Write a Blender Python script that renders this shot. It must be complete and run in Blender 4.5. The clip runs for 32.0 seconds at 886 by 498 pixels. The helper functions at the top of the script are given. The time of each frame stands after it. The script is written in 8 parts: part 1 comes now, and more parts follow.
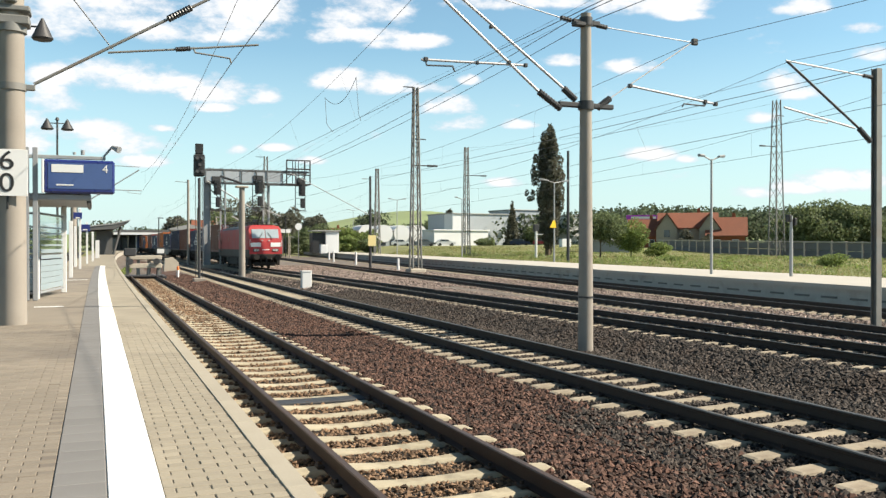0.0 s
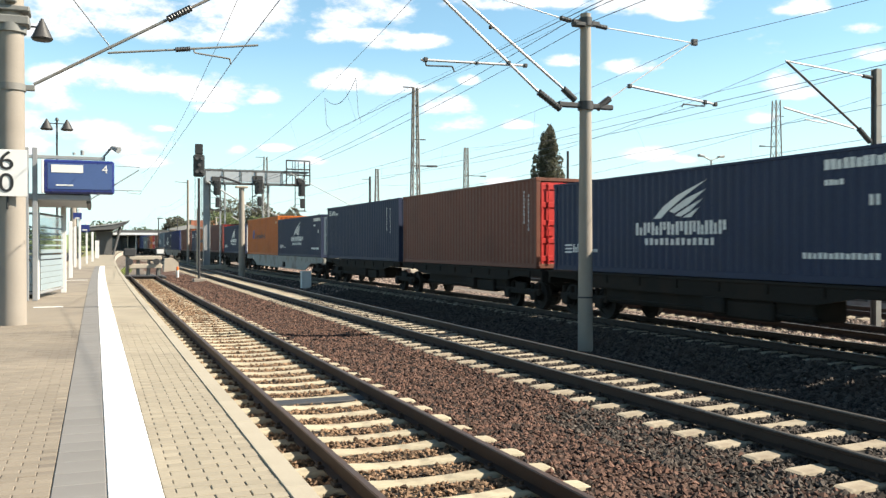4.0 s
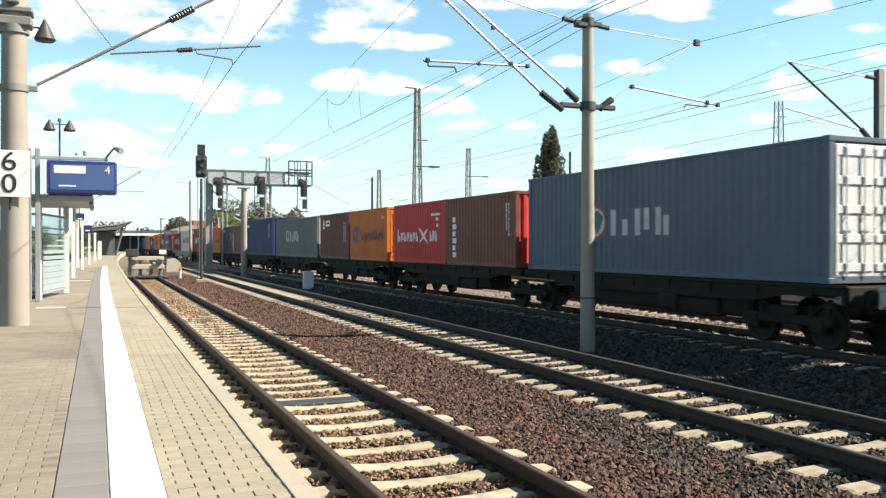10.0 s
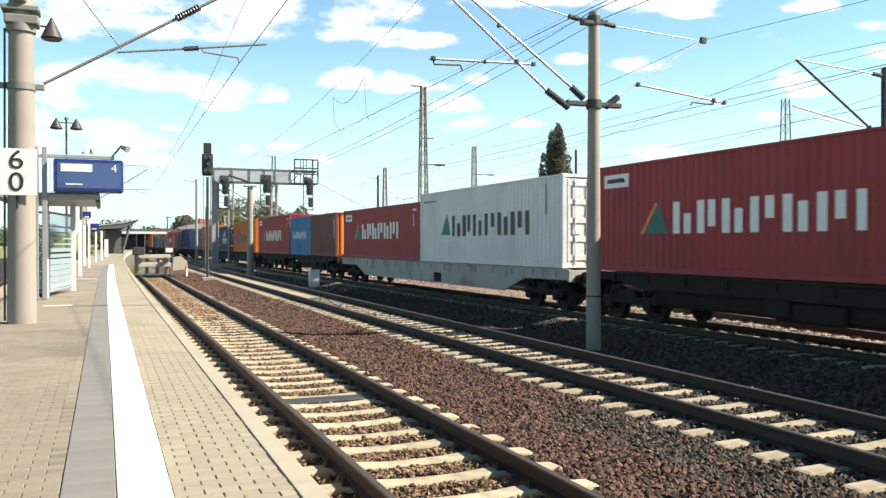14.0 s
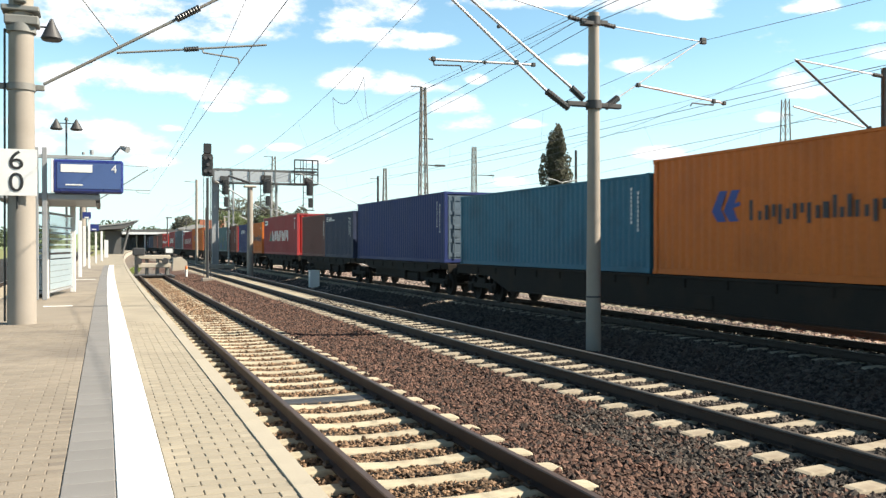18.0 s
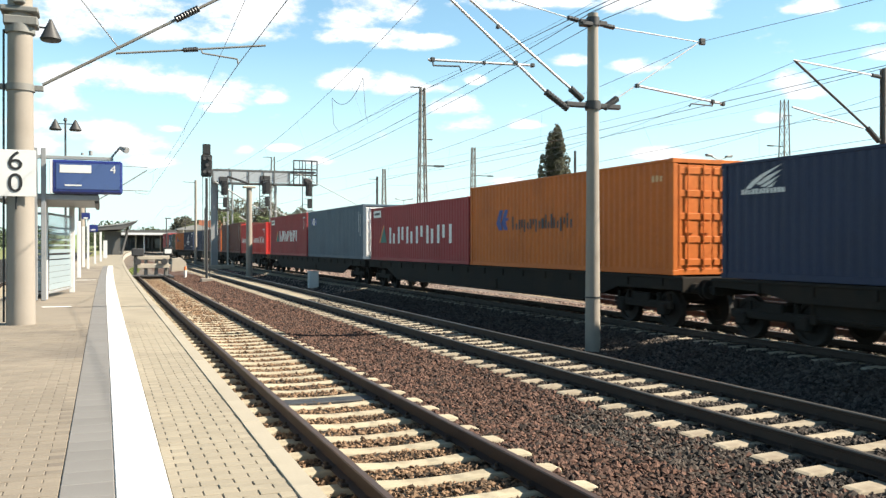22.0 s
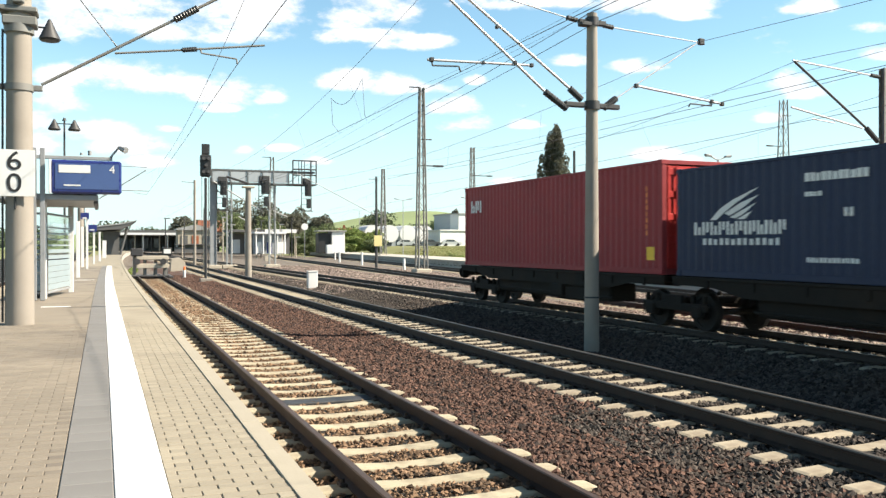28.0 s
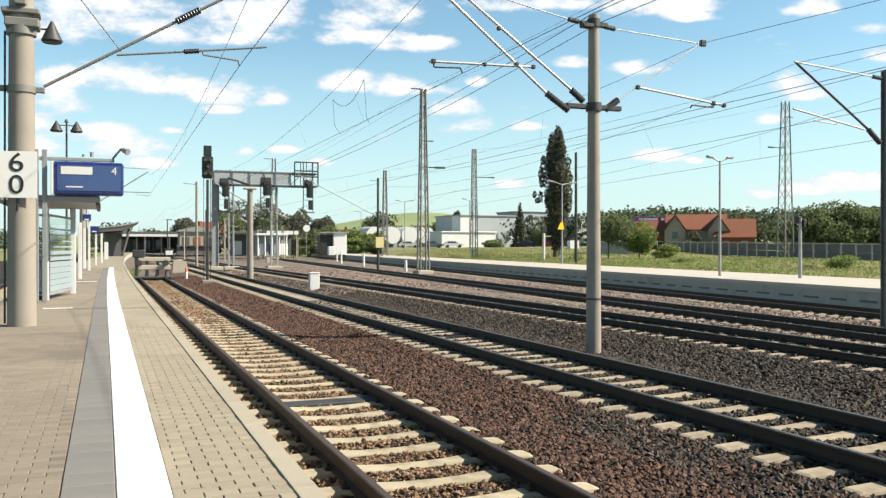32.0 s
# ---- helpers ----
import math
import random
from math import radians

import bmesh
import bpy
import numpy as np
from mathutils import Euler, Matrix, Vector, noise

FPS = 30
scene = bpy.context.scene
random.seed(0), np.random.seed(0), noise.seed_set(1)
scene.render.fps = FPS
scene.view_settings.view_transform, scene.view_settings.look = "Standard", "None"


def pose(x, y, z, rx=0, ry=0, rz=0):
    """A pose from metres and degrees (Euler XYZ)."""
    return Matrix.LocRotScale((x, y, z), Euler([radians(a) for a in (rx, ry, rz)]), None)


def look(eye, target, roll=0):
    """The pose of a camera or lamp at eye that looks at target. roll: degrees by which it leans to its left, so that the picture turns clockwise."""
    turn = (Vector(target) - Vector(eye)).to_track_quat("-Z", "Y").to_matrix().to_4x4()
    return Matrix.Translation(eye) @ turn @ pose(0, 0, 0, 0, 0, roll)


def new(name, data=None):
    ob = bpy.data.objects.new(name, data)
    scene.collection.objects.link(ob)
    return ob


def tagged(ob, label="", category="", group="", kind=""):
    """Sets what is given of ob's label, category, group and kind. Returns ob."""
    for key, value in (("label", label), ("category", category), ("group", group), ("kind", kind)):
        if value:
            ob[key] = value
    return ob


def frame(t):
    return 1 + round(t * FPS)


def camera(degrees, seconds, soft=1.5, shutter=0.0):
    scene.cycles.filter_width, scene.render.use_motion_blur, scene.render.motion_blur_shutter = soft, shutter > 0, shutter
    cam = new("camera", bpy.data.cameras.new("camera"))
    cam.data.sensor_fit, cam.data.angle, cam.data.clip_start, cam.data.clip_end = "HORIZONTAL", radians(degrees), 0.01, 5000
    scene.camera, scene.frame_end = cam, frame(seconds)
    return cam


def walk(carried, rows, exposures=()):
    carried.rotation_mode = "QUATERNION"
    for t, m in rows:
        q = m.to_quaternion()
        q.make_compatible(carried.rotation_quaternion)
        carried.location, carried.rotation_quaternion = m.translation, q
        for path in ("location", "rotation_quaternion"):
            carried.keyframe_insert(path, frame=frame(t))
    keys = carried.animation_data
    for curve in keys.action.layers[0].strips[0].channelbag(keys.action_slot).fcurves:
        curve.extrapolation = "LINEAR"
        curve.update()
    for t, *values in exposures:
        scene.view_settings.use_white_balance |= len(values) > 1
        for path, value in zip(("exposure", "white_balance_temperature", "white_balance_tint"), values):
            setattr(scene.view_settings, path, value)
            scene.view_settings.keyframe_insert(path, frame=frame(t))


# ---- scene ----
# camera: stands on the platform, turns a little
EYE = (0.0, 0.0, 1.97)
PATH = [
    (0, 89.718, -21.898), (0.5, 89.718, -21.923), (1, 89.718, -21.923), (1.5, 89.718, -21.923),
    (2, 89.718, -21.923), (2.5, 89.718, -21.923), (3, 89.718, -21.936), (3.5, 89.718, -21.930),
    (5.5, 89.832, -21.878), (6, 89.807, -21.923), (6.5, 89.813, -21.719), (7, 89.794, -21.675),
    (7.5, 89.774, -21.719), (8, 89.774, -21.752), (8.5, 89.750, -21.759), (9, 89.768, -21.752),
    (9.5, 89.775, -21.752), (10, 89.775, -21.771), (10.5, 89.774, -21.752), (11, 89.762, -21.726),
    (11.5, 89.743, -21.752), (12, 89.661, -21.636), (12.5, 89.674, -21.674), (13, 89.832, -21.574),
    (13.5, 89.623, -21.458), (14, 89.655, -21.388), (14.5, 89.680, -21.395), (16.5, 89.737, -21.439),
    (17, 89.692, -21.433), (17.5, 89.718, -21.402), (18, 89.692, -21.389), (18.5, 89.692, -21.395),
    (19, 89.692, -21.402), (19.5, 89.692, -21.395), (20, 89.686, -21.395), (20.5, 89.718, -21.445),
    (21, 89.718, -21.445), (21.5, 89.724, -21.445), (22, 89.731, -21.445), (22.5, 89.718, -21.445),
    (23, 89.725, -21.452), (23.5, 89.725, -21.452), (24, 89.712, -21.445), (24.5, 89.712, -21.445),
    (25, 89.712, -21.433), (25.5, 89.731, -21.477), (27.5, 89.731, -21.464), (28, 89.731, -21.502),
    (28.5, 89.705, -21.477), (29, 89.705, -21.445), (29.5, 89.680, -21.464), (30, 89.667, -21.279),
    (30.5, 89.731, -21.395), (31, 89.775, -21.445), (31.5, 89.839, -21.611), (32, 89.832, -21.388)]
cam = camera(54.26, 32.0, soft=1.4, shutter=0.1)
walk(cam, [(t, pose(*EYE, rx, 0, rz)) for t, rx, rz in PATH],
     exposures=[(0, 1.04), (1.6, 1.04), (3.2, 1.25), (5.5, 1.38), (27.0, 1.38), (28.3, 1.31), (29.3, 1.16), (30.5, 1.05), (32.0, 1.05)])

# ---- light ----
SUN_ELEV, SUN_AZ = 41.0, 25.0      # degrees; azimuth turned from +x towards -y
world = bpy.data.worlds.new("sky")
scene.world = world
world.use_nodes = True

# cumulus in the view: centre and half size, tangents of the angles off the view's axis
CUMULUS = ((-0.438, 0.259, 0.059, 0.027), (-0.379, 0.266, 0.072, 0.029), (-0.294, 0.256, 0.078, 0.024), (-0.212, 0.263, 0.052, 0.025), (-0.235, 0.240, 0.059, 0.010),
           (-0.104, 0.266, 0.039, 0.021), (-0.059, 0.269, 0.033, 0.018), (-0.091, 0.240, 0.046, 0.010), (-0.023, 0.233, 0.029, 0.008), (-0.431, 0.194, 0.039, 0.014),
           (-0.376, 0.194, 0.056, 0.020), (-0.307, 0.184, 0.049, 0.014), (-0.248, 0.174, 0.049, 0.014), (-0.202, 0.169, 0.020, 0.008), (-0.258, 0.158, 0.020, 0.006),
           (-0.448, 0.165, 0.029, 0.018), (-0.467, 0.145, 0.023, 0.014), (-0.412, 0.129, 0.049, 0.013), (-0.366, 0.114, 0.046, 0.013), (-0.336, 0.096, 0.026, 0.008),
           (-0.464, 0.112, 0.029, 0.014), (-0.104, 0.187, 0.034, 0.012), (-0.059, 0.182, 0.023, 0.013), (-0.013, 0.179, 0.026, 0.007), (0.007, 0.158, 0.029, 0.013),
           (0.030, 0.138, 0.025, 0.010), (-0.189, 0.112, 0.018, 0.005), (-0.229, 0.108, 0.012, 0.007), (0.095, 0.138, 0.018, 0.006), (0.041, 0.189, 0.012, 0.006),
           (0.151, 0.212, 0.022, 0.007), (0.098, 0.280, 0.072, 0.010), (0.252, 0.276, 0.056, 0.014), (0.285, 0.265, 0.029, 0.007), (0.425, 0.276, 0.027, 0.012),
           (0.494, 0.250, 0.020, 0.007), (0.399, 0.184, 0.021, 0.014), (0.419, 0.174, 0.020, 0.008), (0.229, 0.206, 0.027, 0.009), (0.376, 0.148, 0.017, 0.008),
           (0.249, 0.104, 0.027, 0.008), (0.291, 0.099, 0.012, 0.005), (0.464, 0.073, 0.056, 0.013), (0.419, 0.066, 0.029, 0.008), (0.497, 0.078, 0.026, 0.010),
           (0.084, 0.071, 0.026, 0.006), (0.366, 0.059, 0.024, 0.007), (-0.049, 0.230, 0.033, 0.008), (0.507, 0.220, 0.020, 0.009), (-0.144, 0.096, 0.016, 0.005),
           (-0.314, 0.134, 0.016, 0.005))


def sky_nodes():
    nt = world.node_tree
    nd, lk = nt.nodes, nt.links
    nd.clear()
    out = nd.new("ShaderNodeOutputWorld")
    bg = nd.new("ShaderNodeBackground")
    sky = nd.new("ShaderNodeTexSky")
    sky.sky_type, sky.sun_disc = "NISHITA", False
    sky.sun_elevation = radians(SUN_ELEV)
    sky.sun_rotation = radians(90 + SUN_AZ)
    sky.air_density, sky.dust_density, sky.ozone_density = 1.0, 0.3, 1.0
    bg.inputs["Strength"].default_value = 0.072
    tc = nd.new("ShaderNodeTexCoord")
    rot = nd.new("ShaderNodeMapping")
    rot.inputs["Rotation"].default_value = (0, 0, radians(21.45))
    lk.new(tc.outputs["Generated"], rot.inputs["Vector"])
    sep = nd.new("ShaderNodeSeparateXYZ")
    lk.new(rot.outputs[0], sep.inputs[0])

    def m(op, a, b=None, clamp=False):
        n = nd.new("ShaderNodeMath")
        n.operation, n.use_clamp = op, clamp
        for i, v in enumerate((a, b)):
            if v is None:
                continue
            if isinstance(v, (int, float)):
                n.inputs[i].default_value = v
            else:
                lk.new(v, n.inputs[i])
        return n.outputs[0]

    depth = m("MAXIMUM", sep.outputs[1], 0.05)
    u, v = m("DIVIDE", sep.outputs[0], depth), m("DIVIDE", sep.outputs[2], depth)
    noi = nd.new("ShaderNodeTexNoise")
    noi.inputs["Scale"].default_value, noi.inputs["Detail"].default_value = 17.0, 9.0
    noi.inputs["Roughness"].default_value = 0.62
    stretch = nd.new("ShaderNodeMapping")
    stretch.inputs["Scale"].default_value = (1.0, 1.0, 2.1)
    lk.new(rot.outputs[0], stretch.inputs[0])
    lk.new(stretch.outputs[0], noi.inputs["Vector"])
    field = None
    for cu, cv, au, av in CUMULUS:
        du, dv = m("DIVIDE", m("SUBTRACT", u, cu), au), m("DIVIDE", m("SUBTRACT", v, cv), av)
        dv = m("MAXIMUM", dv, m("MULTIPLY", dv, -1.5))
        blob = m("SUBTRACT", 1.3, m("ADD", m("MULTIPLY", du, du), m("MULTIPLY", dv, dv)))
        field = blob if field is None else m("MAXIMUM", field, blob)
    field = m("MAXIMUM", field, -1.6)
    ahead = m("GREATER_THAN", sep.outputs[1], 0.3)
    wide = nd.new("ShaderNodeTexNoise")
    wide.inputs["Scale"].default_value, wide.inputs["Detail"].default_value = 3.2, 7.0
    lk.new(stretch.outputs[0], wide.inputs["Vector"])
    # clouds outside the view, kept sparse to weaken the fill light
    other = m("MULTIPLY", m("SUBTRACT", wide.outputs["Fac"], 0.67), 9.0)
    mixf = nd.new("ShaderNodeMix")
    lk.new(ahead, mixf.inputs["Factor"])
    lk.new(other, mixf.inputs["A"])
    lk.new(field, mixf.inputs["B"])
    dens = m("ADD", m("MULTIPLY", mixf.outputs["Result"], 0.75), m("MULTIPLY", m("SUBTRACT", noi.outputs["Fac"], 0.5), 6.0))
    ramp = nd.new("ShaderNodeMapRange")
    ramp.interpolation_type = "SMOOTHSTEP"
    ramp.inputs["From Min"].default_value, ramp.inputs["From Max"].default_value = -0.5, 0.9
    ramp.inputs["To Max"].default_value = 0.93
    lk.new(dens, ramp.inputs["Value"])
    above = m("MULTIPLY", m("MULTIPLY", sep.outputs[2], 30.0, True), ramp.outputs[0])
    shade = nd.new("ShaderNodeMix")
    shade.data_type = "RGBA"
    shade.inputs["A"].default_value, shade.inputs["B"].default_value = (5.6, 6.0, 6.5, 1), (7.6, 7.5, 7.4, 1)
    lk.new(m("MULTIPLY", m("ADD", dens, -0.1), 0.9, True), shade.inputs["Factor"])
    mix = nd.new("ShaderNodeMix")
    mix.data_type = "RGBA"
    lk.new(above, mix.inputs["Factor"])
    tint = nd.new("ShaderNodeMix")
    tint.data_type, tint.blend_type = "RGBA", "MULTIPLY"
    tint.inputs["Factor"].default_value = 1.0
    lk.new(sky.outputs[0], tint.inputs["A"])
    tint.inputs["B"].default_value = (1.0, 1.2, 1.115, 1)
    # unseen sky above the view dimmed towards the zenith to cut fill light
    zenith_dim = m("SUBTRACT", 1.0, m("MULTIPLY", m("MULTIPLY", m("SUBTRACT", sep.outputs[2], 0.28), 2.0, True), 0.62))
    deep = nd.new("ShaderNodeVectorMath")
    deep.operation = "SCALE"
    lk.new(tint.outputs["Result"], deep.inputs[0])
    lk.new(zenith_dim, deep.inputs["Scale"])
    hazy = nd.new("ShaderNodeMix")
    hazy.data_type = "RGBA"
    lk.new(m("MULTIPLY", m("SUBTRACT", 1.0, m("MULTIPLY", m("MAXIMUM", sep.outputs[2], 0.0), 4.6), True), 0.85), hazy.inputs["Factor"])
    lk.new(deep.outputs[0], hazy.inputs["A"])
    hazy.inputs["B"].default_value = (4.5, 5.85, 6.3, 1)
    lk.new(hazy.outputs["Result"], mix.inputs["A"])
    lk.new(shade.outputs["Result"], mix.inputs["B"])
    lk.new(mix.outputs["Result"], bg.inputs["Color"])
    lk.new(bg.outputs[0], out.inputs["Surface"])


sky_nodes()
sun = new("sun", bpy.data.lights.new("sun", "SUN"))
sun.data.energy, sun.data.angle, sun.data.color = 5.0, radians(0.53), (1.0, 0.895, 0.735)
_e, _a = radians(SUN_ELEV), radians(SUN_AZ)
sun.matrix_world = look((math.cos(_e) * math.cos(_a) * 50, -math.cos(_e) * math.sin(_a) * 50, math.sin(_e) * 50), (0, 0, 0))


# ---- materials ----
def mat(name, color, rough=0.7, metal=0.0, var=0.18, scale=3.0, fine=45.0, bump=0.25, dist=0.004, rand=0.0, island=0.0,
        stain=None, stain_amt=0.0, stain_scale=1.2, spec=0.5, dark=None):
    ma = bpy.data.materials.new(name)
    ma.use_nodes = True
    nt = ma.node_tree
    nd, lk = nt.nodes, nt.links
    bs = nd["Principled BSDF"]
    bs.inputs["Roughness"].default_value, bs.inputs["Metallic"].default_value = rough, metal
    bs.inputs["Specular IOR Level"].default_value = spec
    tc = nd.new("ShaderNodeTexCoord")

    def noise_tex(sc, detail=5.0):
        n = nd.new("ShaderNodeTexNoise")
        n.inputs["Scale"].default_value, n.inputs["Detail"].default_value = sc, detail
        lk.new(tc.outputs["Object"], n.inputs["Vector"])
        return n.outputs["Fac"]

    def math_node(op, a, b):
        n = nd.new("ShaderNodeMath")
        n.operation = op
        for i, v in enumerate((a, b)):
            if isinstance(v, (int, float)):
                n.inputs[i].default_value = v
            else:
                lk.new(v, n.inputs[i])
        return n.outputs[0]

    big, small = noise_tex(scale), noise_tex(fine, 3.0)
    k = math_node("ADD", math_node("MULTIPLY", math_node("SUBTRACT", big, 0.5), var * 2.2), math_node("MULTIPLY", math_node("SUBTRACT", small, 0.5), var * 2.2))
    if rand:
        oi = nd.new("ShaderNodeObjectInfo")
        k = math_node("ADD", k, math_node("MULTIPLY", math_node("SUBTRACT", oi.outputs["Random"], 0.5), 2 * rand))
    if island:
        ge = nd.new("ShaderNodeNewGeometry")
        k = math_node("ADD", k, math_node("MULTIPLY", math_node("SUBTRACT", ge.outputs["Random Per Island"], 0.5), 2 * island))
    k = math_node("MAXIMUM", math_node("ADD", k, 1.0), 0.12)
    vm = nd.new("ShaderNodeVectorMath")
    vm.operation = "SCALE"
    vm.inputs[0].default_value = color
    lk.new(k, vm.inputs["Scale"])
    colour = vm.outputs[0]
    if stain:
        mr = nd.new("ShaderNodeMapRange")
        mr.inputs["From Min"].default_value, mr.inputs["From Max"].default_value = 0.5, 0.68
        mr.inputs["To Max"].default_value = stain_amt
        lk.new(noise_tex(stain_scale, 8.0), mr.inputs["Value"])
        mx = nd.new("ShaderNodeMix")
        mx.data_type = "RGBA"
        lk.new(mr.outputs[0], mx.inputs["Factor"])
        lk.new(colour, mx.inputs["A"])
        mx.inputs["B"].default_value = (*stain, 1)
        colour = mx.outputs["Result"]
    lk.new(colour, bs.inputs["Base Color"])
    rr = math_node("ADD", math_node("MULTIPLY", math_node("SUBTRACT", big, 0.5), 0.25), rough)
    lk.new(rr, bs.inputs["Roughness"])
    if bump:
        bp = nd.new("ShaderNodeBump")
        bp.inputs["Strength"].default_value, bp.inputs["Distance"].default_value = bump, dist
        lk.new(small, bp.inputs["Height"])
        lk.new(bp.outputs[0], bs.inputs["Normal"])
    return ma


def glass_mat(name, tint, rough=0.03):
    ma = bpy.data.materials.new(name)
    ma.use_nodes = True
    bs = ma.node_tree.nodes["Principled BSDF"]
    bs.inputs["Base Color"].default_value = (*tint, 1)
    bs.inputs["Transmission Weight"].default_value, bs.inputs["Roughness"].default_value = 1.0, rough
    bs.inputs["IOR"].default_value = 1.1
    return ma


# near-black reddish bed: shade of the gaps between stones is in its colour
BED_RED_GAP_SHADE = mat("reddish_bed_gap_shade", (0.0185, 0.01, 0.0077), 0.95, var=0.3, scale=1.2, fine=26, bump=1.0, dist=0.05)
TRACK_BED_TAN = mat("sandy_track_bed", (0.146, 0.1, 0.0639), 0.95, var=0.35, scale=0.9, fine=14, bump=1.0, dist=0.05)
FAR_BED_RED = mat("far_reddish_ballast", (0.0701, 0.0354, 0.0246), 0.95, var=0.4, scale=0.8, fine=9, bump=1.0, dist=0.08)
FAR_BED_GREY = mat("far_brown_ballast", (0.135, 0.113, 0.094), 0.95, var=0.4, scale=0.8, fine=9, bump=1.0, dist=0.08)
# grey bed, near-black too, with the stone gaps' shade in it
BED_GREY_GAP_SHADE = mat("grey_bed_gap_shade", (0.0115, 0.01, 0.00847), 0.95, var=0.3, scale=1.0, fine=26, bump=1.0, dist=0.05, stain=(0.0246, 0.0169, 0.0123), stain_amt=0.6)
STONE_RED = mat("stone_reddish", (0.066, 0.034, 0.024), 0.9, var=0.16, scale=2.0, fine=14, bump=0.15, island=1.1, stain=(0.0924, 0.0539, 0.037), stain_amt=0.4, stain_scale=3)
STONE_GREY = mat("stone_grey", (0.045, 0.036, 0.030), 0.9, var=0.16, scale=2.0, fine=14, bump=0.15, island=1.1, stain=(0.0547, 0.0354, 0.0254), stain_amt=0.6, stain_scale=0.8)
STONE_PALE = mat("stone_pale_brown", (0.20, 0.155, 0.132), 0.9, var=0.16, scale=2.0, fine=14, bump=0.15, island=0.9)
STONE_TAN = mat("stone_tan", (0.164, 0.103, 0.0608), 0.9, var=0.2, scale=2.0, fine=14, bump=0.15, island=0.7)
SLEEPER = mat("concrete_sleeper", (0.375, 0.332, 0.242), 0.9, var=0.14, scale=5, fine=60, bump=0.3, rand=0.10, stain=(0.122, 0.0855, 0.0547), stain_amt=0.45, stain_scale=4)
SLEEPER_GREY = mat("weathered_grey_sleeper", (0.308, 0.266, 0.2), 0.9, var=0.16, scale=5, fine=60, bump=0.3, rand=0.12, stain=(0.123, 0.0847, 0.0577), stain_amt=0.5, stain_scale=4)
RUST_RAIL = mat("rusty_rail_steel", (0.0347, 0.02, 0.0146), 0.65, 0.4, var=0.3, scale=2, fine=50, bump=0.3)
RAIL_SIDE = mat("dark_rail_steel", (0.032, 0.023, 0.018), 0.7, 0.3, var=0.3, scale=2, fine=50, bump=0.3)
RAIL_TOP = mat("polished_rail_steel", (0.154, 0.135, 0.115), 0.5, 0.8, var=0.1, scale=3, fine=80, bump=0.05)
RAIL_TOP_DULL = mat("dull_rail_top", (0.108, 0.0732, 0.0577), 0.5, 0.6, var=0.2, scale=3, fine=80, bump=0.1)
PAVER = mat("concrete_paver", (0.262, 0.231, 0.176), 0.9, var=0.13, scale=1.1, fine=70, bump=0.35, rand=0.07, island=0.07, stain=(0.164, 0.14, 0.109), stain_amt=0.45, stain_scale=0.7)
PAVER_BROWN = mat("brown_paver", (0.200, 0.171, 0.134), 0.9, var=0.28, scale=1.1, fine=70, bump=0.35, rand=0.08, island=0.09, stain=(0.122, 0.103, 0.0855), stain_amt=0.7, stain_scale=0.8)
JOINT = mat("joint_sand", (0.105, 0.09, 0.07), 0.95, var=0.2, scale=3, fine=80)
TILE_GREY = mat("grey_guide_slab", (0.161, 0.155, 0.149), 0.85, var=0.10, scale=1.5, fine=70, bump=0.2, rand=0.05, stain=(0.195, 0.195, 0.189), stain_amt=0.3)
TILE_WHITE = mat("white_guide_slab", (0.679, 0.679, 0.664), 0.75, var=0.04, scale=2, fine=60, bump=0.1, stain=(0.569, 0.561, 0.529), stain_amt=0.3)
KERB = mat("platform_kerb_concrete", (0.312, 0.28, 0.222), 0.88, var=0.10, scale=1.5, fine=70, bump=0.2, rand=0.05, stain=(0.219, 0.189, 0.14), stain_amt=0.35)
PLAT_WALL = mat("platform_wall_concrete", (0.40, 0.375, 0.335), 0.9, var=0.15, scale=1.2, fine=40, bump=0.3, stain=(0.190, 0.166, 0.134), stain_amt=0.5)
PLAT_FAR = mat("pale_platform_paving", (0.401, 0.377, 0.335), 0.9, var=0.06, scale=0.4, fine=8, bump=0.1)
CONCRETE = mat("spun_concrete", (0.262, 0.234, 0.201), 0.85, var=0.10, scale=1.6, fine=60, bump=0.2, stain=(0.182, 0.158, 0.134), stain_amt=0.4, stain_scale=1.0)
CONC_PALE = mat("pale_concrete", (0.4, 0.354, 0.289), 0.9, var=0.1, scale=2, fine=40, bump=0.2)
GALV = mat("galvanised_steel", (0.323, 0.331, 0.331), 0.6, 0.5, var=0.1, scale=5, fine=60, bump=0.05)
# tube metal lightened so that its colour holds the glare on it
GALV_GLARE = mat("bright_tube_with_glare", (0.50, 0.49, 0.50), 0.5, 0.3, var=0.06, scale=5, fine=60, bump=0.03)
GALV_DULL = mat("weathered_lattice_steel", (0.19, 0.19, 0.18), 0.65, 0.3, var=0.15, scale=3, fine=40, bump=0.1, stain=(0.17, 0.11, 0.07), stain_amt=0.4)
STEEL_DARK = mat("dark_painted_steel", (0.045, 0.045, 0.047), 0.55, 0.2, var=0.2, scale=3, fine=40, bump=0.1)
STEEL_GREY = mat("grey_painted_steel", (0.262, 0.269, 0.277), 0.5, 0.1, var=0.08, scale=3, fine=40, bump=0.05)
GANTRY = mat("dark_grey_gantry_steel", (0.10, 0.105, 0.11), 0.6, 0.2, var=0.15, scale=3, fine=40, bump=0.1)
INSUL = mat("brown_insulator", (0.03, 0.025, 0.022), 0.25, 0.0, var=0.1)
INSUL_GREY = mat("grey_insulator", (0.03, 0.03, 0.032), 0.4, 0.0, var=0.1)
WIRE = mat("overhead_wire", (0.15, 0.155, 0.16), 0.5, 0.6, var=0.1, bump=0)
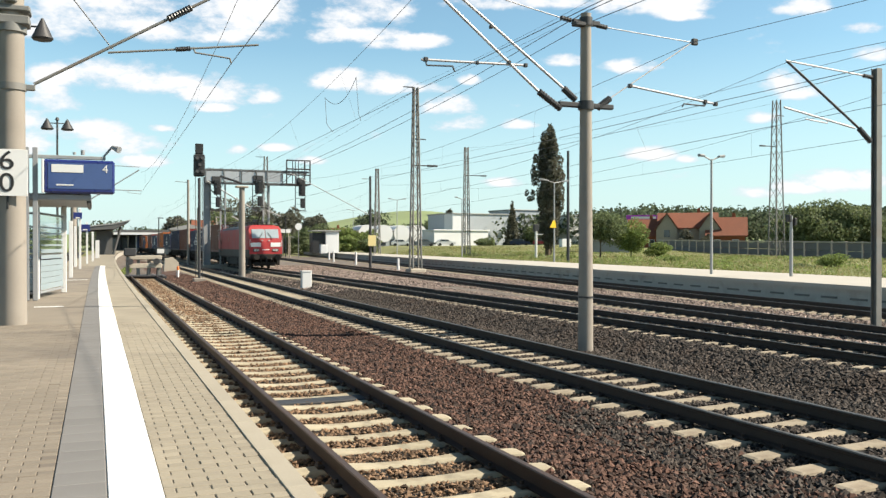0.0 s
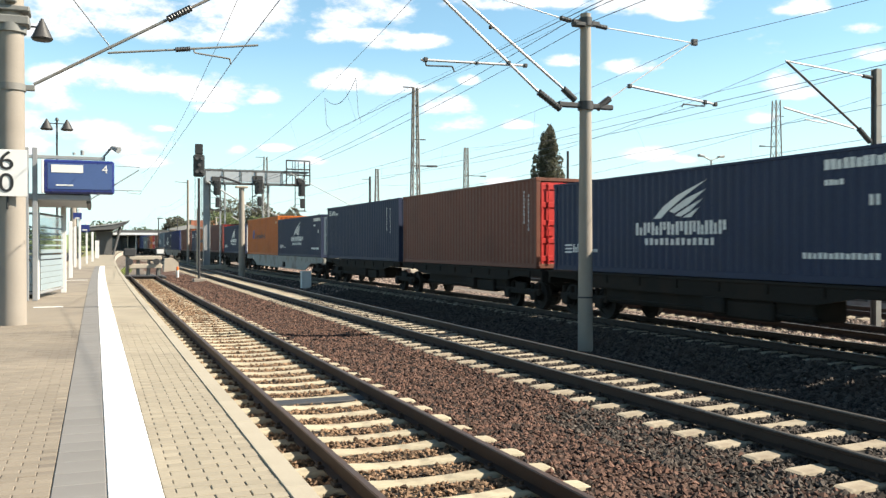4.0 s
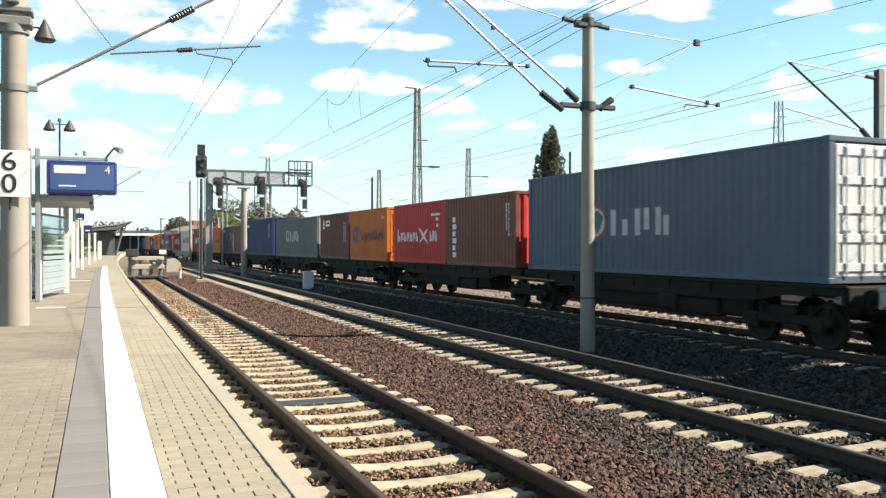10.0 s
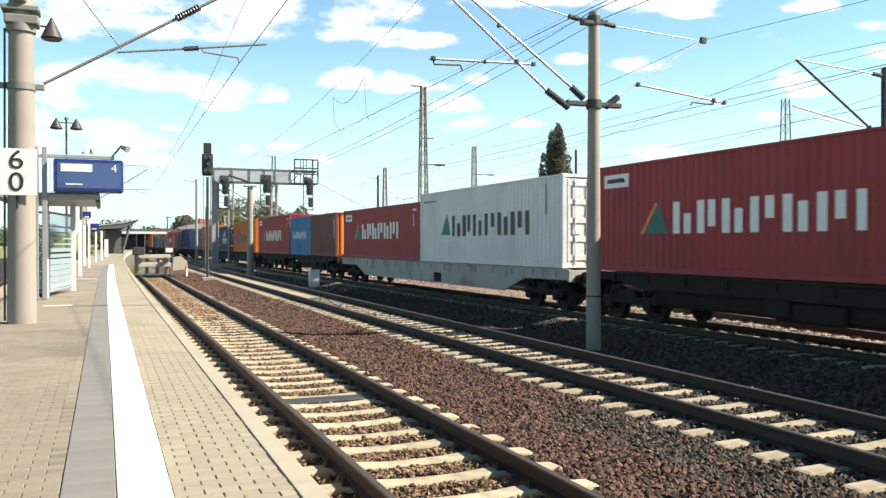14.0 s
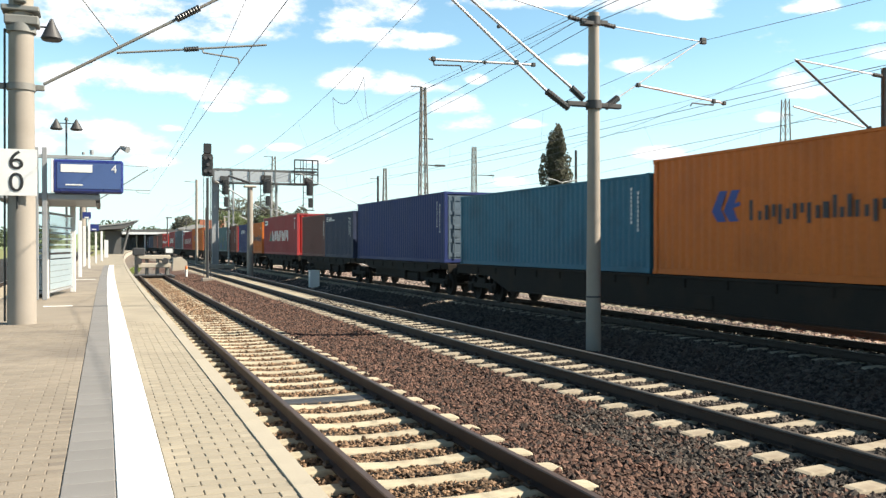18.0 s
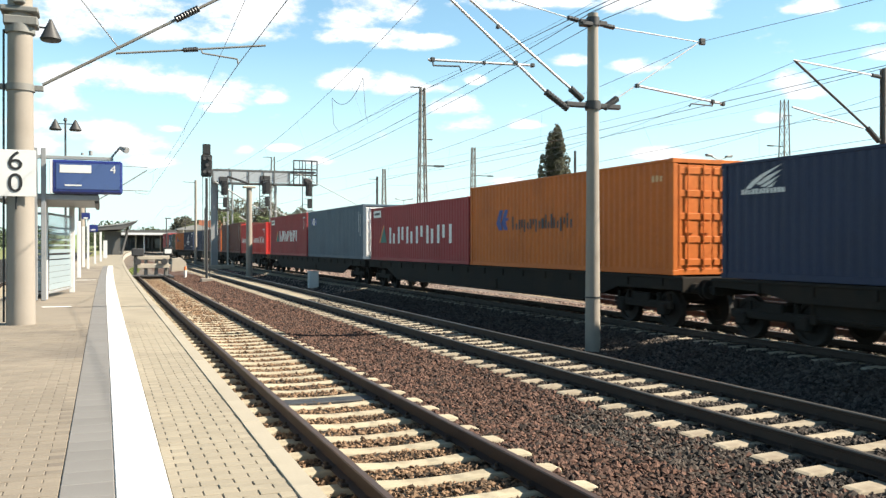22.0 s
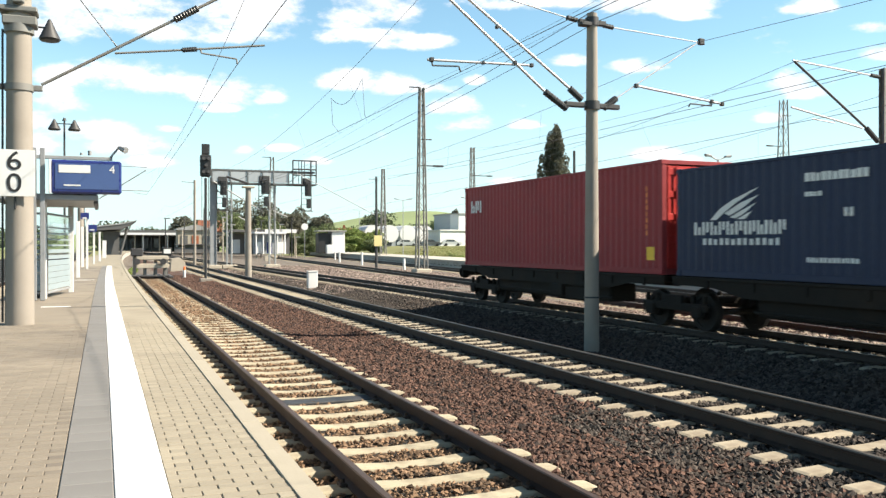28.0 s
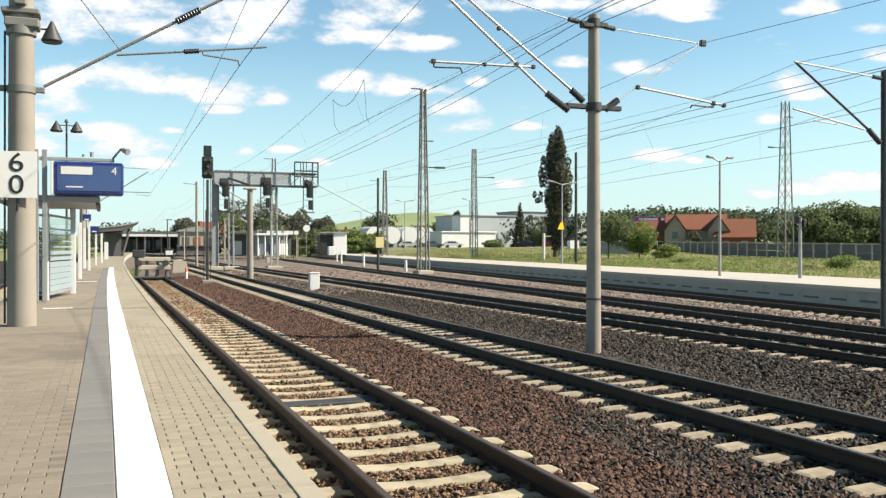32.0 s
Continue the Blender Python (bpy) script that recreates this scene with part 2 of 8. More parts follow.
WHITE = mat("white_paint", (0.632, 0.632, 0.624), 0.5, var=0.04, scale=3, fine=30, bump=0.05, stain=(0.521, 0.506, 0.474), stain_amt=0.3)
BLACK = mat("black_paint", (0.015, 0.015, 0.016), 0.5, var=0.2, bump=0.05)
BLUE_SIGN = mat("blue_sign_enamel", (0.016, 0.026, 0.14), 0.3, var=0.06, bump=0)
BLUE_PANE = mat("blue_display_pane", (0.05, 0.085, 0.22), 0.15, var=0.08, bump=0)
YELLOW_PALE = mat("faded_yellow_board", (0.62, 0.52, 0.24), 0.6, var=0.08, bump=0)
YELLOW = mat("yellow_sign", (0.85, 0.52, 0.02), 0.5, var=0.05, bump=0)
ORANGE_P = mat("orange_plastic", (0.75, 0.16, 0.03), 0.5, var=0.08, bump=0)
GLASS = glass_mat("shelter_glass", (0.86, 0.93, 0.95))
ROOF_TIN = mat("roof_sheet", (0.277, 0.277, 0.269), 0.6, 0.2, var=0.12, scale=2, fine=30)
ROOF_DARK = mat("dark_canopy_roof", (0.09, 0.09, 0.09), 0.7, var=0.2, scale=1, fine=20)
TILE_ROOF = mat("orange_roof_tiles", (0.189, 0.067, 0.0362), 0.8, var=0.2, scale=0.6, fine=9, bump=0.5, dist=0.05)
PLASTER = mat("cream_plaster", (0.316, 0.28, 0.219), 0.9, var=0.1, scale=0.5, fine=6)
BRICK = mat("red_brick_gable", (0.243, 0.0793, 0.0362), 0.85, var=0.15, scale=1, fine=9)
HALL_WHITE = mat("white_hall_cladding", (0.616, 0.624, 0.632), 0.5, var=0.05, scale=0.3, fine=3, bump=0.1)
# grey mixed to hold the big hall's shade; plain grey elsewhere
HALL_SHADE_GREY = mat("shade_grey_hall_cladding", (0.33, 0.36, 0.39), 0.6, var=0.08, scale=0.3, fine=3, bump=0.1)
HALL_GREY = mat("grey_hall_cladding", (0.30, 0.33, 0.36), 0.6, var=0.1, scale=0.2, fine=3, bump=0.1)
FENCE_GREY = mat("weathered_fence_panel", (0.15, 0.144, 0.135), 0.85, var=0.15, scale=0.8, fine=12, bump=0.2)
SLOT_SHADE = mat("wall_slot_shade", (0.158, 0.146, 0.130), 0.9, var=0.2)
PURPLE = mat("purple_sign_band", (0.30, 0.03, 0.36), 0.5, var=0.1, bump=0)
PANE = mat("window_pane", (0.05, 0.06, 0.07), 0.08, var=0.1, bump=0, spec=0.8)
GRASS_G = mat("meadow_ground", (0.166, 0.177, 0.0655), 0.95, var=0.4, scale=0.35, fine=4, bump=0.8, dist=0.06, stain=(0.169, 0.146, 0.0693), stain_amt=0.6, stain_scale=0.25)
GRASS = mat("grass_blades", (0.2, 0.227, 0.077), 0.8, var=0.35, scale=0.3, fine=8, bump=0, island=0.35)
GRASS_DRY = mat("dry_grass_blades", (0.354, 0.3, 0.154), 0.8, var=0.3, scale=0.4, fine=8, bump=0, island=0.3)
FIELD = mat("distant_fields", (0.185, 0.231, 0.1), 0.95, var=0.25, scale=0.008, fine=0.06, bump=0)
FROST = mat("frosted_glass_film", (0.27, 0.33, 0.36), 0.35, var=0.05, bump=0)
LEAF_A = mat("bright_leaves", (0.2, 0.254, 0.077), 0.7, var=0.25, scale=0.6, fine=6, bump=0, island=0.45)
LEAF_B = mat("dark_leaves", (0.154, 0.189, 0.0886), 0.7, var=0.25, scale=0.6, fine=6, bump=0, island=0.45)
LEAF_P = mat("poplar_leaves", (0.127, 0.127, 0.0924), 0.7, var=0.25, scale=0.6, fine=6, bump=0, island=0.45)
LEAF_FAR = mat("far_wood_leaves", (0.0924, 0.119, 0.0693), 0.85, var=0.3, scale=0.1, fine=1, bump=0, island=0.4)


def let_through(ma, share):
    """Leaves that let some light through."""
    nt = ma.node_tree
    bs, out = nt.nodes["Principled BSDF"], nt.nodes["Material Output"]
    tl, mx = nt.nodes.new("ShaderNodeBsdfTranslucent"), nt.nodes.new("ShaderNodeMixShader")
    nt.links.new(bs.inputs["Base Color"].links[0].from_socket, tl.inputs["Color"])
    mx.inputs[0].default_value = share
    nt.links.new(bs.outputs[0], mx.inputs[1])
    nt.links.new(tl.outputs[0], mx.inputs[2])
    nt.links.new(mx.outputs[0], out.inputs["Surface"])


for _m in (LEAF_A, LEAF_B, LEAF_P, LEAF_FAR, GRASS, GRASS_DRY):
    let_through(_m, 0.45)
BARK = mat("tree_bark", (0.11, 0.085, 0.06), 0.95, var=0.25, scale=3, fine=20, bump=0.6)


# ---- mesh tools ----
class Geo:
    """Collects faces of one mesh."""

    def __init__(self):
        self.v, self.f, self.s, self.mi = [], [], [], []

    def add(self, verts, faces, smooth=False, mi=0):
        o = len(self.v)
        self.v.extend(tuple(p) for p in verts)
        self.f.extend(tuple(i + o for i in fc) for fc in faces)
        self.s.extend([smooth] * len(faces))
        self.mi.extend([mi] * len(faces))

    def box(self, c, s, ch=0.0, mi=0, turn=None):
        h = [a / 2 for a in s]
        sg = [(i, j, k) for i in (-1, 1) for j in (-1, 1) for k in (-1, 1)]
        if ch <= 0:
            vs = [[g[a] * h[a] for a in range(3)] for g in sg]
            fs = [(0, 1, 3, 2), (4, 6, 7, 5), (0, 4, 5, 1), (2, 3, 7, 6), (0, 2, 6, 4), (1, 5, 7, 3)]
        else:
            ch = min(ch, 0.45 * min(s))
            idx, vs = {}, []
            for g in sg:
                for a in range(3):
                    idx[g, a] = len(vs)
                    vs.append([g[b] * (h[b] if b == a else h[b] - ch) for b in range(3)])
            fs = []
            for a in range(3):
                b, c2 = (a + 1) % 3, (a + 2) % 3
                for sa in (-1, 1):
                    q = []
                    for sb, sc in ((-1, -1), (1, -1), (1, 1), (-1, 1)):
                        g = [0, 0, 0]
                        g[a], g[b], g[c2] = sa, sb, sc
                        q.append(idx[tuple(g), a])
                    fs.append(tuple(q if sa > 0 else q[::-1]))
                for sb in (-1, 1):
                    for sc in (-1, 1):
                        q = []
                        for sa, ax in ((-1, b), (1, b), (1, c2), (-1, c2)):
                            g = [0, 0, 0]
                            g[a], g[b], g[c2] = sa, sb, sc
                            q.append(idx[tuple(g), ax])
                        fs.append(tuple(q if sb * sc < 0 else q[::-1]))
            for g in sg:
                t = (idx[g, 0], idx[g, 1], idx[g, 2])
                fs.append(t if g[0] * g[1] * g[2] > 0 else t[::-1])
        if turn is not None:
            vs = [turn @ Vector(p) for p in vs]
        self.add([(p[0] + c[0], p[1] + c[1], p[2] + c[2]) for p in vs], fs, False, mi)
        return self

    def cyl(self, a, b, r0, r1=None, n=10, caps=True, mi=0, smooth=True):
        a, b = Vector(a), Vector(b)
        r1 = r0 if r1 is None else r1
        d = (b - a).normalized()
        x = d.orthogonal().normalized()
        y = d.cross(x)
        vs = []
        for p, r in ((a, r0), (b, r1)):
            vs += [p + (x * math.cos(2 * math.pi * i / n) + y * math.sin(2 * math.pi * i / n)) * r for i in range(n)]
        self.add(vs, [(i, (i + 1) % n, n + (i + 1) % n, n + i) for i in range(n)], smooth, mi)
        if caps:
            self.add(vs[:n], [tuple(range(n))[::-1]], False, mi)
            self.add(vs[n:], [tuple(range(n))], False, mi)
        return self

    def tube(self, pts, r, n=6, mi=0):
        for p, q in zip(pts, pts[1:]):
            self.cyl(p, q, r, r, n, False, mi)
        return self

    def prism(self, prof, y0, y1, mi=0, smooth=False, caps=True):
        """A profile of (x, z), drawn out from y0 to y1."""
        n = len(prof)
        vs = [(x, y0, z) for x, z in prof] + [(x, y1, z) for x, z in prof]
        self.add(vs, [(i, (i + 1) % n, n + (i + 1) % n, n + i) for i in range(n)], smooth, mi)
        if caps:
            self.add(vs[:n], [tuple(range(n))[::-1]], False, mi)
            self.add(vs[n:], [tuple(range(n))], False, mi)
        return self

    def mesh(self, name, fix=True):
        me = bpy.data.meshes.new(name)
        me.from_pydata(self.v, [], self.f)
        me.polygons.foreach_set("use_smooth", self.s)
        me.polygons.foreach_set("material_index", self.mi)
        if fix and len(self.f) < 30000:
            b = bmesh.new()
            b.from_mesh(me)
            bmesh.ops.recalc_face_normals(b, faces=b.faces)
            b.to_mesh(me)
            b.free()
        me.update()
        return me


def thing(name, m=None, label="", category="", group="", kind=""):
    """An Empty at a thing's base."""
    ob = new(name)
    ob.empty_display_size = 0.2
    if m is not None:
        ob.matrix_world = m
    return tagged(ob, label, category, group, kind)


def part(name, geo, material, parent=None, label="", fix=True):
    """One mesh object from a Geo or a mesh, under a thing or a part."""
    me = geo.mesh(name, fix) if isinstance(geo, Geo) else geo
    ob = new(name, me)
    mats = material if isinstance(material, (list, tuple)) else [material]
    if not me.materials:
        for ma in mats:
            me.materials.append(ma)
    if parent is not None:
        ob.parent = parent
    if label:
        ob["label"] = label
    return ob


def again(name, me, parent, m):
    """One more object on a mesh that is already made."""
    ob = new(name, me)
    ob.parent = parent
    ob.matrix_basis = m
    return ob


def letters(text, size, depth=0.004):
    cu = bpy.data.curves.new("text", "FONT")
    cu.body, cu.size, cu.extrude, cu.align_x, cu.align_y = text, size, depth, "CENTER", "CENTER"
    tmp = bpy.data.objects.new("text", cu)
    me = bpy.data.meshes.new_from_object(tmp)
    bpy.data.objects.remove(tmp)
    return me


# ---- ground, ballast, tracks, platforms ----
def edge(y):
    """The near platform's track edge, which bends away far off."""
    return 1.17 + (1.3e-4 * (y - 20) ** 2 if y > 20 else 0.0)


def far_edge(y):
    return 25.0 + 0.1107 * (y - 22.4)


def back_edge(y):
    return 32.4 + 0.105 * (y - 28.0)


BED = ((-14, -0.45), (-2.6, -0.35), (1.1, -0.34), (1.5, -0.24), (1.9, -0.222), (3.8, -0.222), (4.2, -0.24), (4.7, -0.28), (5.6, -0.28), (6.1, -0.235), (6.5, -0.225), (8.4, -0.225), (8.8, -0.24), (9.3, -0.30),
       (10.5, -0.60), (11.4, -0.62), (12.75, -0.35), (13.4, -0.325), (15.6, -0.325), (15.9, -0.345), (16.3, -0.345), (20.0, -0.345), (20.8, -0.4), (23.0, -0.34), (40.0, -0.34))


def bed(x):
    for (a, za), (b, zb) in zip(BED, BED[1:]):
        if x <= b:
            return za + (zb - za) * max(0.0, (x - a) / (b - a))
    return BED[-1][1]


def ground_sheet():
    g = Geo()
    g.add([(-3500, -600, -0.75), (3500, -600, -0.75), (3500, 4200, -0.75), (-3500, 4200, -0.75)], [(0, 1, 2, 3)])
    tagged(part("ground", g, GRASS_G), "green and straw-coloured meadow ground", "ground", kind="structure")


def strip_mesh(xs, ys, zfun, rough, mi_fun=None):
    g = Geo()
    nx = len(xs)
    for y in ys:
        for x in xs:
            n = noise.noise((x * 2.2, y * 2.2, 0.0)) * 0.6 + noise.noise((x * 7, y * 7, 3.0)) * 0.4
            g.v.append((x, y, zfun(x) + n * rough))
    for j in range(len(ys) - 1):
        for i in range(nx - 1):
            g.f.append((j * nx + i, j * nx + i + 1, (j + 1) * nx + i + 1, (j + 1) * nx + i))
            g.s.append(True)
            g.mi.append(mi_fun(xs[i], ys[j]) if mi_fun else 0)
    return g


def ballast_beds():
    ys = list(np.arange(-12, 40, 0.22)) + list(np.arange(40, 120, 1.6)) + list(np.arange(120, 420, 12.0))
    xs = list(np.arange(1.1, 16.4, 0.17)) + list(np.arange(16.5, 38, 0.9))
    # near materials carry painted gap shade, the far ones don't
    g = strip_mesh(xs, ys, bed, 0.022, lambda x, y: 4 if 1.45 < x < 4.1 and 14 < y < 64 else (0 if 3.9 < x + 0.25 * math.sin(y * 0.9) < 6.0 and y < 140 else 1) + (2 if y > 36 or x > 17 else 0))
    tagged(part("ballast", g, [BED_RED_GAP_SHADE, BED_GREY_GAP_SHADE, FAR_BED_RED, FAR_BED_GREY, TRACK_BED_TAN], fix=False), "brown and grey crushed-stone track ballast", "ballast", kind="structure")
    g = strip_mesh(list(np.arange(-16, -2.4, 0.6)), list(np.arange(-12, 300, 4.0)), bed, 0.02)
    tagged(part("ballast", g, [BED_GREY_GAP_SHADE], fix=False), "grey crushed-stone track ballast beyond the platform", "ballast", kind="structure")


STONE_V = np.array([(1, 0.1, 0), (0.1, 1, 0.1), (-1, 0, -0.1), (-0.1, -1, 0.1), (0.1, -0.1, 1), (-0.1, 0.1, -1)], float)
STONE_F = np.array([(0, 1, 4), (1, 2, 4), (2, 3, 4), (3, 0, 4), (1, 0, 5), (2, 1, 5), (3, 2, 5), (0, 3, 5)])


SLEEPERS = ((2.835, 0.0, 6.8, 0.66), (7.45, 0.0035, 7.0, 0.59), (14.52, -0.015, 9.0, 0.60))


def stones(name, material, label, areas, rng):
    """Loose stones over areas of x0, x1, y0, y1, stones to the square metre, size."""
    allv = []
    for x0, x1, y0, y1, dens, size in areas:
        n = int((x1 - x0) * (y1 - y0) * dens)
        px, py = rng.uniform(x0, x1, n), rng.uniform(y0, y1, n)
        keep = np.ones(n, bool)
        for cx, slope, first, step in SLEEPERS:
            gap = np.abs((py - first + step / 2) % step - step / 2)
            keep &= ~((py < (25 if cx < 3 else 90)) & (np.abs(px - cx - slope * py) < 1.34) & (gap < 0.145))
        px, py = px[keep], py[keep]
        n = len(px)
        pz = np.interp(px, [a for a, _ in BED], [b for _, b in BED]) + rng.uniform(-0.012, 0.03, n)
        s = size * rng.uniform(0.55, 1.25, n)
        v = STONE_V[None] * rng.uniform(0.6, 1.2, (n, 6, 1)) * s[:, None, None] * np.stack([rng.uniform(0.8, 1.3, n), rng.uniform(0.6, 1.0, n), rng.uniform(0.5, 0.85, n)], 1)[:, None]
        a, b = rng.uniform(0, 6.28, n), rng.uniform(-0.6, 0.6, n)
        ca, sa, cb, sb = np.cos(a)[:, None], np.sin(a)[:, None], np.cos(b)[:, None], np.sin(b)[:, None]
        x, y, z = v[..., 0], v[..., 1], v[..., 2]
        y, z = y * cb - z * sb, y * sb + z * cb
        x, y = x * ca - y * sa, x * sa + y * ca
        allv.append(np.stack([x + px[:, None], y + py[:, None], z + pz[:, None]], 2))
    v = np.concatenate(allv)
    n = len(v)
    f = (STONE_F[None] + 6 * np.arange(n)[:, None, None]).reshape(-1, 3)
    me = bpy.data.meshes.new(name)
    me.from_pydata(v.reshape(-1, 3), [], f)
    ob = part(name, me, material)
    tagged(ob, label, "ballast stones", kind="stuff")


def rail_profile():
    half = [(0.075, -0.172), (0.075, -0.162), (0.012, -0.142), (0.0085, -0.05), (0.034, -0.036), (0.036, -0.012), (0.028, 0.0)]
    return half + [(-x, z) for x, z in reversed(half)]


def sleeper_geo():
    g = Geo()
    secs = [(-1.3, -0.20), (-1.26, -0.185), (-0.95, -0.175), (-0.55, -0.178), (-0.3, -0.193), (0, -0.198), (0.3, -0.193), (0.55, -0.178), (0.95, -0.175), (1.26, -0.185), (1.3, -0.20)]
    for x, zt in secs:
        w = 0.092 if abs(x) > 0.5 else 0.077
        for y, z in ((-0.145, -0.39), (-w - 0.012, zt - 0.018), (-w, zt), (w, zt), (w + 0.012, zt - 0.018), (0.145, -0.39)):
            g.v.append((x, y, z))
    for i in range(len(secs) - 1):
        for j in range(5):
            g.f.append((i * 6 + j, i * 6 + j + 1, i * 6 + j + 7, i * 6 + j + 6))
            g.s.append(False)
            g.mi.append(0)
    for o in (0, (len(secs) - 1) * 6):
        g.f.append(tuple(range(o, o + 6)))
        g.s.append(False)
        g.mi.append(0)
    for sx in (-0.7535, 0.7535):
        for d in (-0.1, 0.1):
            g.box((sx + d, 0, -0.155), (0.075, 0.13, 0.035), 0.01, mi=1)
            g.cyl((sx + d, 0, -0.15), (sx + d, 0, -0.105), 0.02, n=6, mi=1)
    return g


def track(name, x0, slope, z, y0, y1, spacing, near, first, tops, label):
    root = thing(name, pose(x0, 0, z, 0, 0, -math.degrees(math.atan(slope))), label, "railway track", kind="structure")
    for sx in (-0.7535, 0.7535):
        g = Geo()
        p = [(x + sx, h) for x, h in rail_profile()]
        n = len(p)
        g.prism(p, y0, y1)
        for k in range(n):
            if k in (5, 6, 7):
                g.mi[k] = 1
        part("rail", g, tops, root)
    sg = sleeper_geo()
    me = sg.mesh("sleeper")
    sl = SLEEPER if name == "track_1" else SLEEPER_GREY
    me.materials.append(sl)
    me.materials.append(RAIL_SIDE)
    y, far = first, Geo()
    while y > y0 + 0.3:
        y -= spacing
    base = sg.v
    while y < y1 - 0.2:
        if near[0] < y < near[1]:
            again("sleeper", me, root, pose(random.uniform(-0.012, 0.012), y, random.uniform(-0.006, 0.004), 0, 0, random.uniform(-0.5, 0.5)))
        elif y < 150:
            far.add([(a, b + y, c) for a, b, c in base[:66]], sg.f[:52])
        y += spacing
    if far.f:
        tagged(part("far_sleepers", far, sl, root, "row of pale concrete sleepers", fix=False), kind="stuff")
    return root


def near_platform():
    root = thing("platform_near", None, "station platform of tan block paving with a white guide line", "platform", kind="structure")
    ys = [-6, 0, 4, 8, 12, 16, 20, 25, 30, 35, 40, 45, 50, 55, 60, 64, 70, 76, 82, 90, 100, 110, 120, 130, 140, 160, 180, 220]

    def band(name, xa, xb, top, depth, material, y0, y1, label="", par=root):
        g = Geo()
        yy = [y for y in ys if y0 < y < y1]
        yy = [y0] + yy + [y1]
        for i, y in enumerate(yy):
            o = edge(y) - 1.17
            for x, z in ((xa + o, top - depth), (xa + o, top), (xb + o, top), (xb + o, top - depth)):
                g.v.append((x, y, z))
        for i in range(len(yy) - 1):
            for j in range(4):
                g.f.append((i * 4 + j, i * 4 + (j + 1) % 4, i * 4 + 4 + (j + 1) % 4, i * 4 + 4 + j))
                g.s.append(False)
                g.mi.append(0)
        g.f += [(0, 1, 2, 3), tuple(len(yy) * 4 - 4 + j for j in (3, 2, 1, 0))]
        g.s += [False] * 2
        g.mi += [0] * 2
        return part(name, g, material, par, label)

    band("platform_body", -2.5, 1.10, 0.5395, 1.0, JOINT, -6, 220, "joint sand under the paving")
    band("platform_wall", 1.06, 1.12, 0.44, 0.95, PLAT_WALL, -6, 220)
    band("paved_deck", 0.362, 1.03, 0.543, 0.04, PAVER, 17.0, 63, "tan block paving")
    band("paved_deck", -2.5, -0.242, 0.543, 0.04, PAVER_BROWN, 17.0, 63, "worn brown block paving")
    band("paved_deck", -2.5, 1.03, 0.543, 0.04, PAVER, 63, 220, "tan block paving")
    band("paved_deck", 0.362, 1.03, 0.543, 0.04, PAVER, -6, 3.55, "tan block paving")
    band("paved_deck", -2.5, -0.242, 0.543, 0.04, PAVER_BROWN, -6, 3.55, "worn brown block paving")
    band("paved_deck", -2.5, -0.62, 0.5425, 0.04, PAVER_BROWN, 3.55, 17.0, "worn brown block paving")
    # kerb stones
    me = Geo().box((0.118, 0.5, -0.06), (0.142, 0.996, 0.14), 0.003).mesh("kerb_stone")
    me.materials.append(KERB)
    y = -6.0
    while y < 95:
        again("kerb_stone", me, root, pose(edge(y) - 0.19, y, 0.5475 + random.uniform(-0.001, 0.001), 0, 0, -math.degrees(math.atan(2.6e-4 * max(0, y - 20)))))
        y += 1.0
    for nm, x, material in (("grey_slab", -0.09, TILE_GREY), ("white_slab", 0.212, TILE_WHITE)):
        me = Geo().box((0, 0, -0.03), (0.298, 0.296, 0.06), 0.006).mesh(nm)
        me.materials.append(material)
        y = -5.7
        while y < 63:
            again(nm, me, root, pose(x + edge(y) - 1.17, y, 0.5515 + random.uniform(-0.0012, 0.0012), 0, 0, random.uniform(-0.25, 0.25)))
            y += 0.3
    # pavers: the nearest singly, the rest in one piece
    pavers = []
    for x0, x1, material in ((0.362, 1.03, 0), (-2.5, -0.242, 1)):
        row = 0
        y = 3.6
        while y < 17.0:
            x = x1 - (0.1 if row % 2 else 0.0)
            cells = [(x1 - 0.05, 0.1)] if row % 2 else []
            while x > x0 + 0.03:
                w = min(0.2, x - x0)
                cells.append((x - w / 2, w))
                x -= 0.2
            for cx, w in cells:
                if cx > -0.38 - 0.18 * (y - 3.6):
                    pavers.append((y, cx, w, material))
            y += 0.1015
            row += 1
    pavers.sort()
    single = {}
    count = [0, 0]
    rest = [Geo(), Geo()]
    for y, cx, w, k in pavers:
        zt = 0.5465 + random.uniform(-0.0025, 0.0025)
        if w > 0.19 and count[k] < 170 and y > 4.6:
            if k not in single:
                single[k] = Geo().box((0, 0, -0.03), (0.1955, 0.0958, 0.06), 0.005).mesh("paver")
                single[k].materials.append((PAVER, PAVER_BROWN)[k])
            again("paver", single[k], root, pose(cx, y, zt, random.uniform(-0.4, 0.4), random.uniform(-0.3, 0.3), random.uniform(-0.4, 0.4)))
            count[k] += 1
        else:
            rest[k].box((cx, y, zt - 0.02), (w - 0.0045, 0.0958, 0.04), 0.004)
    for k in (0, 1):
        tagged(part("more_pavers", rest[k], (PAVER, PAVER_BROWN)[k], root, "laid concrete pavers", fix=False), kind="stuff")
    # short white mark across the paving
    part("white_mark", Geo().box((-1.0, 21.8, 0.546), (0.62, 0.16, 0.008)), TILE_WHITE, root, "worn white paint mark")
    part("white_mark", Geo().box((-0.75, 38.0, 0.546), (0.9, 0.22, 0.008)), TILE_WHITE, root, "worn white paint mark")


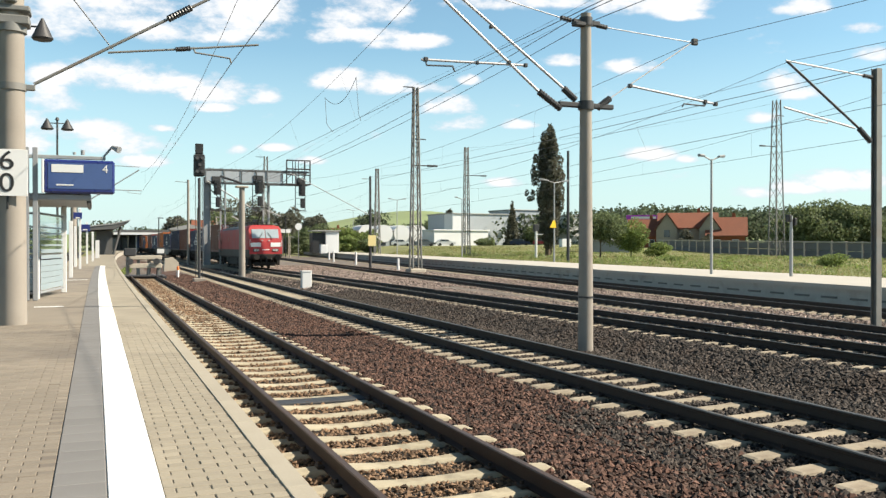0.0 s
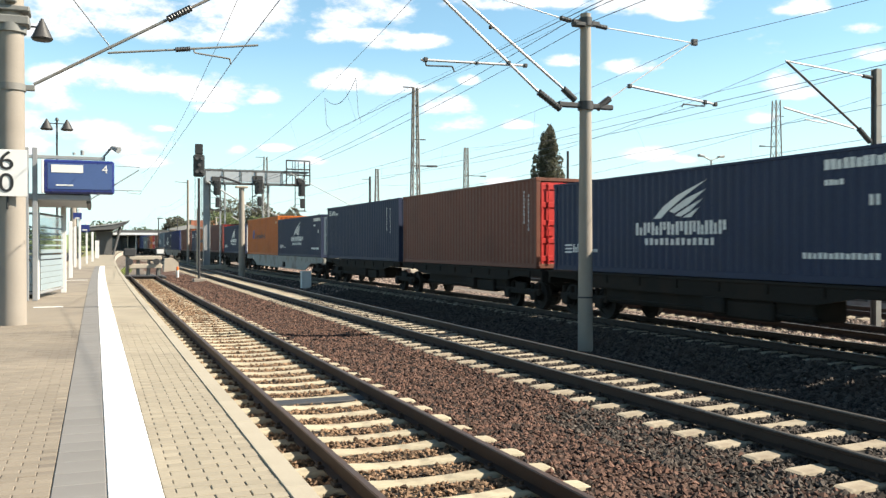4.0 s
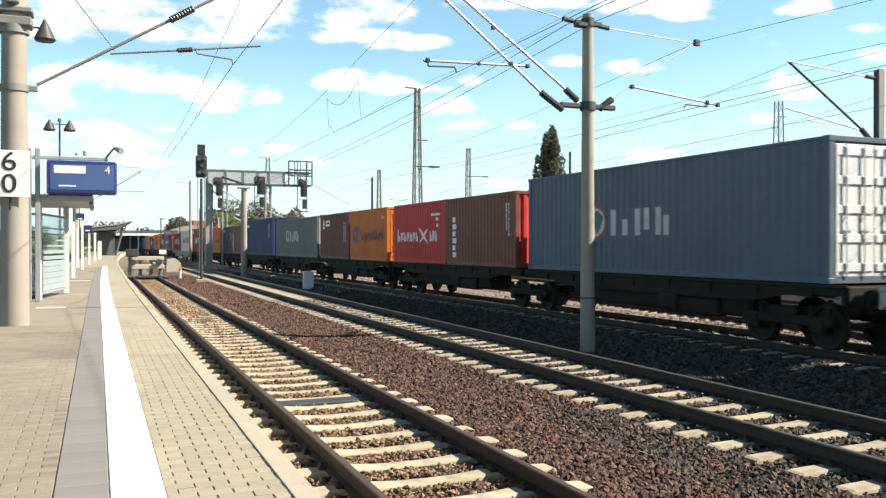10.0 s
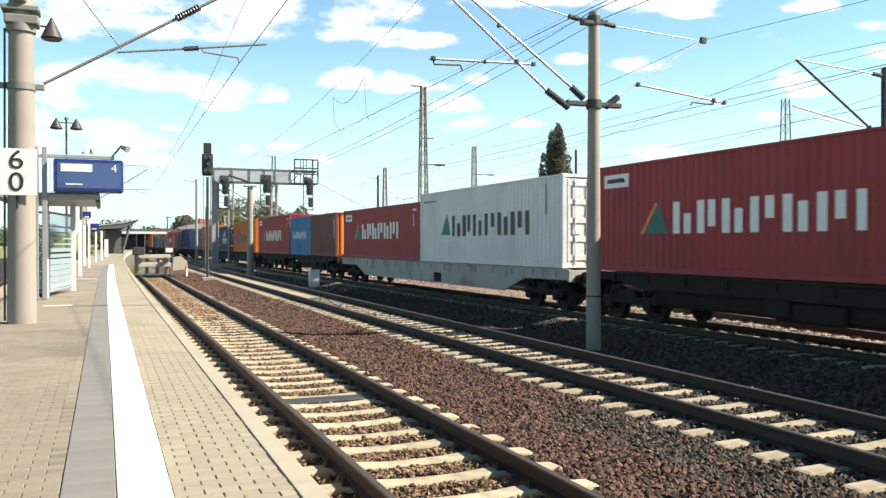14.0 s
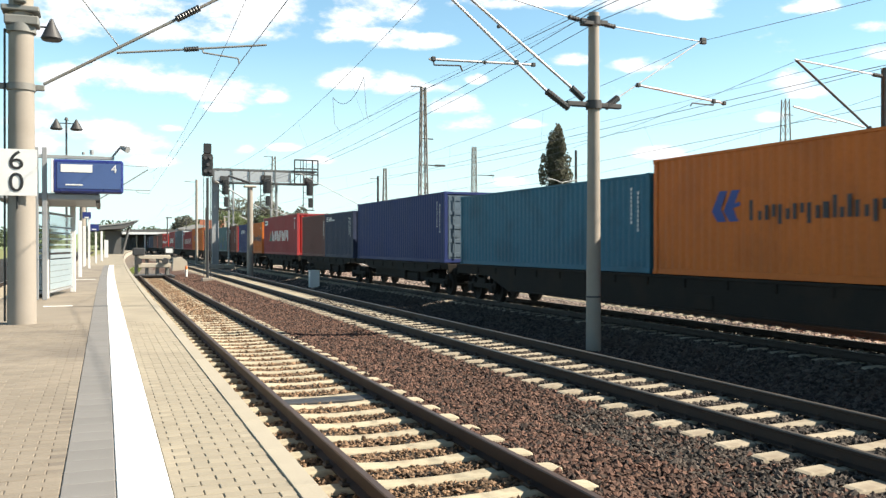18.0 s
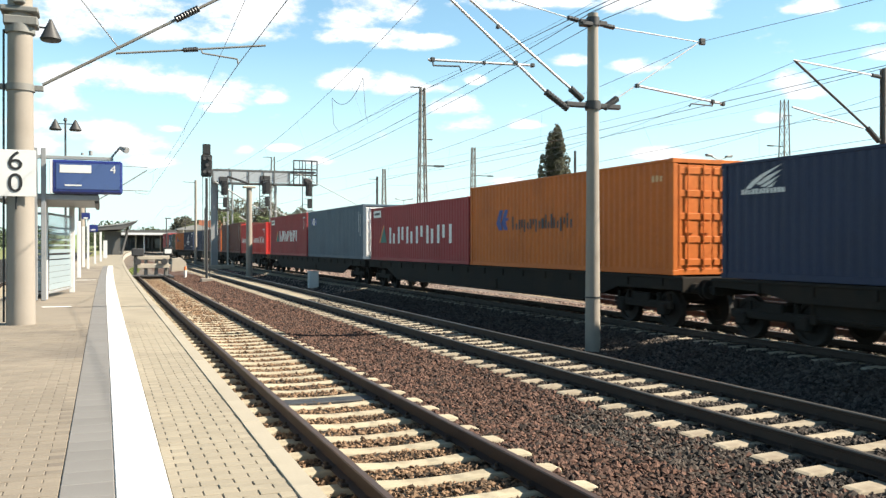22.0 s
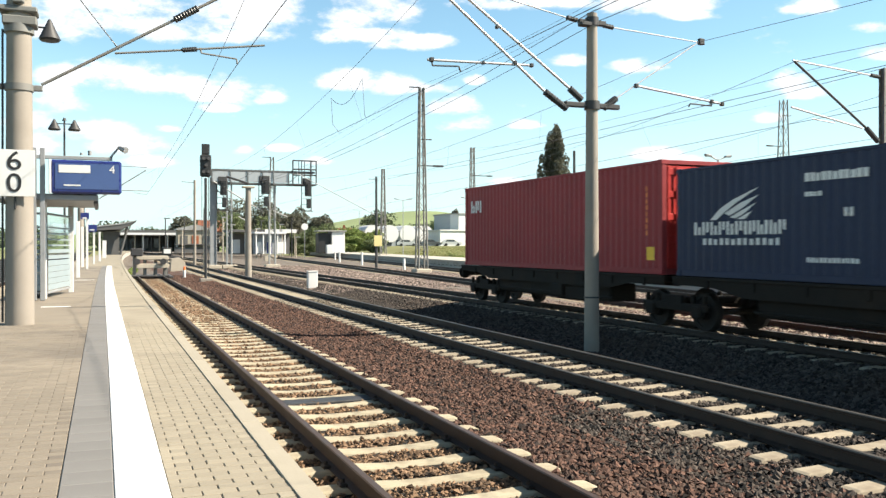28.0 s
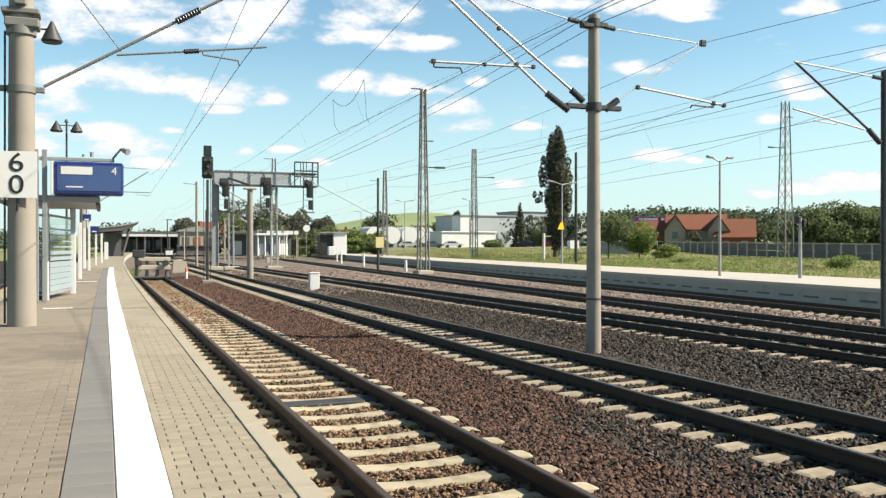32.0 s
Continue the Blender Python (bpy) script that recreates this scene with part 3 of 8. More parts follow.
def far_platform():
    root = thing("platform_far", None, "long pale platform with a grey panel edge wall", "platform", kind="structure")
    ys = list(range(4, 200, 6))
    for name, fa, fb, top, depth, material in (("deck", lambda y: far_edge(y) + 0.5, back_edge, 0.5, 0.5, PLAT_FAR),
                                               ("edge_slab", lambda y: far_edge(y), lambda y: far_edge(y) + 0.5, 0.515, 0.16, PLAT_FAR),
                                               ("edge_wall", lambda y: far_edge(y) + 0.12, lambda y: far_edge(y) + 0.4, 0.353, 0.9, PLAT_WALL)):
        g = Geo()
        for y in ys:
            for x, z in ((fa(y), top - depth), (fa(y), top), (fb(y), top), (fb(y), top - depth)):
                g.v.append((x, y, z))
        for i in range(len(ys) - 1):
            for j in range(4):
                g.f.append((i * 4 + j, i * 4 + (j + 1) % 4, i * 4 + 4 + (j + 1) % 4, i * 4 + 4 + j))
                g.s.append(False)
                g.mi.append(0)
        g.f.append((0, 1, 2, 3))
        g.s.append(False)
        g.mi.append(0)
        part(name, g, material, root)
    # dark strips set on the wall stand in for the slots' shade
    me = Geo().box((0, 0, 0), (0.06, 0.85, 0.075), 0.01).mesh("wall_slot")
    me.materials.append(SLOT_SHADE)
    for i in range(70):
        y = 14 + 1.5 * i
        again("wall_slot", me, root, pose(far_edge(y) + 0.115, y, 0.02, 0, 0, -6.3))


ground_sheet()
ballast_beds()
track("track_1", 2.835, 0.0, 0.0, -6, 62.5, 0.66, (3.5, 62), 6.8, [RUST_RAIL, RAIL_TOP_DULL], "siding track with rusty rails on concrete sleepers")
track("track_2", 7.45, 0.0035, 0.0, -6, 260, 0.59, (3.5, 60), 7.0, [RAIL_SIDE, RAIL_TOP], "main track with bright rails on concrete sleepers")
track("track_3", 14.52, -0.015, -0.11, -6, 420, 0.60, (6, 70), 9.0, [RAIL_SIDE, RAIL_TOP], "main track the goods train runs on")
track("track_4", 16.75, 0.075, -0.13, -6, 160, 0.60, (8, 60), 9.0, [RAIL_SIDE, RAIL_TOP], "through track with dark rails")
track("track_5", 20.85, 0.1107, -0.10, -6, 200, 0.60, (10, 50), 9.0, [RAIL_SIDE, RAIL_TOP], "track along the far platform")
track("track_6", -4.2, 0.0, 0.0, 8, 260, 0.65, (20, 70), 20.0, [RUST_RAIL, RAIL_TOP], "track behind the near platform")
near_platform()
far_platform()
_rng = np.random.default_rng(7)
stones("stones_reddish", STONE_RED, "loose reddish-brown ballast stones", [(3.75, 5.3, 4.2, 10, 760, 0.047), (5.3, 6.25, 4.2, 10, 230, 0.047), (3.75, 6.25, 10, 14, 760, 0.047), (3.75, 6.25, 14, 30, 520, 0.050), (3.9, 6.2, 30, 66, 260, 0.062)], _rng)
stones("stones_tan", STONE_TAN, "dusty tan ballast stones between the sleepers", [(1.3, 3.85, 4.2, 13, 650, 0.034), (1.3, 3.85, 13, 25, 320, 0.036), (1.3, 3.85, 25, 60, 260, 0.045), (1.2, 1.5, 4, 30, 300, 0.03)], _rng)
stones("stones_grey", STONE_GREY, "loose grey-brown ballast stones", [(5.3, 6.25, 4.2, 10, 520, 0.046), (6.2, 8.7, 4.8, 16, 560, 0.042), (6.2, 8.7, 16, 34, 300, 0.045), (8.6, 13.2, 7.5, 24, 430, 0.060),
       (8.6, 13.2, 24, 44, 300, 0.064), (8.8, 13.0, 44, 80, 110, 0.08), (13.2, 15.6, 9, 40, 160, 0.05), (1.3, 3.9, 34, 60, 6, 0.05)], _rng)

stones("stones_pale", STONE_PALE, "loose pale brown ballast stones between far tracks", [(8.8, 26.0, 44, 95, 40, 0.085), (15.6, 17.2, 10, 45, 230, 0.056), (18.4, 25.0, 12, 60, 150, 0.068)], _rng)


# ---- the goods train ----
def paint(name, color, rough=0.55, dirt=0.35):
    return mat(name, color, rough, var=0.13, scale=0.9, fine=12, bump=0.12, dist=0.01, stain=tuple(0.55 * c + 0.012 for c in color), stain_amt=dirt, stain_scale=0.8, spec=0.2)


PAINT = {
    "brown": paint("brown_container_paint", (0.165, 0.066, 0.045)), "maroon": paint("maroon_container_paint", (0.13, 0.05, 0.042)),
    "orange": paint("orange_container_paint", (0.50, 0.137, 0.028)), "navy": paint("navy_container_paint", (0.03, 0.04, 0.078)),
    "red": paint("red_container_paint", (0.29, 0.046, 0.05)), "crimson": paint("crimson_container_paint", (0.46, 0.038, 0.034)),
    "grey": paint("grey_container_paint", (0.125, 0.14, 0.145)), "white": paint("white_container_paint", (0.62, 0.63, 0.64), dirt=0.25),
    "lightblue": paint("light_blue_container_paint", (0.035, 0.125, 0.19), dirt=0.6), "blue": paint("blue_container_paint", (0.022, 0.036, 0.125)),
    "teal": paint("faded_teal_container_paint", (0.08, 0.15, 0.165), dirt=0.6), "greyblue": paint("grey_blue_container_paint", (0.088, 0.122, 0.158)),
    # the pink end paint has strong sunlight mixed into its colour
    "sunlit_pink": paint("sunlit_pink_end_paint", (0.50, 0.17, 0.13)), "olive": paint("dark_olive_container_paint", (0.05, 0.048, 0.04)), "skyblue": paint("sky_blue_container_paint", (0.03, 0.17, 0.34)),
}
MARK_WHITE = mat("white_marking", (0.72, 0.72, 0.70), 0.6, var=0.12, scale=2, fine=20, bump=0)
MARK_DARK = mat("dark_marking", (0.03, 0.025, 0.03), 0.6, var=0.1, scale=2, fine=20, bump=0)
MARK_BLUE = mat("blue_marking", (0.02, 0.05, 0.23), 0.6, var=0.1, scale=2, fine=20, bump=0)
MARK_GREEN = mat("green_marking", (0.02, 0.13, 0.11), 0.6, var=0.1, scale=2, fine=20, bump=0)
MARK_ORANGE = mat("orange_marking", (0.75, 0.22, 0.05), 0.6, var=0.1, scale=2, fine=20, bump=0)
MARK_RED = mat("red_marking", (0.32, 0.05, 0.04), 0.6, var=0.1, scale=2, fine=20, bump=0)
MARK_GREYISH = mat("worn_white_marking", (0.42, 0.43, 0.43), 0.6, var=0.25, scale=3, fine=20, bump=0)
MARK_PALE = mat("pale_yellow_marking", (0.62, 0.42, 0.20), 0.6, var=0.15, scale=2, fine=20, bump=0)
MARK_SCUFF = mat("rubbed_olive_patch", (0.16, 0.15, 0.07), 0.8, var=0.3, scale=3, fine=20, bump=0)
WAGON_DARK = mat("grimy_wagon_steel", (0.017, 0.0145, 0.012), 0.85, var=0.35, scale=1.2, fine=25, bump=0.2, spec=0.25, stain=(0.03, 0.022, 0.016), stain_amt=0.6)
WAGON_GREY = mat("weathered_grey_wagon_steel", (0.34, 0.335, 0.31), 0.75, var=0.2, scale=0.9, fine=18, bump=0.2, stain=(0.14, 0.10, 0.07), stain_amt=0.7, stain_scale=0.9)
WHEEL = mat("wheel_steel", (0.018, 0.015, 0.013), 0.75, 0.3, var=0.2)
BASE_Z = 1.33          # container floor above the rail
CACHE = {}


def ob_mat(ob, *mats):
    for slot, ma in zip(ob.material_slots, mats):
        slot.link = "OBJECT"
        slot.material = ma


def shared(key, build, slots=1):
    if key not in CACHE:
        me = build().mesh(key[0])
        for _ in range(slots):
            me.materials.append(None)
        CACHE[key] = me
    return CACHE[key]


def corrugated(length, z0, z1, depth, pitch, flat, sign):
    """A corrugated wall along y at x = 0, its ribs to the outside."""
    g = Geo()
    pts, y, out = [], 0.0, False
    while y < length - 1e-4:
        a = min(length, y + flat)
        x = 0.0 if out else -depth * sign
        pts += [(x, y), (x, a)]
        y, out = a + (pitch / 2 - flat), not out
    pts[-1] = (pts[-1][0], length)
    vs = [(x, yy, z0) for x, yy in pts] + [(x, yy, z1) for x, yy in pts]
    n = len(pts)
    g.add(vs, [(i, i + 1, n + i + 1, n + i) for i in range(n - 1)])
    return g


def c_frame(L, H):
    g = Geo()
    for x in (-1.139, 1.139):
        for y in (0.08, L - 0.08):
            g.box((x, y, H / 2), (0.155, 0.155, H - 0.02), 0.015)
            for z in (0.06, H - 0.06):
                g.box((x * 1.005, y + (-0.005 if y < 1 else 0.005), z), (0.17, 0.17, 0.12), 0.012)
        g.box((x * 1.02, L / 2, 0.08), (0.09, L - 0.32, 0.15), 0.01)
        g.box((x * 1.04, L / 2, H - 0.045), (0.06, L - 0.32, 0.07), 0.01)
    for y in (0.06, L - 0.06):
        g.box((0, y, 0.08), (2.13, 0.1, 0.15), 0.01)
        g.box((0, y, H - 0.06), (2.13, 0.1, 0.11), 0.01)
    return g


def c_side(L, H, sign):
    g = corrugated(L - 0.3, 0.15, H - 0.08, 0.027, 0.276, 0.075, 1 if sign > 0 else -1)
    g.v = [(x + 1.205 * sign, y + 0.15, z) for x, y, z in g.v]
    return g


def c_roof(L, H):
    g = Geo()
    n = max(2, int((L - 0.3) / 0.35))
    d = (L - 0.3) / n
    for i in range(n):
        g.box((0, 0.15 + d * (i + 0.5), H - 0.04), (2.3, d * 0.62, 0.035), 0.01)
    g.box((0, L / 2, H - 0.065), (2.3, L - 0.3, 0.03))
    g.box((0, L / 2, 0.14), (2.2, L - 0.3, 0.03))
    return g


def c_end(H, rear_y):
    g = corrugated(2.13, 0.15, H - 0.1, 0.05, 0.36, 0.11, -1)
    g.v = [(y - 1.065, (0.03 + x) if rear_y is None else rear_y - 0.03 - x, z) for x, y, z in g.v]
    return g


def c_door(H, side):
    g = Geo()
    g.box((side * 0.53, 0.045, H / 2), (1.045, 0.03, H - 0.3), 0.008)
    for k in range(5):
        g.box((side * 0.53, 0.02, 0.32 + (H - 0.62) * k / 4), (0.98, 0.03, 0.17), 0.012)
    g.box((side * 1.0, 0.018, H / 2), (0.07, 0.03, H - 0.34), 0.01)
    return g


def c_rod(H, plates):
    g = Geo().cyl((0, 0, 0.14), (0, 0, H - 0.14), 0.02, n=6)
    for z in (0.22, 0.62, 0.95, 1.35, 1.75, H - 0.55, H - 0.22) if plates else (0.25, 0.9, 1.3, H - 0.25):
        g.box((0, 0.008, z), (0.24, 0.035, 0.075) if plates else (0.09, 0.03, 0.05), 0.008)
    g.box((0.12, -0.01, 1.12), (0.26, 0.025, 0.03))
    return g


class Marks:
    """Plain shapes on the container's side; u runs from the rear end."""

    def __init__(self, L, H):
        self.L, self.H, self.g, self.big = L, H, {}, []

    def poly(self, ma, pts, lift=0.0, small=False):
        if small:
            g = self.g.setdefault(ma.name, (Geo(), ma))[0]
        else:
            g = Geo()
            self.big.append((g, ma))
        n = len(pts)
        vs = [(-1.2075 - lift, self.L - u, z) for u, z in pts] + [(-1.2035, self.L - u, z) for u, z in pts]
        g.add(vs, [tuple(range(n)), tuple(range(2 * n - 1, n - 1, -1))] + [(i, n + i, n + (i + 1) % n, (i + 1) % n) for i in range(n)])

    def bar(self, ma, u, z, w, h, lean=0.0, small=False):
        self.poly(ma, [(u, z), (u + w, z), (u + w + lean, z + h), (u + lean, z + h)], 0.0, small)

    def row(self, ma, u, z, w, h, n, gap=0.28):
        """Small writing as a row of bars."""
        p = w / n
        for i in range(n):
            k = (0.0, 0.0, 0.12, 0.0, 0.06)[i % 5]
            self.bar(ma, u + i * p + p * gap / 2, z, p * (1 - gap) * (1 - k), h * (1 - 0.12 * (i % 3 == 2)), 0.0, True)

    def word(self, ma, u, z, w, h, widths, gap=0.26, rise=(), drop=()):
        """Large writing as plain bars: a full and a shorter one for each sign."""
        total = sum(widths)
        x = u
        for i, wd in enumerate(widths):
            p = w * wd / total
            b, top, low = p * (1 - gap), h * (1.38 if i in rise else 1.0), -h * (0.3 if i in drop else 0.0)
            self.bar(ma, x, z + low, min(0.40 * b, 0.33 * h) if wd > 0.6 else b * 0.8, top - low)
            if wd > 0.6:
                short = h * (0.62, 0.8, 0.7)[i % 3]
                t = min(0.40 * b, 0.33 * h)
                self.bar(ma, x + b - t, z + (h - short) * (i % 2), t, short)
            x += p

    def column(self, ma, u, z, w, h, n):
        p = h / n
        for i in range(n):
            self.bar(ma, u, z + i * p, w * (1 - 0.25 * (i % 2)), p * 0.72, 0.0, w < 0.2)

    def codes(self, u, z, w, h):
        """The owner's code and its check box, near the front end."""
        self.row(MARK_WHITE, u, z, w, h, 11, 0.16)
        self.row(MARK_WHITE, u, z - 0.3, w * 0.29, h * 0.55, 4, 0.2)
        self.row(MARK_WHITE, u + w * 0.62, z - 0.72, w * 0.17, h, 2, 0.4)


WIDE_SEVEN = (1.05, 1.0, 1.05, 1.1, 1.05, 1.1, 0.45)
LOW_ELEVEN = (1.15, 0.95, 1.0, 0.95, 1.0, 0.6, 0.85, 0.45, 1.0, 0.95, 1.0)


def wing(k, u, z, f):
    """A spread white wing of four feathers."""
    for pts in (((0.0, 0.0), (0.4, 0.3), (0.95, 0.55), (2.0, 0.86), (1.1, 0.46), (0.6, 0.2), (0.28, 0.0)), ((0.62, 0.17), (1.25, 0.45), (1.97, 0.64), (1.35, 0.31), (0.82, 0.11)),
                ((0.84, 0.06), (1.36, 0.26), (1.86, 0.43), (1.4, 0.15), (1.06, 0.02)), ((1.12, 0.0), (1.72, 0.22), (1.44, 0.0))):
        k.poly(MARK_WHITE, [(u + a * f, z + b * f) for a, b in pts])


def chevrons(k, u, z, w, h):
    """Two blue arrowheads, the second with a stub."""
    for o in (0.0, 0.42):
        k.poly(MARK_BLUE, [(u + (o + a) * w, z + b * h) for a, b in ((0.0, 0.35), (0.28, 1.0), (0.55, 1.0), (0.33, 0.42), (0.52, 0.0), (0.2, 0.0))])
    k.poly(MARK_BLUE, [(u + a * w, z + b * h) for a, b in ((0.76, 0.42), (1.0, 0.5), (0.96, 0.62), (0.8, 0.58))])


def triangle(k, ma, u, z, w, h, edge_ma=None):
    k.poly(ma, [(u, z), (u + w, z), (u + 0.62 * w, z + h)])
    if edge_ma:
        k.poly(edge_ma, [(u - 0.17 * w, z), (u - 0.04 * w, z), (u + 0.58 * w, z + h), (u + 0.46 * w, z + h)])


def white_label(k, u, z, w, h):
    k.bar(MARK_WHITE, u, z, w, h)
    k.poly(MARK_DARK, [(u + 0.1 * w, z + 0.36 * h), (u + 0.88 * w, z + 0.36 * h), (u + 0.8 * w, z + 0.7 * h), (u + 0.16 * w, z + 0.66 * h)], 0.003)


def mark_up(style, L, H):
    k = Marks(L, H)
    long = L > 8
    if style == "tri_wide":
        triangle(k, MARK_GREEN, 1.5, 0.86, 0.95, 0.82, MARK_ORANGE)
        k.word(MARK_WHITE, 2.87, 0.82, 7.9, 0.76, WIDE_SEVEN, 0.36)
        white_label(k, 0.42, 2.1, 1.15, 0.34)
    elif style == "tri_white":
        triangle(k, MARK_GREEN, 2.3, 1.0, 1.0, 0.78, MARK_ORANGE)
        k.word(MARK_WHITE, 3.5, 1.0, 5.9, 0.78, WIDE_SEVEN)
        white_label(k, 0.43, H - 0.62, 1.17, 0.36)
        k.row(MARK_WHITE, 11.2, H - 0.38, 0.5, 0.1, 5)
        k.column(MARK_WHITE, 11.3, H - 1.05, 0.1, 0.55, 4)
    elif style == "tri_dark":
        triangle(k, MARK_GREEN, 2.4, 1.1, 0.95, 0.85)
        k.word(MARK_DARK, 3.54, 1.05, 6.65, 0.8, WIDE_SEVEN)
        k.row(MARK_DARK, 0.4, H - 0.42, 1.5, 0.07, 12)
        k.column(MARK_DARK, 11.1, H - 1.2, 0.07, 0.95, 9)
    elif style in ("chevron", "chevron_big"):
        if style == "chevron_big":
            chevrons(k, 1.68, 0.72, 1.95, 1.32)
            u, z, w, h = 4.15, 0.93, 6.6, 0.62
        elif long:
            chevrons(k, 2.22, 1.26, 0.95, 0.7)
            u, z, w, h = 3.45, 1.27, 4.0, 0.32
        else:
            chevrons(k, 0.41, 0.9, 1.05, 0.83)
            u, z, w, h = 1.9, 1.05, 3.7, 0.36
        k.word(MARK_DARK, u, z, w, h, LOW_ELEVEN, 0.2, (0, 6, 7, 10), (2, 4, 9))
        k.row(MARK_PALE, L * 0.925 if long else L * 0.86, H - 0.55, 0.5, 0.16, 3, 0.4)
    elif style == "wing":
        if long:
            wing(k, 4.95, 1.41, 1.0)
            k.word(MARK_WHITE, 4.2, 1.0, 3.45, 0.32, (1.0,) * 3 + (0.9, 1.0, 1.0, 0.5, 0.9, 0.8, 0.5, 0.9, 0.9), 0.2)
            k.row(MARK_WHITE, 4.55, 0.75, 2.7, 0.17, 13, 0.4)
            for i in range(3):
                k.bar(MARK_WHITE, 0.62, 0.52 + 0.1 * i, 0.4, 0.05, 0.05)
            k.word(MARK_WHITE, 1.1, 0.54, 0.75, 0.24, (1, 1, 1), 0.22)
            k.row(MARK_WHITE, 1.85, 0.55, 0.55, 0.09, 5, 0.3)
            k.row(MARK_WHITE, 9.8, 0.48, 1.85, 0.12, 14, 0.3)
            k.codes(10.35, 2.2, 1.65, 0.2)
        else:
            wing(k, 1.2, 1.32, 0.8)
            k.word(MARK_WHITE, 0.65, 0.98, 2.95, 0.3, (1.0,) * 3 + (0.9, 1.0, 1.0, 0.5, 0.9, 0.8, 0.5, 0.9, 0.9), 0.2)
            k.row(MARK_WHITE, 0.92, 0.75, 2.5, 0.15, 13, 0.4)
            k.row(MARK_WHITE, 4.1, 0.4, 1.3, 0.1, 12, 0.3)
            k.codes(4.05, 2.02, 1.55, 0.17)
    elif style == "wing_small":
        wing(k, 0.75, H - 0.62 if long else 1.8, 0.55 if long else 0.6)
        k.row(MARK_WHITE, 0.62, H - 0.74 if long else 1.64, 1.3, 0.11, 12, 0.25)
        k.codes(10.4 if long else 4.1, H - 0.4 if long else 2.0, 1.65, 0.18)
    elif style == "stripes":
        for i in range(3):
            k.bar(MARK_WHITE, 0.32, H - 0.48 + 0.11 * i, 0.42, 0.055, 0.05)
        k.word(MARK_WHITE, 0.87, H - 0.48, 0.85, 0.25, (1, 1, 1), 0.2)
        k.row(MARK_WHITE, 1.72, H - 0.47, 0.5, 0.09, 4)
        k.column(MARK_WHITE, L * 0.86, H * 0.5, 0.08, H * 0.38, 9)
        k.column(MARK_WHITE, L * 0.9, H * 0.45, 0.07, H * 0.42, 9)
    elif style == "three":
        k.word(MARK_GREYISH, 4.7, 1.02, 2.75, 0.7, (1.25, 1.0, 0.85), 0.3)
        ring = [(math.cos(a), math.sin(a)) for a in np.arange(0, 6.28, 0.3927)]
        k.poly(MARK_RED, [(3.95 + 0.55 * a, 1.4 + 0.48 * b) for a, b in ring])
        k.poly(MARK_GREYISH, [(3.95 + 0.46 * a, 1.4 + 0.4 * b) for a, b in ring], 0.003)
        k.poly(MARK_GREEN, [(3.62, 1.5), (4.0, 1.74), (4.34, 1.55), (4.2, 1.25), (4.0, 1.06), (3.85, 1.3)], 0.006)
    elif style == "cross":
        k.word(MARK_WHITE, 0.46, 0.93, 2.68, 0.4, (1.15, 1.0, 1.15, 1.0, 1.0, 1.0, 1.0), 0.34, (0,))
        u = 3.12
        k.poly(MARK_WHITE, [(u, 1.5), (u + 0.22, 1.45), (u + 0.62, 1.22), (u + 1.15, 0.8), (u + 0.5, 1.08)])
        k.poly(MARK_WHITE, [(u + 0.05, 0.86), (u + 0.42, 0.98), (u + 1.1, 1.45), (u + 0.72, 1.36), (u + 0.4, 1.12)], 0.003)
        k.word(MARK_WHITE, 4.4, 0.92, 0.88, 0.44, (1, 1, 1), 0.32)
        k.row(MARK_WHITE, 4.55, 1.98, 0.95, 0.1, 10, 0.2)
        k.row(MARK_WHITE, 5.05, 1.78, 0.3, 0.12, 3, 0.2)
        k.row(MARK_WHITE, 5.12, 1.52, 0.18, 0.12, 2, 0.2)
    elif style == "upright":
        k.column(MARK_WHITE, 0.74, 0.3, 0.34, 1.62, 6)
        k.column(MARK_WHITE, L * 0.88, H * 0.5, 0.07, H * 0.36, 9)
        k.column(MARK_WHITE, L * 0.91, H * 0.42, 0.07, H * 0.44, 9)
    elif style == "upright_three":
        k.column(MARK_WHITE, 0.44, 1.45, 0.36, 1.05, 3)
        k.column(MARK_WHITE, L * 0.935, H * 0.5, 0.07, H * 0.36, 9)
        k.column(MARK_WHITE, L * 0.965, H * 0.4, 0.06, H * 0.4, 9)
        k.bar(YELLOW, L * 0.905, 1.22, 0.42, 0.2)
        k.poly(YELLOW, [(L * 0.915, 1.5), (L * 0.94, 1.5), (L * 0.928, 1.75)])
    elif style == "top_word":
        u, z, w, h = (0.93, H - 0.62, 1.5, 0.24) if long else (1.3, 1.76, 2.4, 0.3)
        k.word(MARK_WHITE, u, z, w, h, (0.9, 1, 1, 0.9, 1), 0.2)
        k.column(MARK_WHITE, L * 0.86, H * 0.46, 0.08, H * 0.4, 9)
        k.column(MARK_WHITE, L * 0.89, H * 0.46, 0.08, H * 0.4, 9)
    elif style == "label":
        white_label(k, 1.24, 1.88, 0.9, 0.33)
        k.bar(MARK_WHITE, 0.64, 1.74, 0.32, 0.1)
        k.poly(MARK_WHITE, [(0.66, 1.9), (0.94, 1.9), (0.9, 2.26), (0.72, 2.26)])
        k.column(MARK_WHITE, 5.05, 0.95, 0.08, 1.1, 9)
        k.column(MARK_WHITE, 5.35, 0.95, 0.07, 1.1, 9)
    elif style == "block":
        k.word(MARK_WHITE, 1.0, 1.08, 3.9, 0.5, (1, 1, 0.9, 1, 1), 0.22)
    elif style == "small_word":
        k.word(MARK_WHITE, 0.55, 1.93, 0.95, 0.44, (1, 1, 0.5), 0.22)
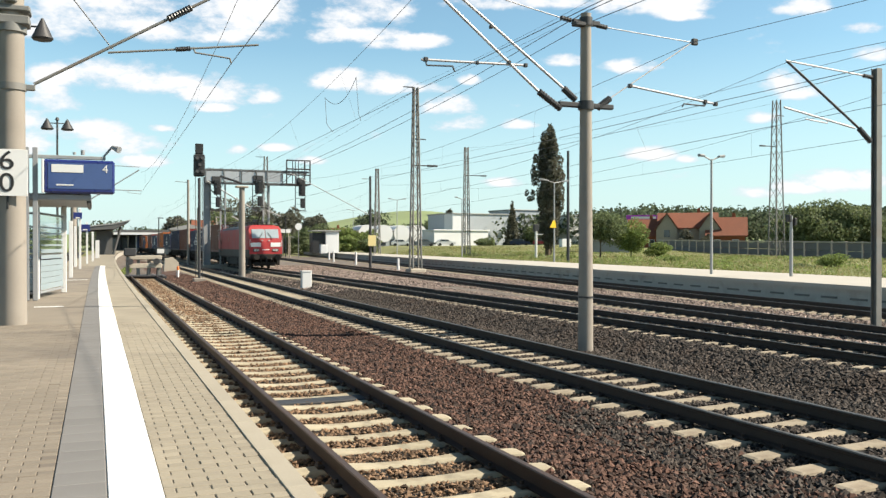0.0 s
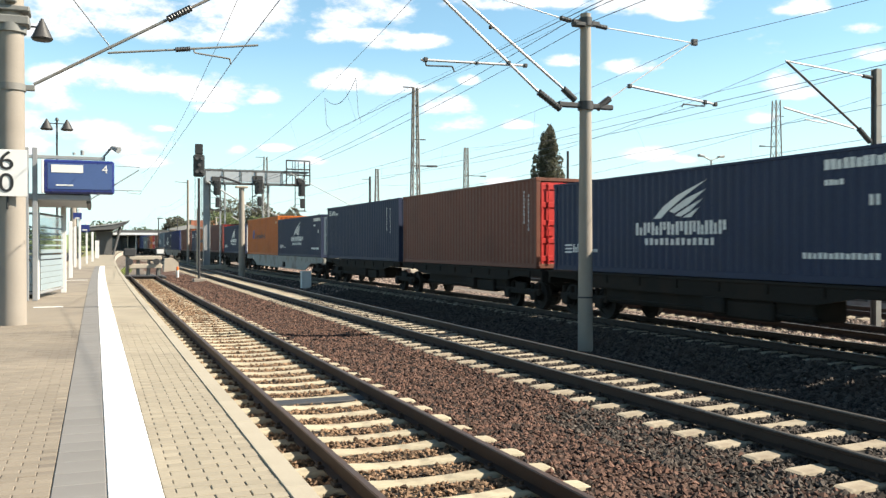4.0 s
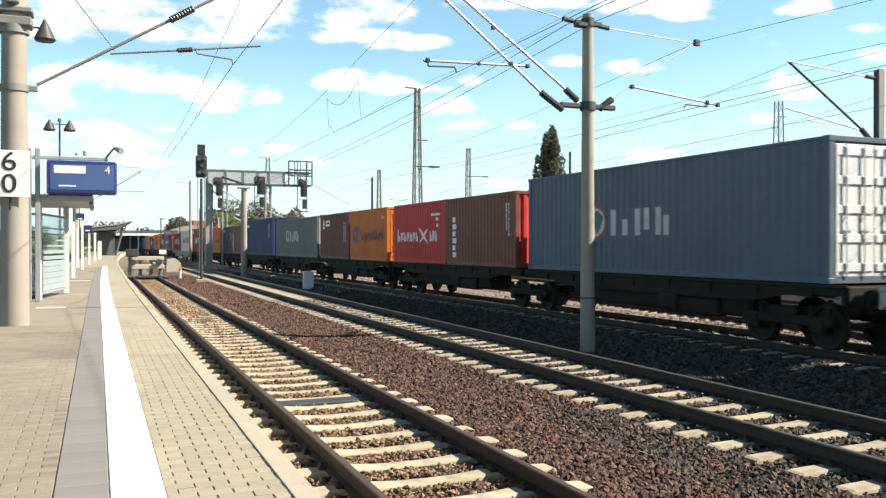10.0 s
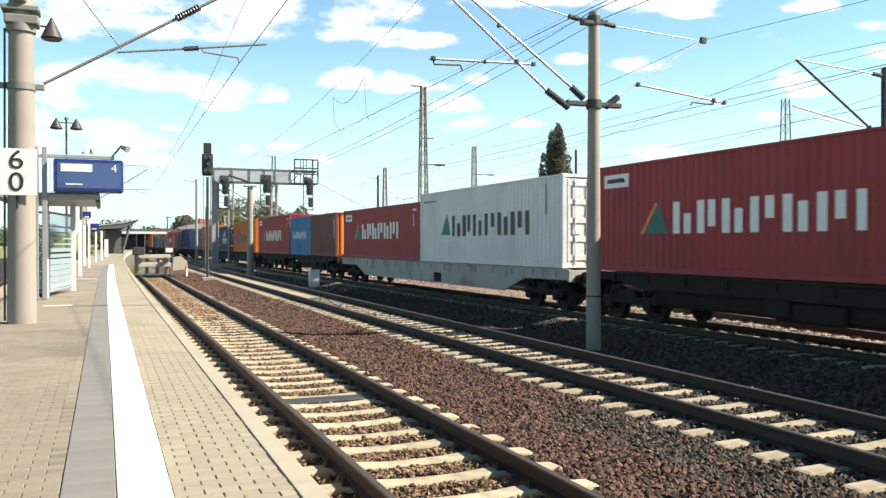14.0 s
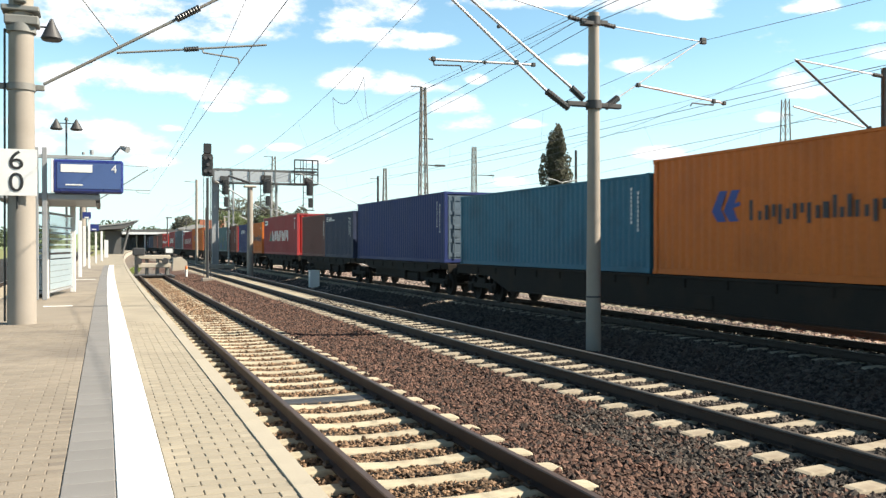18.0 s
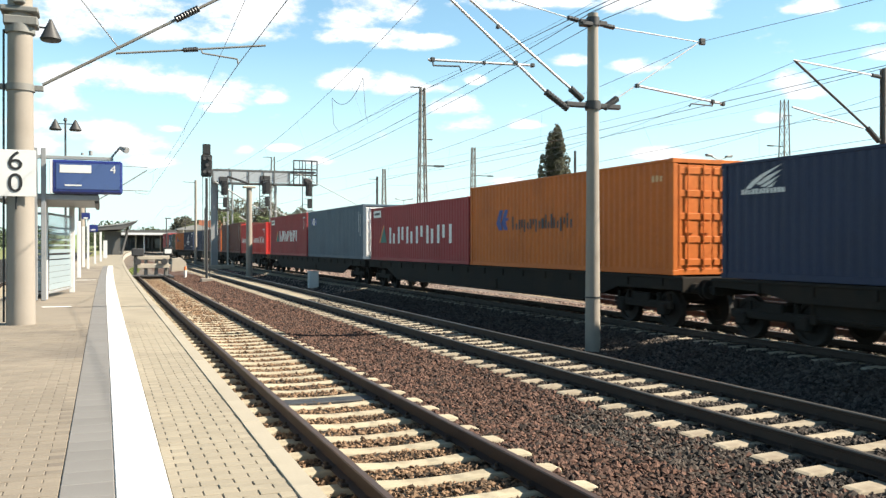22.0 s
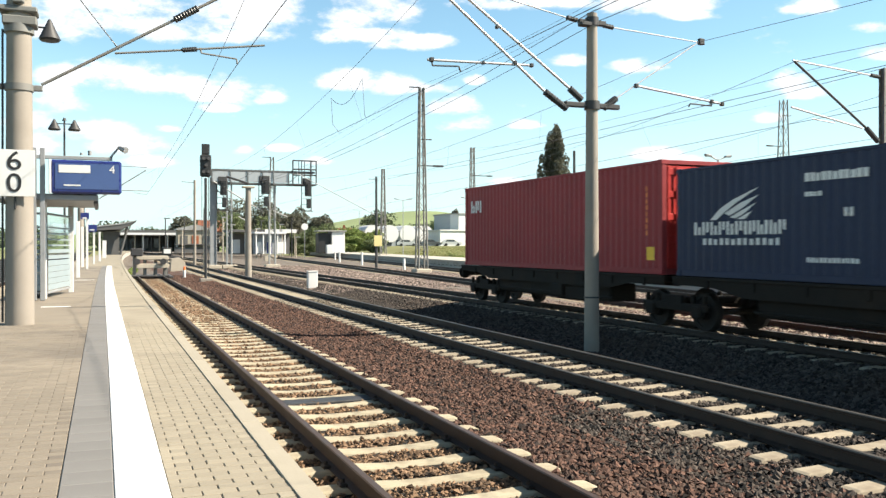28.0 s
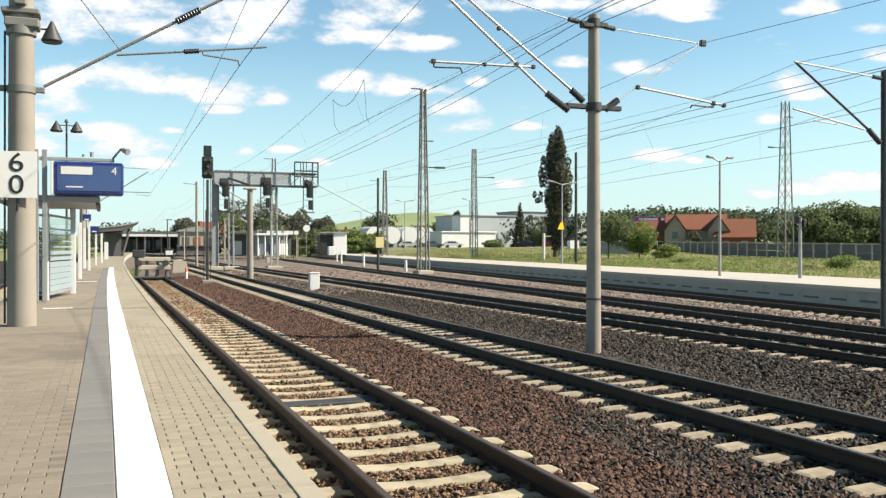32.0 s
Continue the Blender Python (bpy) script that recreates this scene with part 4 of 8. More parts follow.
        k.bar(YELLOW, 11.54, 0.36, 0.33, 0.34)
        k.column(MARK_ORANGE, 11.5, 1.0, 0.08, 1.3, 8)
    else:
        if style == "none" and long:
            for i, ma in enumerate((MARK_BLUE, MARK_WHITE, MARK_BLUE)):
                k.bar(ma, 0.88 + 0.44 * i, 2.0, 0.43, 0.42)
                k.bar((MARK_WHITE, MARK_BLUE, MARK_WHITE)[i], 1.02 + 0.44 * i, 2.1, 0.16, 0.22, 0.0, True)
        elif style == "none":
            rng = random.Random(5)
            for i in range(16):
                u, z = rng.uniform(0.9, 4.6), rng.uniform(0.2, 1.3)
                w, h = rng.uniform(0.1, 0.45), rng.uniform(0.12, 0.5)
                k.poly(MARK_BLUE if i % 3 else MARK_SCUFF, [(u, z), (u + w, z + 0.05), (u + w * 0.9, z + h), (u + w * 0.4, z + h * 0.8), (u + 0.1 * w, z + h)], 0.0004 * i, True)
        k.column(MARK_WHITE, L * 0.93, H * 0.5, 0.06, H * 0.38, 9)
        k.column(MARK_WHITE, L * 0.955, H * 0.42, 0.06, H * 0.42, 9)
    return k


COLOUR_WORD = {"brown": "rust-brown", "maroon": "dark maroon", "orange": "bright orange", "navy": "navy-blue", "red": "dark red", "crimson": "crimson", "grey": "grey",
               "white": "white", "lightblue": "faded light blue", "blue": "deep blue", "teal": "stained teal", "greyblue": "grey-blue", "olive": "dark olive", "skyblue": "sky-blue"}


def container(colour, feet, tall, front, style, front_colour=None):
    L, H = (12.19 if feet == 40 else 6.058), (2.896 if tall else 2.591)
    ma = PAINT[colour]
    # front ends face the sun; some hold its brightness in a lighter paint
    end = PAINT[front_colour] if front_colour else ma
    root = thing("shipping_container", None, f"{COLOUR_WORD[colour]} corrugated {'forty' if feet == 40 else 'twenty'}-foot shipping container on a wagon", "shipping container", "containers on the train")
    for nm, key, build in (("frame", ("frame", L, H), lambda: c_frame(L, H)), ("side_panel", ("side_panel", L, H, -1), lambda: c_side(L, H, -1)),
                           ("side_panel", ("side_panel", L, H, 1), lambda: c_side(L, H, 1)), ("roof_panel", ("roof_panel", L, H), lambda: c_roof(L, H)),
                           ("end_panel", ("end_panel", H, L), lambda: c_end(H, L))):
        ob_mat(again(nm, shared(key, build), root, Matrix()), ma)
    if front == "door":
        for side in (-1, 1):
            d = again("door", shared(("door", H, side), lambda: c_door(H, side)), root, Matrix())
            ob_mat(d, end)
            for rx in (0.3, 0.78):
                plates = front_colour == "sunlit_pink"
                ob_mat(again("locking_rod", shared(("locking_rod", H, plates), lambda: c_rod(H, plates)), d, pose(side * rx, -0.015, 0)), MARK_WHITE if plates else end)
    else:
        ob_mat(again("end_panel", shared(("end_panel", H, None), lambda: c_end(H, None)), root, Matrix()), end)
    marks = mark_up(style, L, H)
    for geo, mm in marks.big:
        part("marking", geo, mm, root)
    for geo, mm in marks.g.values():
        tagged(part("small_marking", geo, mm, root), kind="stuff")
    return root


def bogie_geo():
    g = Geo()
    for x in (-1.0, 1.0):
        g.box((x, 0, 0.56), (0.12, 2.5, 0.2), 0.03)
        for y in (-0.9, 0.9):
            g.box((x * 1.02, y, 0.46), (0.2, 0.36, 0.3), 0.04)
            g.cyl((x * 0.98, y - 0.22, 0.62), (x * 0.98, y - 0.22, 0.86), 0.06, n=8)
            g.cyl((x * 0.98, y + 0.22, 0.62), (x * 0.98, y + 0.22, 0.86), 0.06, n=8)
        g.box((x, 0, 0.72), (0.14, 0.7, 0.25), 0.03)
    g.box((0, 0, 0.68), (2.0, 0.45, 0.2), 0.03)
    return g


def lathe_x(prof, n=20):
    """A round body about the x axis, from (x, radius)."""
    g = Geo()
    for x, r in prof:
        g.v += [(x, r * math.cos(2 * math.pi * i / n), r * math.sin(2 * math.pi * i / n)) for i in range(n)]
    for k in range(len(prof) - 1):
        g.f += [(k * n + i, k * n + (i + 1) % n, (k + 1) * n + (i + 1) % n, (k + 1) * n + i) for i in range(n)]
    e = (len(prof) - 1) * n
    g.f += [tuple(range(n))[::-1], tuple(range(e, e + n))]
    g.s, g.mi = [False] * len(g.f), [0] * len(g.f)
    return g


def wheelset_geo():
    return lathe_x([(-0.95, 0.08), (-0.84, 0.08), (-0.84, 0.2), (-0.80, 0.2), (-0.78, 0.36), (-0.82, 0.36), (-0.82, 0.455), (-0.70, 0.465), (-0.69, 0.49), (-0.66, 0.49), (-0.66, 0.36), (-0.70, 0.34), (-0.70, 0.2), (-0.66, 0.12), (-0.6, 0.08),
                    (0.6, 0.08), (0.66, 0.12), (0.70, 0.2), (0.70, 0.34), (0.66, 0.36), (0.66, 0.49), (0.69, 0.49), (0.70, 0.465), (0.82, 0.455), (0.82, 0.36), (0.78, 0.36), (0.80, 0.2), (0.84, 0.2), (0.84, 0.08), (0.95, 0.08)])


def buffer_geo():
    g = Geo().cyl((0, 0, 0), (0, 0.45, 0), 0.1, n=10).cyl((0, 0.2, 0), (0, 0.5, 0), 0.13, n=10).cyl((0, -0.05, 0), (0, 0.0, 0), 0.23, 0.23, n=14)
    return g


def add_bogie(root, y, m_frame=None):
    b = again("bogie", shared(("bogie",), bogie_geo), root, pose(0, y, 0))
    ob_mat(b, m_frame or WAGON_DARK)
    for dy in (-0.9, 0.9):
        ob_mat(again("wheelset", shared(("wheelset",), wheelset_geo), b, pose(0, dy, 0.46)), WHEEL)


def wagon(length, kind, pale):
    """A container wagon; its front end beam stands at y = 0."""
    fish = kind == "fish"
    steel = WAGON_GREY if pale else WAGON_DARK
    root = thing("container_wagon", None, ("pale grey weathered" if pale else "dark grimy") + (" deep-framed" if fish else " articulated flat") + " container wagon on the main track",
                 "railway wagon", "wagons of the goods train")
    top = BASE_Z - 0.012
    halves = [(0.0, length)] if fish else [(0.0, length / 2 - 0.18), (length / 2 + 0.18, length)]
    for a, b in halves:
        n = b - a
        if fish:
            prof = [(a, top), (b, top), (b, top - 0.34), (b - 2.8, top - 0.36), (b - 4.4, top - 0.84), (a + 4.4, top - 0.84), (a + 2.8, top - 0.36), (a, top - 0.34)]
        else:
            prof = [(a, top), (b, top), (b, top - 0.2), (b - 1.5, top - 0.24), (b - 2.5, top - 0.42), (a + 2.5, top - 0.42), (a + 1.5, top - 0.24), (a, top - 0.2)]
        for x in (-1.17, 1.17):
            g = Geo()
            k = len(prof)
            vs = [(x - 0.03, y, z) for y, z in prof] + [(x + 0.03, y, z) for y, z in prof]
            g.add(vs, [tuple(range(k)), tuple(range(2 * k - 1, k - 1, -1))] + [(i, (i + 1) % k, k + (i + 1) % k, k + i) for i in range(k)])
            g.box((x, (a + b) / 2, top - 0.04), (0.14, n - 0.02, 0.06), 0.01)
            if fish:
                g.box((x, (a + b) / 2, top - 0.82), (0.16, n - 9.0, 0.05), 0.01)
            for i in range(int(n / 1.5)):
                yy = a + 0.8 + 1.5 * i
                g.box((x * 1.035, yy, top - 0.17), (0.06, 0.09, 0.22), 0.01)
            part("side_sill", g, steel, root)
        g = Geo().box((0, (a + b) / 2, top - 0.12), (0.9, n - 0.4, 0.16))
        for i in range(int(n / 3) + 1):
            g.box((0, a + 0.25 + (n - 0.5) * i / int(n / 3), top - 0.1), (2.3, 0.22, 0.14))
        part("centre_frame", g, WAGON_DARK, root)
        if not fish:
            part("brake_gear", Geo().box((-0.55, (a + b) / 2, top - 0.58), (0.9, n - 5.4, 0.5), 0.05).box((-0.95, a + n * 0.36, top - 0.66), (0.35, 1.9, 0.42), 0.05)
                 .tube([(-1.0, a + 2.6, top - 0.72), (-1.0, b - 2.6, top - 0.72)], 0.04, 6), WAGON_DARK, root)
        for i in range(2):
            part("brake_box", Geo().box((-1.0 + 0.3 * i, a + n * (0.42 + 0.12 * i), top - 0.6), (0.5, 0.7, 0.36), 0.03), WAGON_DARK, root)
    for y in ((1.9, length - 1.9) if fish else (1.7, length / 2, length - 1.7)):
        add_bogie(root, y)
    for y, turn in ((-0.42, 0), (length + 0.42, 180)):
        for x in (-0.875, 0.875):
            ob_mat(again("buffer", shared(("buffer",), buffer_geo), root, pose(x, y, 1.02, 0, 0, turn)), WAGON_DARK)
    for y in (0.04, length - 0.04):
        part("end_beam", Geo().box((0, y, 1.1), (2.4, 0.1, 0.36), 0.01), steel, root)
    return root


LOCO_RED = mat("traffic_red_loco_paint", (0.33, 0.021, 0.023), 0.6, var=0.12, scale=0.8, fine=10, bump=0.03, stain=(0.2, 0.03, 0.03), stain_amt=0.5, stain_scale=0.6)
LOCO_WORN = mat("worn_pale_emblem", (0.30, 0.10, 0.09), 0.6, var=0.3, scale=6, fine=30, bump=0)
LOCO_GREY = mat("grey_loco_paint", (0.060, 0.052, 0.043), 0.75, var=0.15, scale=1, fine=12, stain=(0.045, 0.036, 0.03), stain_amt=0.5)
LOCO_ROOF = mat("bluish_grey_roof_paint", (0.075, 0.09, 0.11), 0.6, var=0.15, scale=1, fine=12, stain=(0.05, 0.055, 0.06), stain_amt=0.5)
LOCO_WHITE = mat("white_loco_panel", (0.74, 0.73, 0.72), 0.35, var=0.04)
# pale base colour stands in for sky reflected in the windscreen
SKY_SCREEN = mat("cab_glass_with_sky", (0.30, 0.35, 0.38), 0.06, var=0.1, bump=0, spec=0.9)
LENS_M = mat("headlight_lens", (0.42, 0.42, 0.40), 0.1, var=0.05, bump=0, spec=0.9)


def locomotive():
    root = thing("electric_locomotive", None, "red electric locomotive with grey sill and a raised pantograph", "locomotive")
    LEN = 17.4
    half = [(1.40, 0.92), (1.47, 1.02), (1.49, 1.3), (1.49, 1.66), (1.49, 2.3), (1.49, 2.62), (1.485, 3.1), (1.45, 3.45), (1.30, 3.66), (0.9, 3.76)]
    nose = [0.12, 0.06, 0.0, 0.0, 0.05, 0.14, 0.38, 0.56, 0.70, 0.9]
    rings = []
    for d, k, fade in ((0, 0.93, 1.0), (0.3, 0.98, 0.88), (1.2, 1.0, 0.3), (2.7, 1.0, 0.0)):
        rings.append([(x * k, d + n * fade, z) for (x, z), n in zip(half, nose)])
    rings += [[(x, LEN - y, z) for x, y, z in r] for r in reversed(rings)]
    g = Geo()
    m = len(half)
    for r in rings:
        g.v += r + [(-x, y, z) for x, y, z in r]
    for i in range(len(rings) - 1):
        roof = 2 if i == 3 else 0
        for s in (0, m):
            for j in range(m - 1):
                a, b = i * 2 * m + s + j, (i + 1) * 2 * m + s + j
                g.f.append((a, a + 1, b + 1, b))
                g.s.append(False)
                g.mi.append(1 if half[j + 1][1] < 1.7 else (roof if half[j][1] > 3.35 else 0))
        a, b = i * 2 * m + m - 1, (i + 1) * 2 * m + m - 1
        g.f.append((a, a + m, b + m, b))
        g.s.append(False)
        g.mi.append(roof)
        g.f.append((i * 2 * m, i * 2 * m + m, (i + 1) * 2 * m + m, (i + 1) * 2 * m))
        g.s.append(False)
        g.mi.append(1)
    for i in (0, len(rings) - 1):
        for j in range(m - 1):
            a = i * 2 * m + j
            g.f.append((a, a + 1, a + 1 + m, a + m))
            g.s.append(False)
            g.mi.append(1 if half[j + 1][1] < 1.35 else 0)
    part("body", g, [LOCO_RED, LOCO_GREY, LOCO_ROOF], root)
    for end in (0, 1):
        tr = Matrix() if end == 0 else Matrix.Translation((0, LEN, 0)) @ pose(0, 0, 0, 0, 0, 180)

        def put(nm, geo, ma, label=""):
            ob = part(nm, geo, ma, root, label)
            ob.matrix_basis = tr
            return ob

        turn = Euler((-radians(26), 0, 0)).to_matrix()
        for x in (-0.58, 0.58):
            put("windscreen", Geo().box((x, 0.325, 3.02), (1.12, 0.05, 0.86), 0.03, turn=turn), SKY_SCREEN, "tinted cab windscreen")
            put("front_panel", Geo().box((x * 1.45, 0.02, 2.08), (0.86, 0.06, 0.36), 0.02), LOCO_WHITE, "white front panel")
            put("headlight", Geo().cyl((x * 1.55, 0.03, 1.62), (x * 1.55, -0.05, 1.62), 0.11, n=14), LENS_M, "clear round headlight")
            put("marker_light", Geo().cyl((x * 1.15, 0.03, 1.62), (x * 1.15, -0.045, 1.62), 0.09, n=14), LENS_M)
            put("lamp_housing", Geo().box((x * 1.4, 0.01, 1.62), (0.56, 0.05, 0.26), 0.02), STEEL_DARK)
            put("roof_lamp", Geo().cyl((x * 0.5, 0.1, 2.44), (x * 0.5, 0.02, 2.44), 0.07, n=12), LENS_M)
            put("wiper", Geo().tube([(x, 0.06, 2.56), (x * 0.35, 0.30, 3.12)], 0.02, 5), BLACK)
            put("handrail", Geo().tube([(x * 2.3, -0.03, 1.95), (x * 2.3, -0.03, 2.5)], 0.02, 6), LOCO_WHITE)
            bf = again("buffer", shared(("buffer",), buffer_geo), root, tr @ pose(x * 1.5, -0.55, 1.04))
            ob_mat(bf, WHEEL)
        put("number_bar", Geo().box((0, 0.0, 1.66), (0.6, 0.03, 0.07)), LOCO_WHITE, "white number bar")
        put("buffer_beam", Geo().box((0, 0.08, 1.05), (2.5, 0.2, 0.42), 0.03), WHEEL)
        put("coupling", Geo().box((0, -0.15, 1.0), (0.14, 0.4, 0.16), 0.02).tube([(0, -0.3, 1.0), (0, -0.33, 0.6)], 0.04), BLACK)
        for sx in (-1, 1):
            put("brake_hose", Geo().tube([(sx * 0.45, -0.05, 0.95), (sx * 0.45, -0.2, 0.7), (sx * 0.4, -0.05, 0.55)], 0.025), BLACK)
        put("plough", Geo().box((0, 0.55, 0.44), (1.9, 0.08, 0.32), 0.02), WHEEL)
        for sx in (-1, 1):
            put("cab_window", Geo().box((sx * 1.468, 1.45, 2.92), (0.05, 0.52, 0.72), 0.03), BLACK)
            put("cab_door", Geo().box((sx * 1.488, 2.45, 2.3), (0.02, 0.72, 1.6), 0.006), LOCO_RED)
            for gy in (2.0, 2.9):
                put("grab_rail", Geo().tube([(sx * 1.53, gy, 1.3), (sx * 1.53, gy, 2.6)], 0.02, 6), BLACK)
            for gz in (0.72, 0.42):
                put("step", Geo().box((sx * 1.4, 2.45, gz), (0.22, 0.5, 0.05)), STEEL_DARK)
    for sx in (-1, 1):
        for i in range(12):
            part("side_rib", Geo().box((sx * 1.497, LEN / 2, 1.86 + 0.118 * i), (0.05, 10.6, 0.04)), LOCO_RED, root)
        for dy in (-3, 3):
            part("roof_grille", Geo().box((sx * 1.22, LEN / 2 + dy, 3.57), (0.3, 2.6, 0.14), 0.02), STEEL_DARK, root)
        # boxes added to close off the light showing beneath the frame
        for ey, ew, ez in ((1.3, 1.2, 0.62), (LEN - 1.3, 1.2, 0.62), (5.9, 0.5, 0.66), (LEN - 5.9, 0.5, 0.66), (2.9, 0.4, 0.56), (LEN - 2.9, 0.4, 0.56)):
            part("sand_box", Geo().box((sx * 1.2, ey, ez), (0.3, ew, 0.6), 0.05), WHEEL, root)
        part("side_mark", Geo().box((sx * 1.51, LEN / 2 + 1.6, 2.55), (0.05, 0.36, 0.36), 0.01), LOCO_WORN, root)
        part("underframe", Geo().box((sx * 1.1, LEN / 2, 0.62), (0.5, 4.6, 0.72), 0.05), WHEEL, root)
    for y in (4.1, LEN - 4.1):
        b = again("bogie", shared(("loco_bogie",), lambda: Geo().box((-1.05, 0, 0.66), (0.16, 3.9, 0.42), 0.04).box((1.05, 0, 0.66), (0.16, 3.9, 0.42), 0.04).box((0, 0, 0.7), (2.0, 0.6, 0.3), 0.03)
                                                .box((-1.12, -1.4, 0.62), (0.24, 0.5, 0.42), 0.05).box((-1.12, 1.4, 0.62), (0.24, 0.5, 0.42), 0.05).box((1.12, -1.4, 0.62), (0.24, 0.5, 0.42), 0.05).box((1.12, 1.4, 0.62), (0.24, 0.5, 0.42), 0.05)), root, pose(0, y, 0))
        ob_mat(b, WHEEL)
        for dy in (-1.45, 1.45):
            ob_mat(again("wheelset", shared(("loco_wheelset",), lambda: lathe_x([(-0.82, 0.62), (-0.69, 0.64), (-0.69, 0.1), (0.69, 0.1), (0.69, 0.64), (0.82, 0.62)], 24)), b, pose(0, dy, 0.62)), WHEEL)
    # roof gear
    g = Geo()
    for i in range(13):
        y = 2.6 + i * 1.0
        part("roof_box", Geo().box((0.55 * (-1) ** i, y, 3.82), (0.5, 0.55, 0.18), 0.02), STEEL_DARK, root)
        part("roof_insulator", Geo().cyl((-0.75, y, 3.7), (-0.75, y, 4.12), 0.05, n=6), INSUL, root)
    part("roof_conductor", g.tube([(-0.75, 2.6, 4.12), (-0.75, 14.6, 4.12)], 0.025), STEEL_DARK, root)
    part("roof_conductor", Geo().tube([(0.7, 4.6, 4.16), (0.7, 13.6, 4.16)], 0.025), STEEL_DARK, root)
    for y in (7.1, 10.3):
        part("roof_cabinet", Geo().box((0.1, y, 3.92), (1.2, 1.4, 0.3), 0.03), STEEL_DARK, root)
    for y0, up in ((3.0, True), (5.3, False), (LEN - 5.3, False), (LEN - 3.0, False)):
        g = Geo()
        for x in (-0.5, 0.5):
            g.tube([(x, y0 - 0.9, 4.08), (x, y0 + 1.0, 4.08)], 0.035)
        g.tube([(-0.5, y0 + 0.5, 4.08), (0.5, y0 + 0.5, 4.08)], 0.05)
        base = part("pantograph", g, STEEL_DARK, root, "raised single-arm pantograph" if up else "folded pantograph")
        for x in (-0.5, 0.5):
            for dy in (-0.8, 0.9):
                part("insulator", Geo().cyl((x, y0 + dy, 3.74), (x, y0 + dy, 4.05), 0.07, n=8), INSUL, base)
        if up:
            kn, hd = (0, y0 - 1.15, 4.92), (0, y0 + 0.75, 5.42)
            part("lower_arm", Geo().tube([(0, y0 + 0.5, 4.1), kn], 0.055, 8), STEEL_DARK, base)
            part("guide_rod", Geo().tube([(0.25, y0 + 0.3, 4.1), (0.1, y0 - 1.0, 4.86)], 0.022), STEEL_DARK, base)
            for s in (-0.05, 0.05):
                part("upper_arm", Geo().tube([(s, kn[1], kn[2]), (s * 9, hd[1], hd[2] - 0.1)], 0.03), STEEL_DARK, base)
            for dy in (-0.16, 0.16):
                part("contact_strip", Geo().tube([(-0.95, hd[1] + dy, hd[2] - 0.14), (-0.6, hd[1] + dy, hd[2]), (0.6, hd[1] + dy, hd[2]), (0.95, hd[1] + dy, hd[2] - 0.14)], 0.03), STEEL_DARK, base)
        else:
            part("folded_arm", Geo().tube([(0, y0 + 0.5, 4.14), (0, y0 - 1.1, 4.24), (0, y0 + 0.8, 4.3)], 0.05), STEEL_DARK, base)
            for dy in (0.64, 0.96):
                part("contact_strip", Geo().tube([(-0.95, y0 + dy, 4.22), (-0.6, y0 + dy, 4.34), (0.6, y0 + dy, 4.34), (0.95, y0 + dy, 4.22)], 0.03), STEEL_DARK, base)
    return root


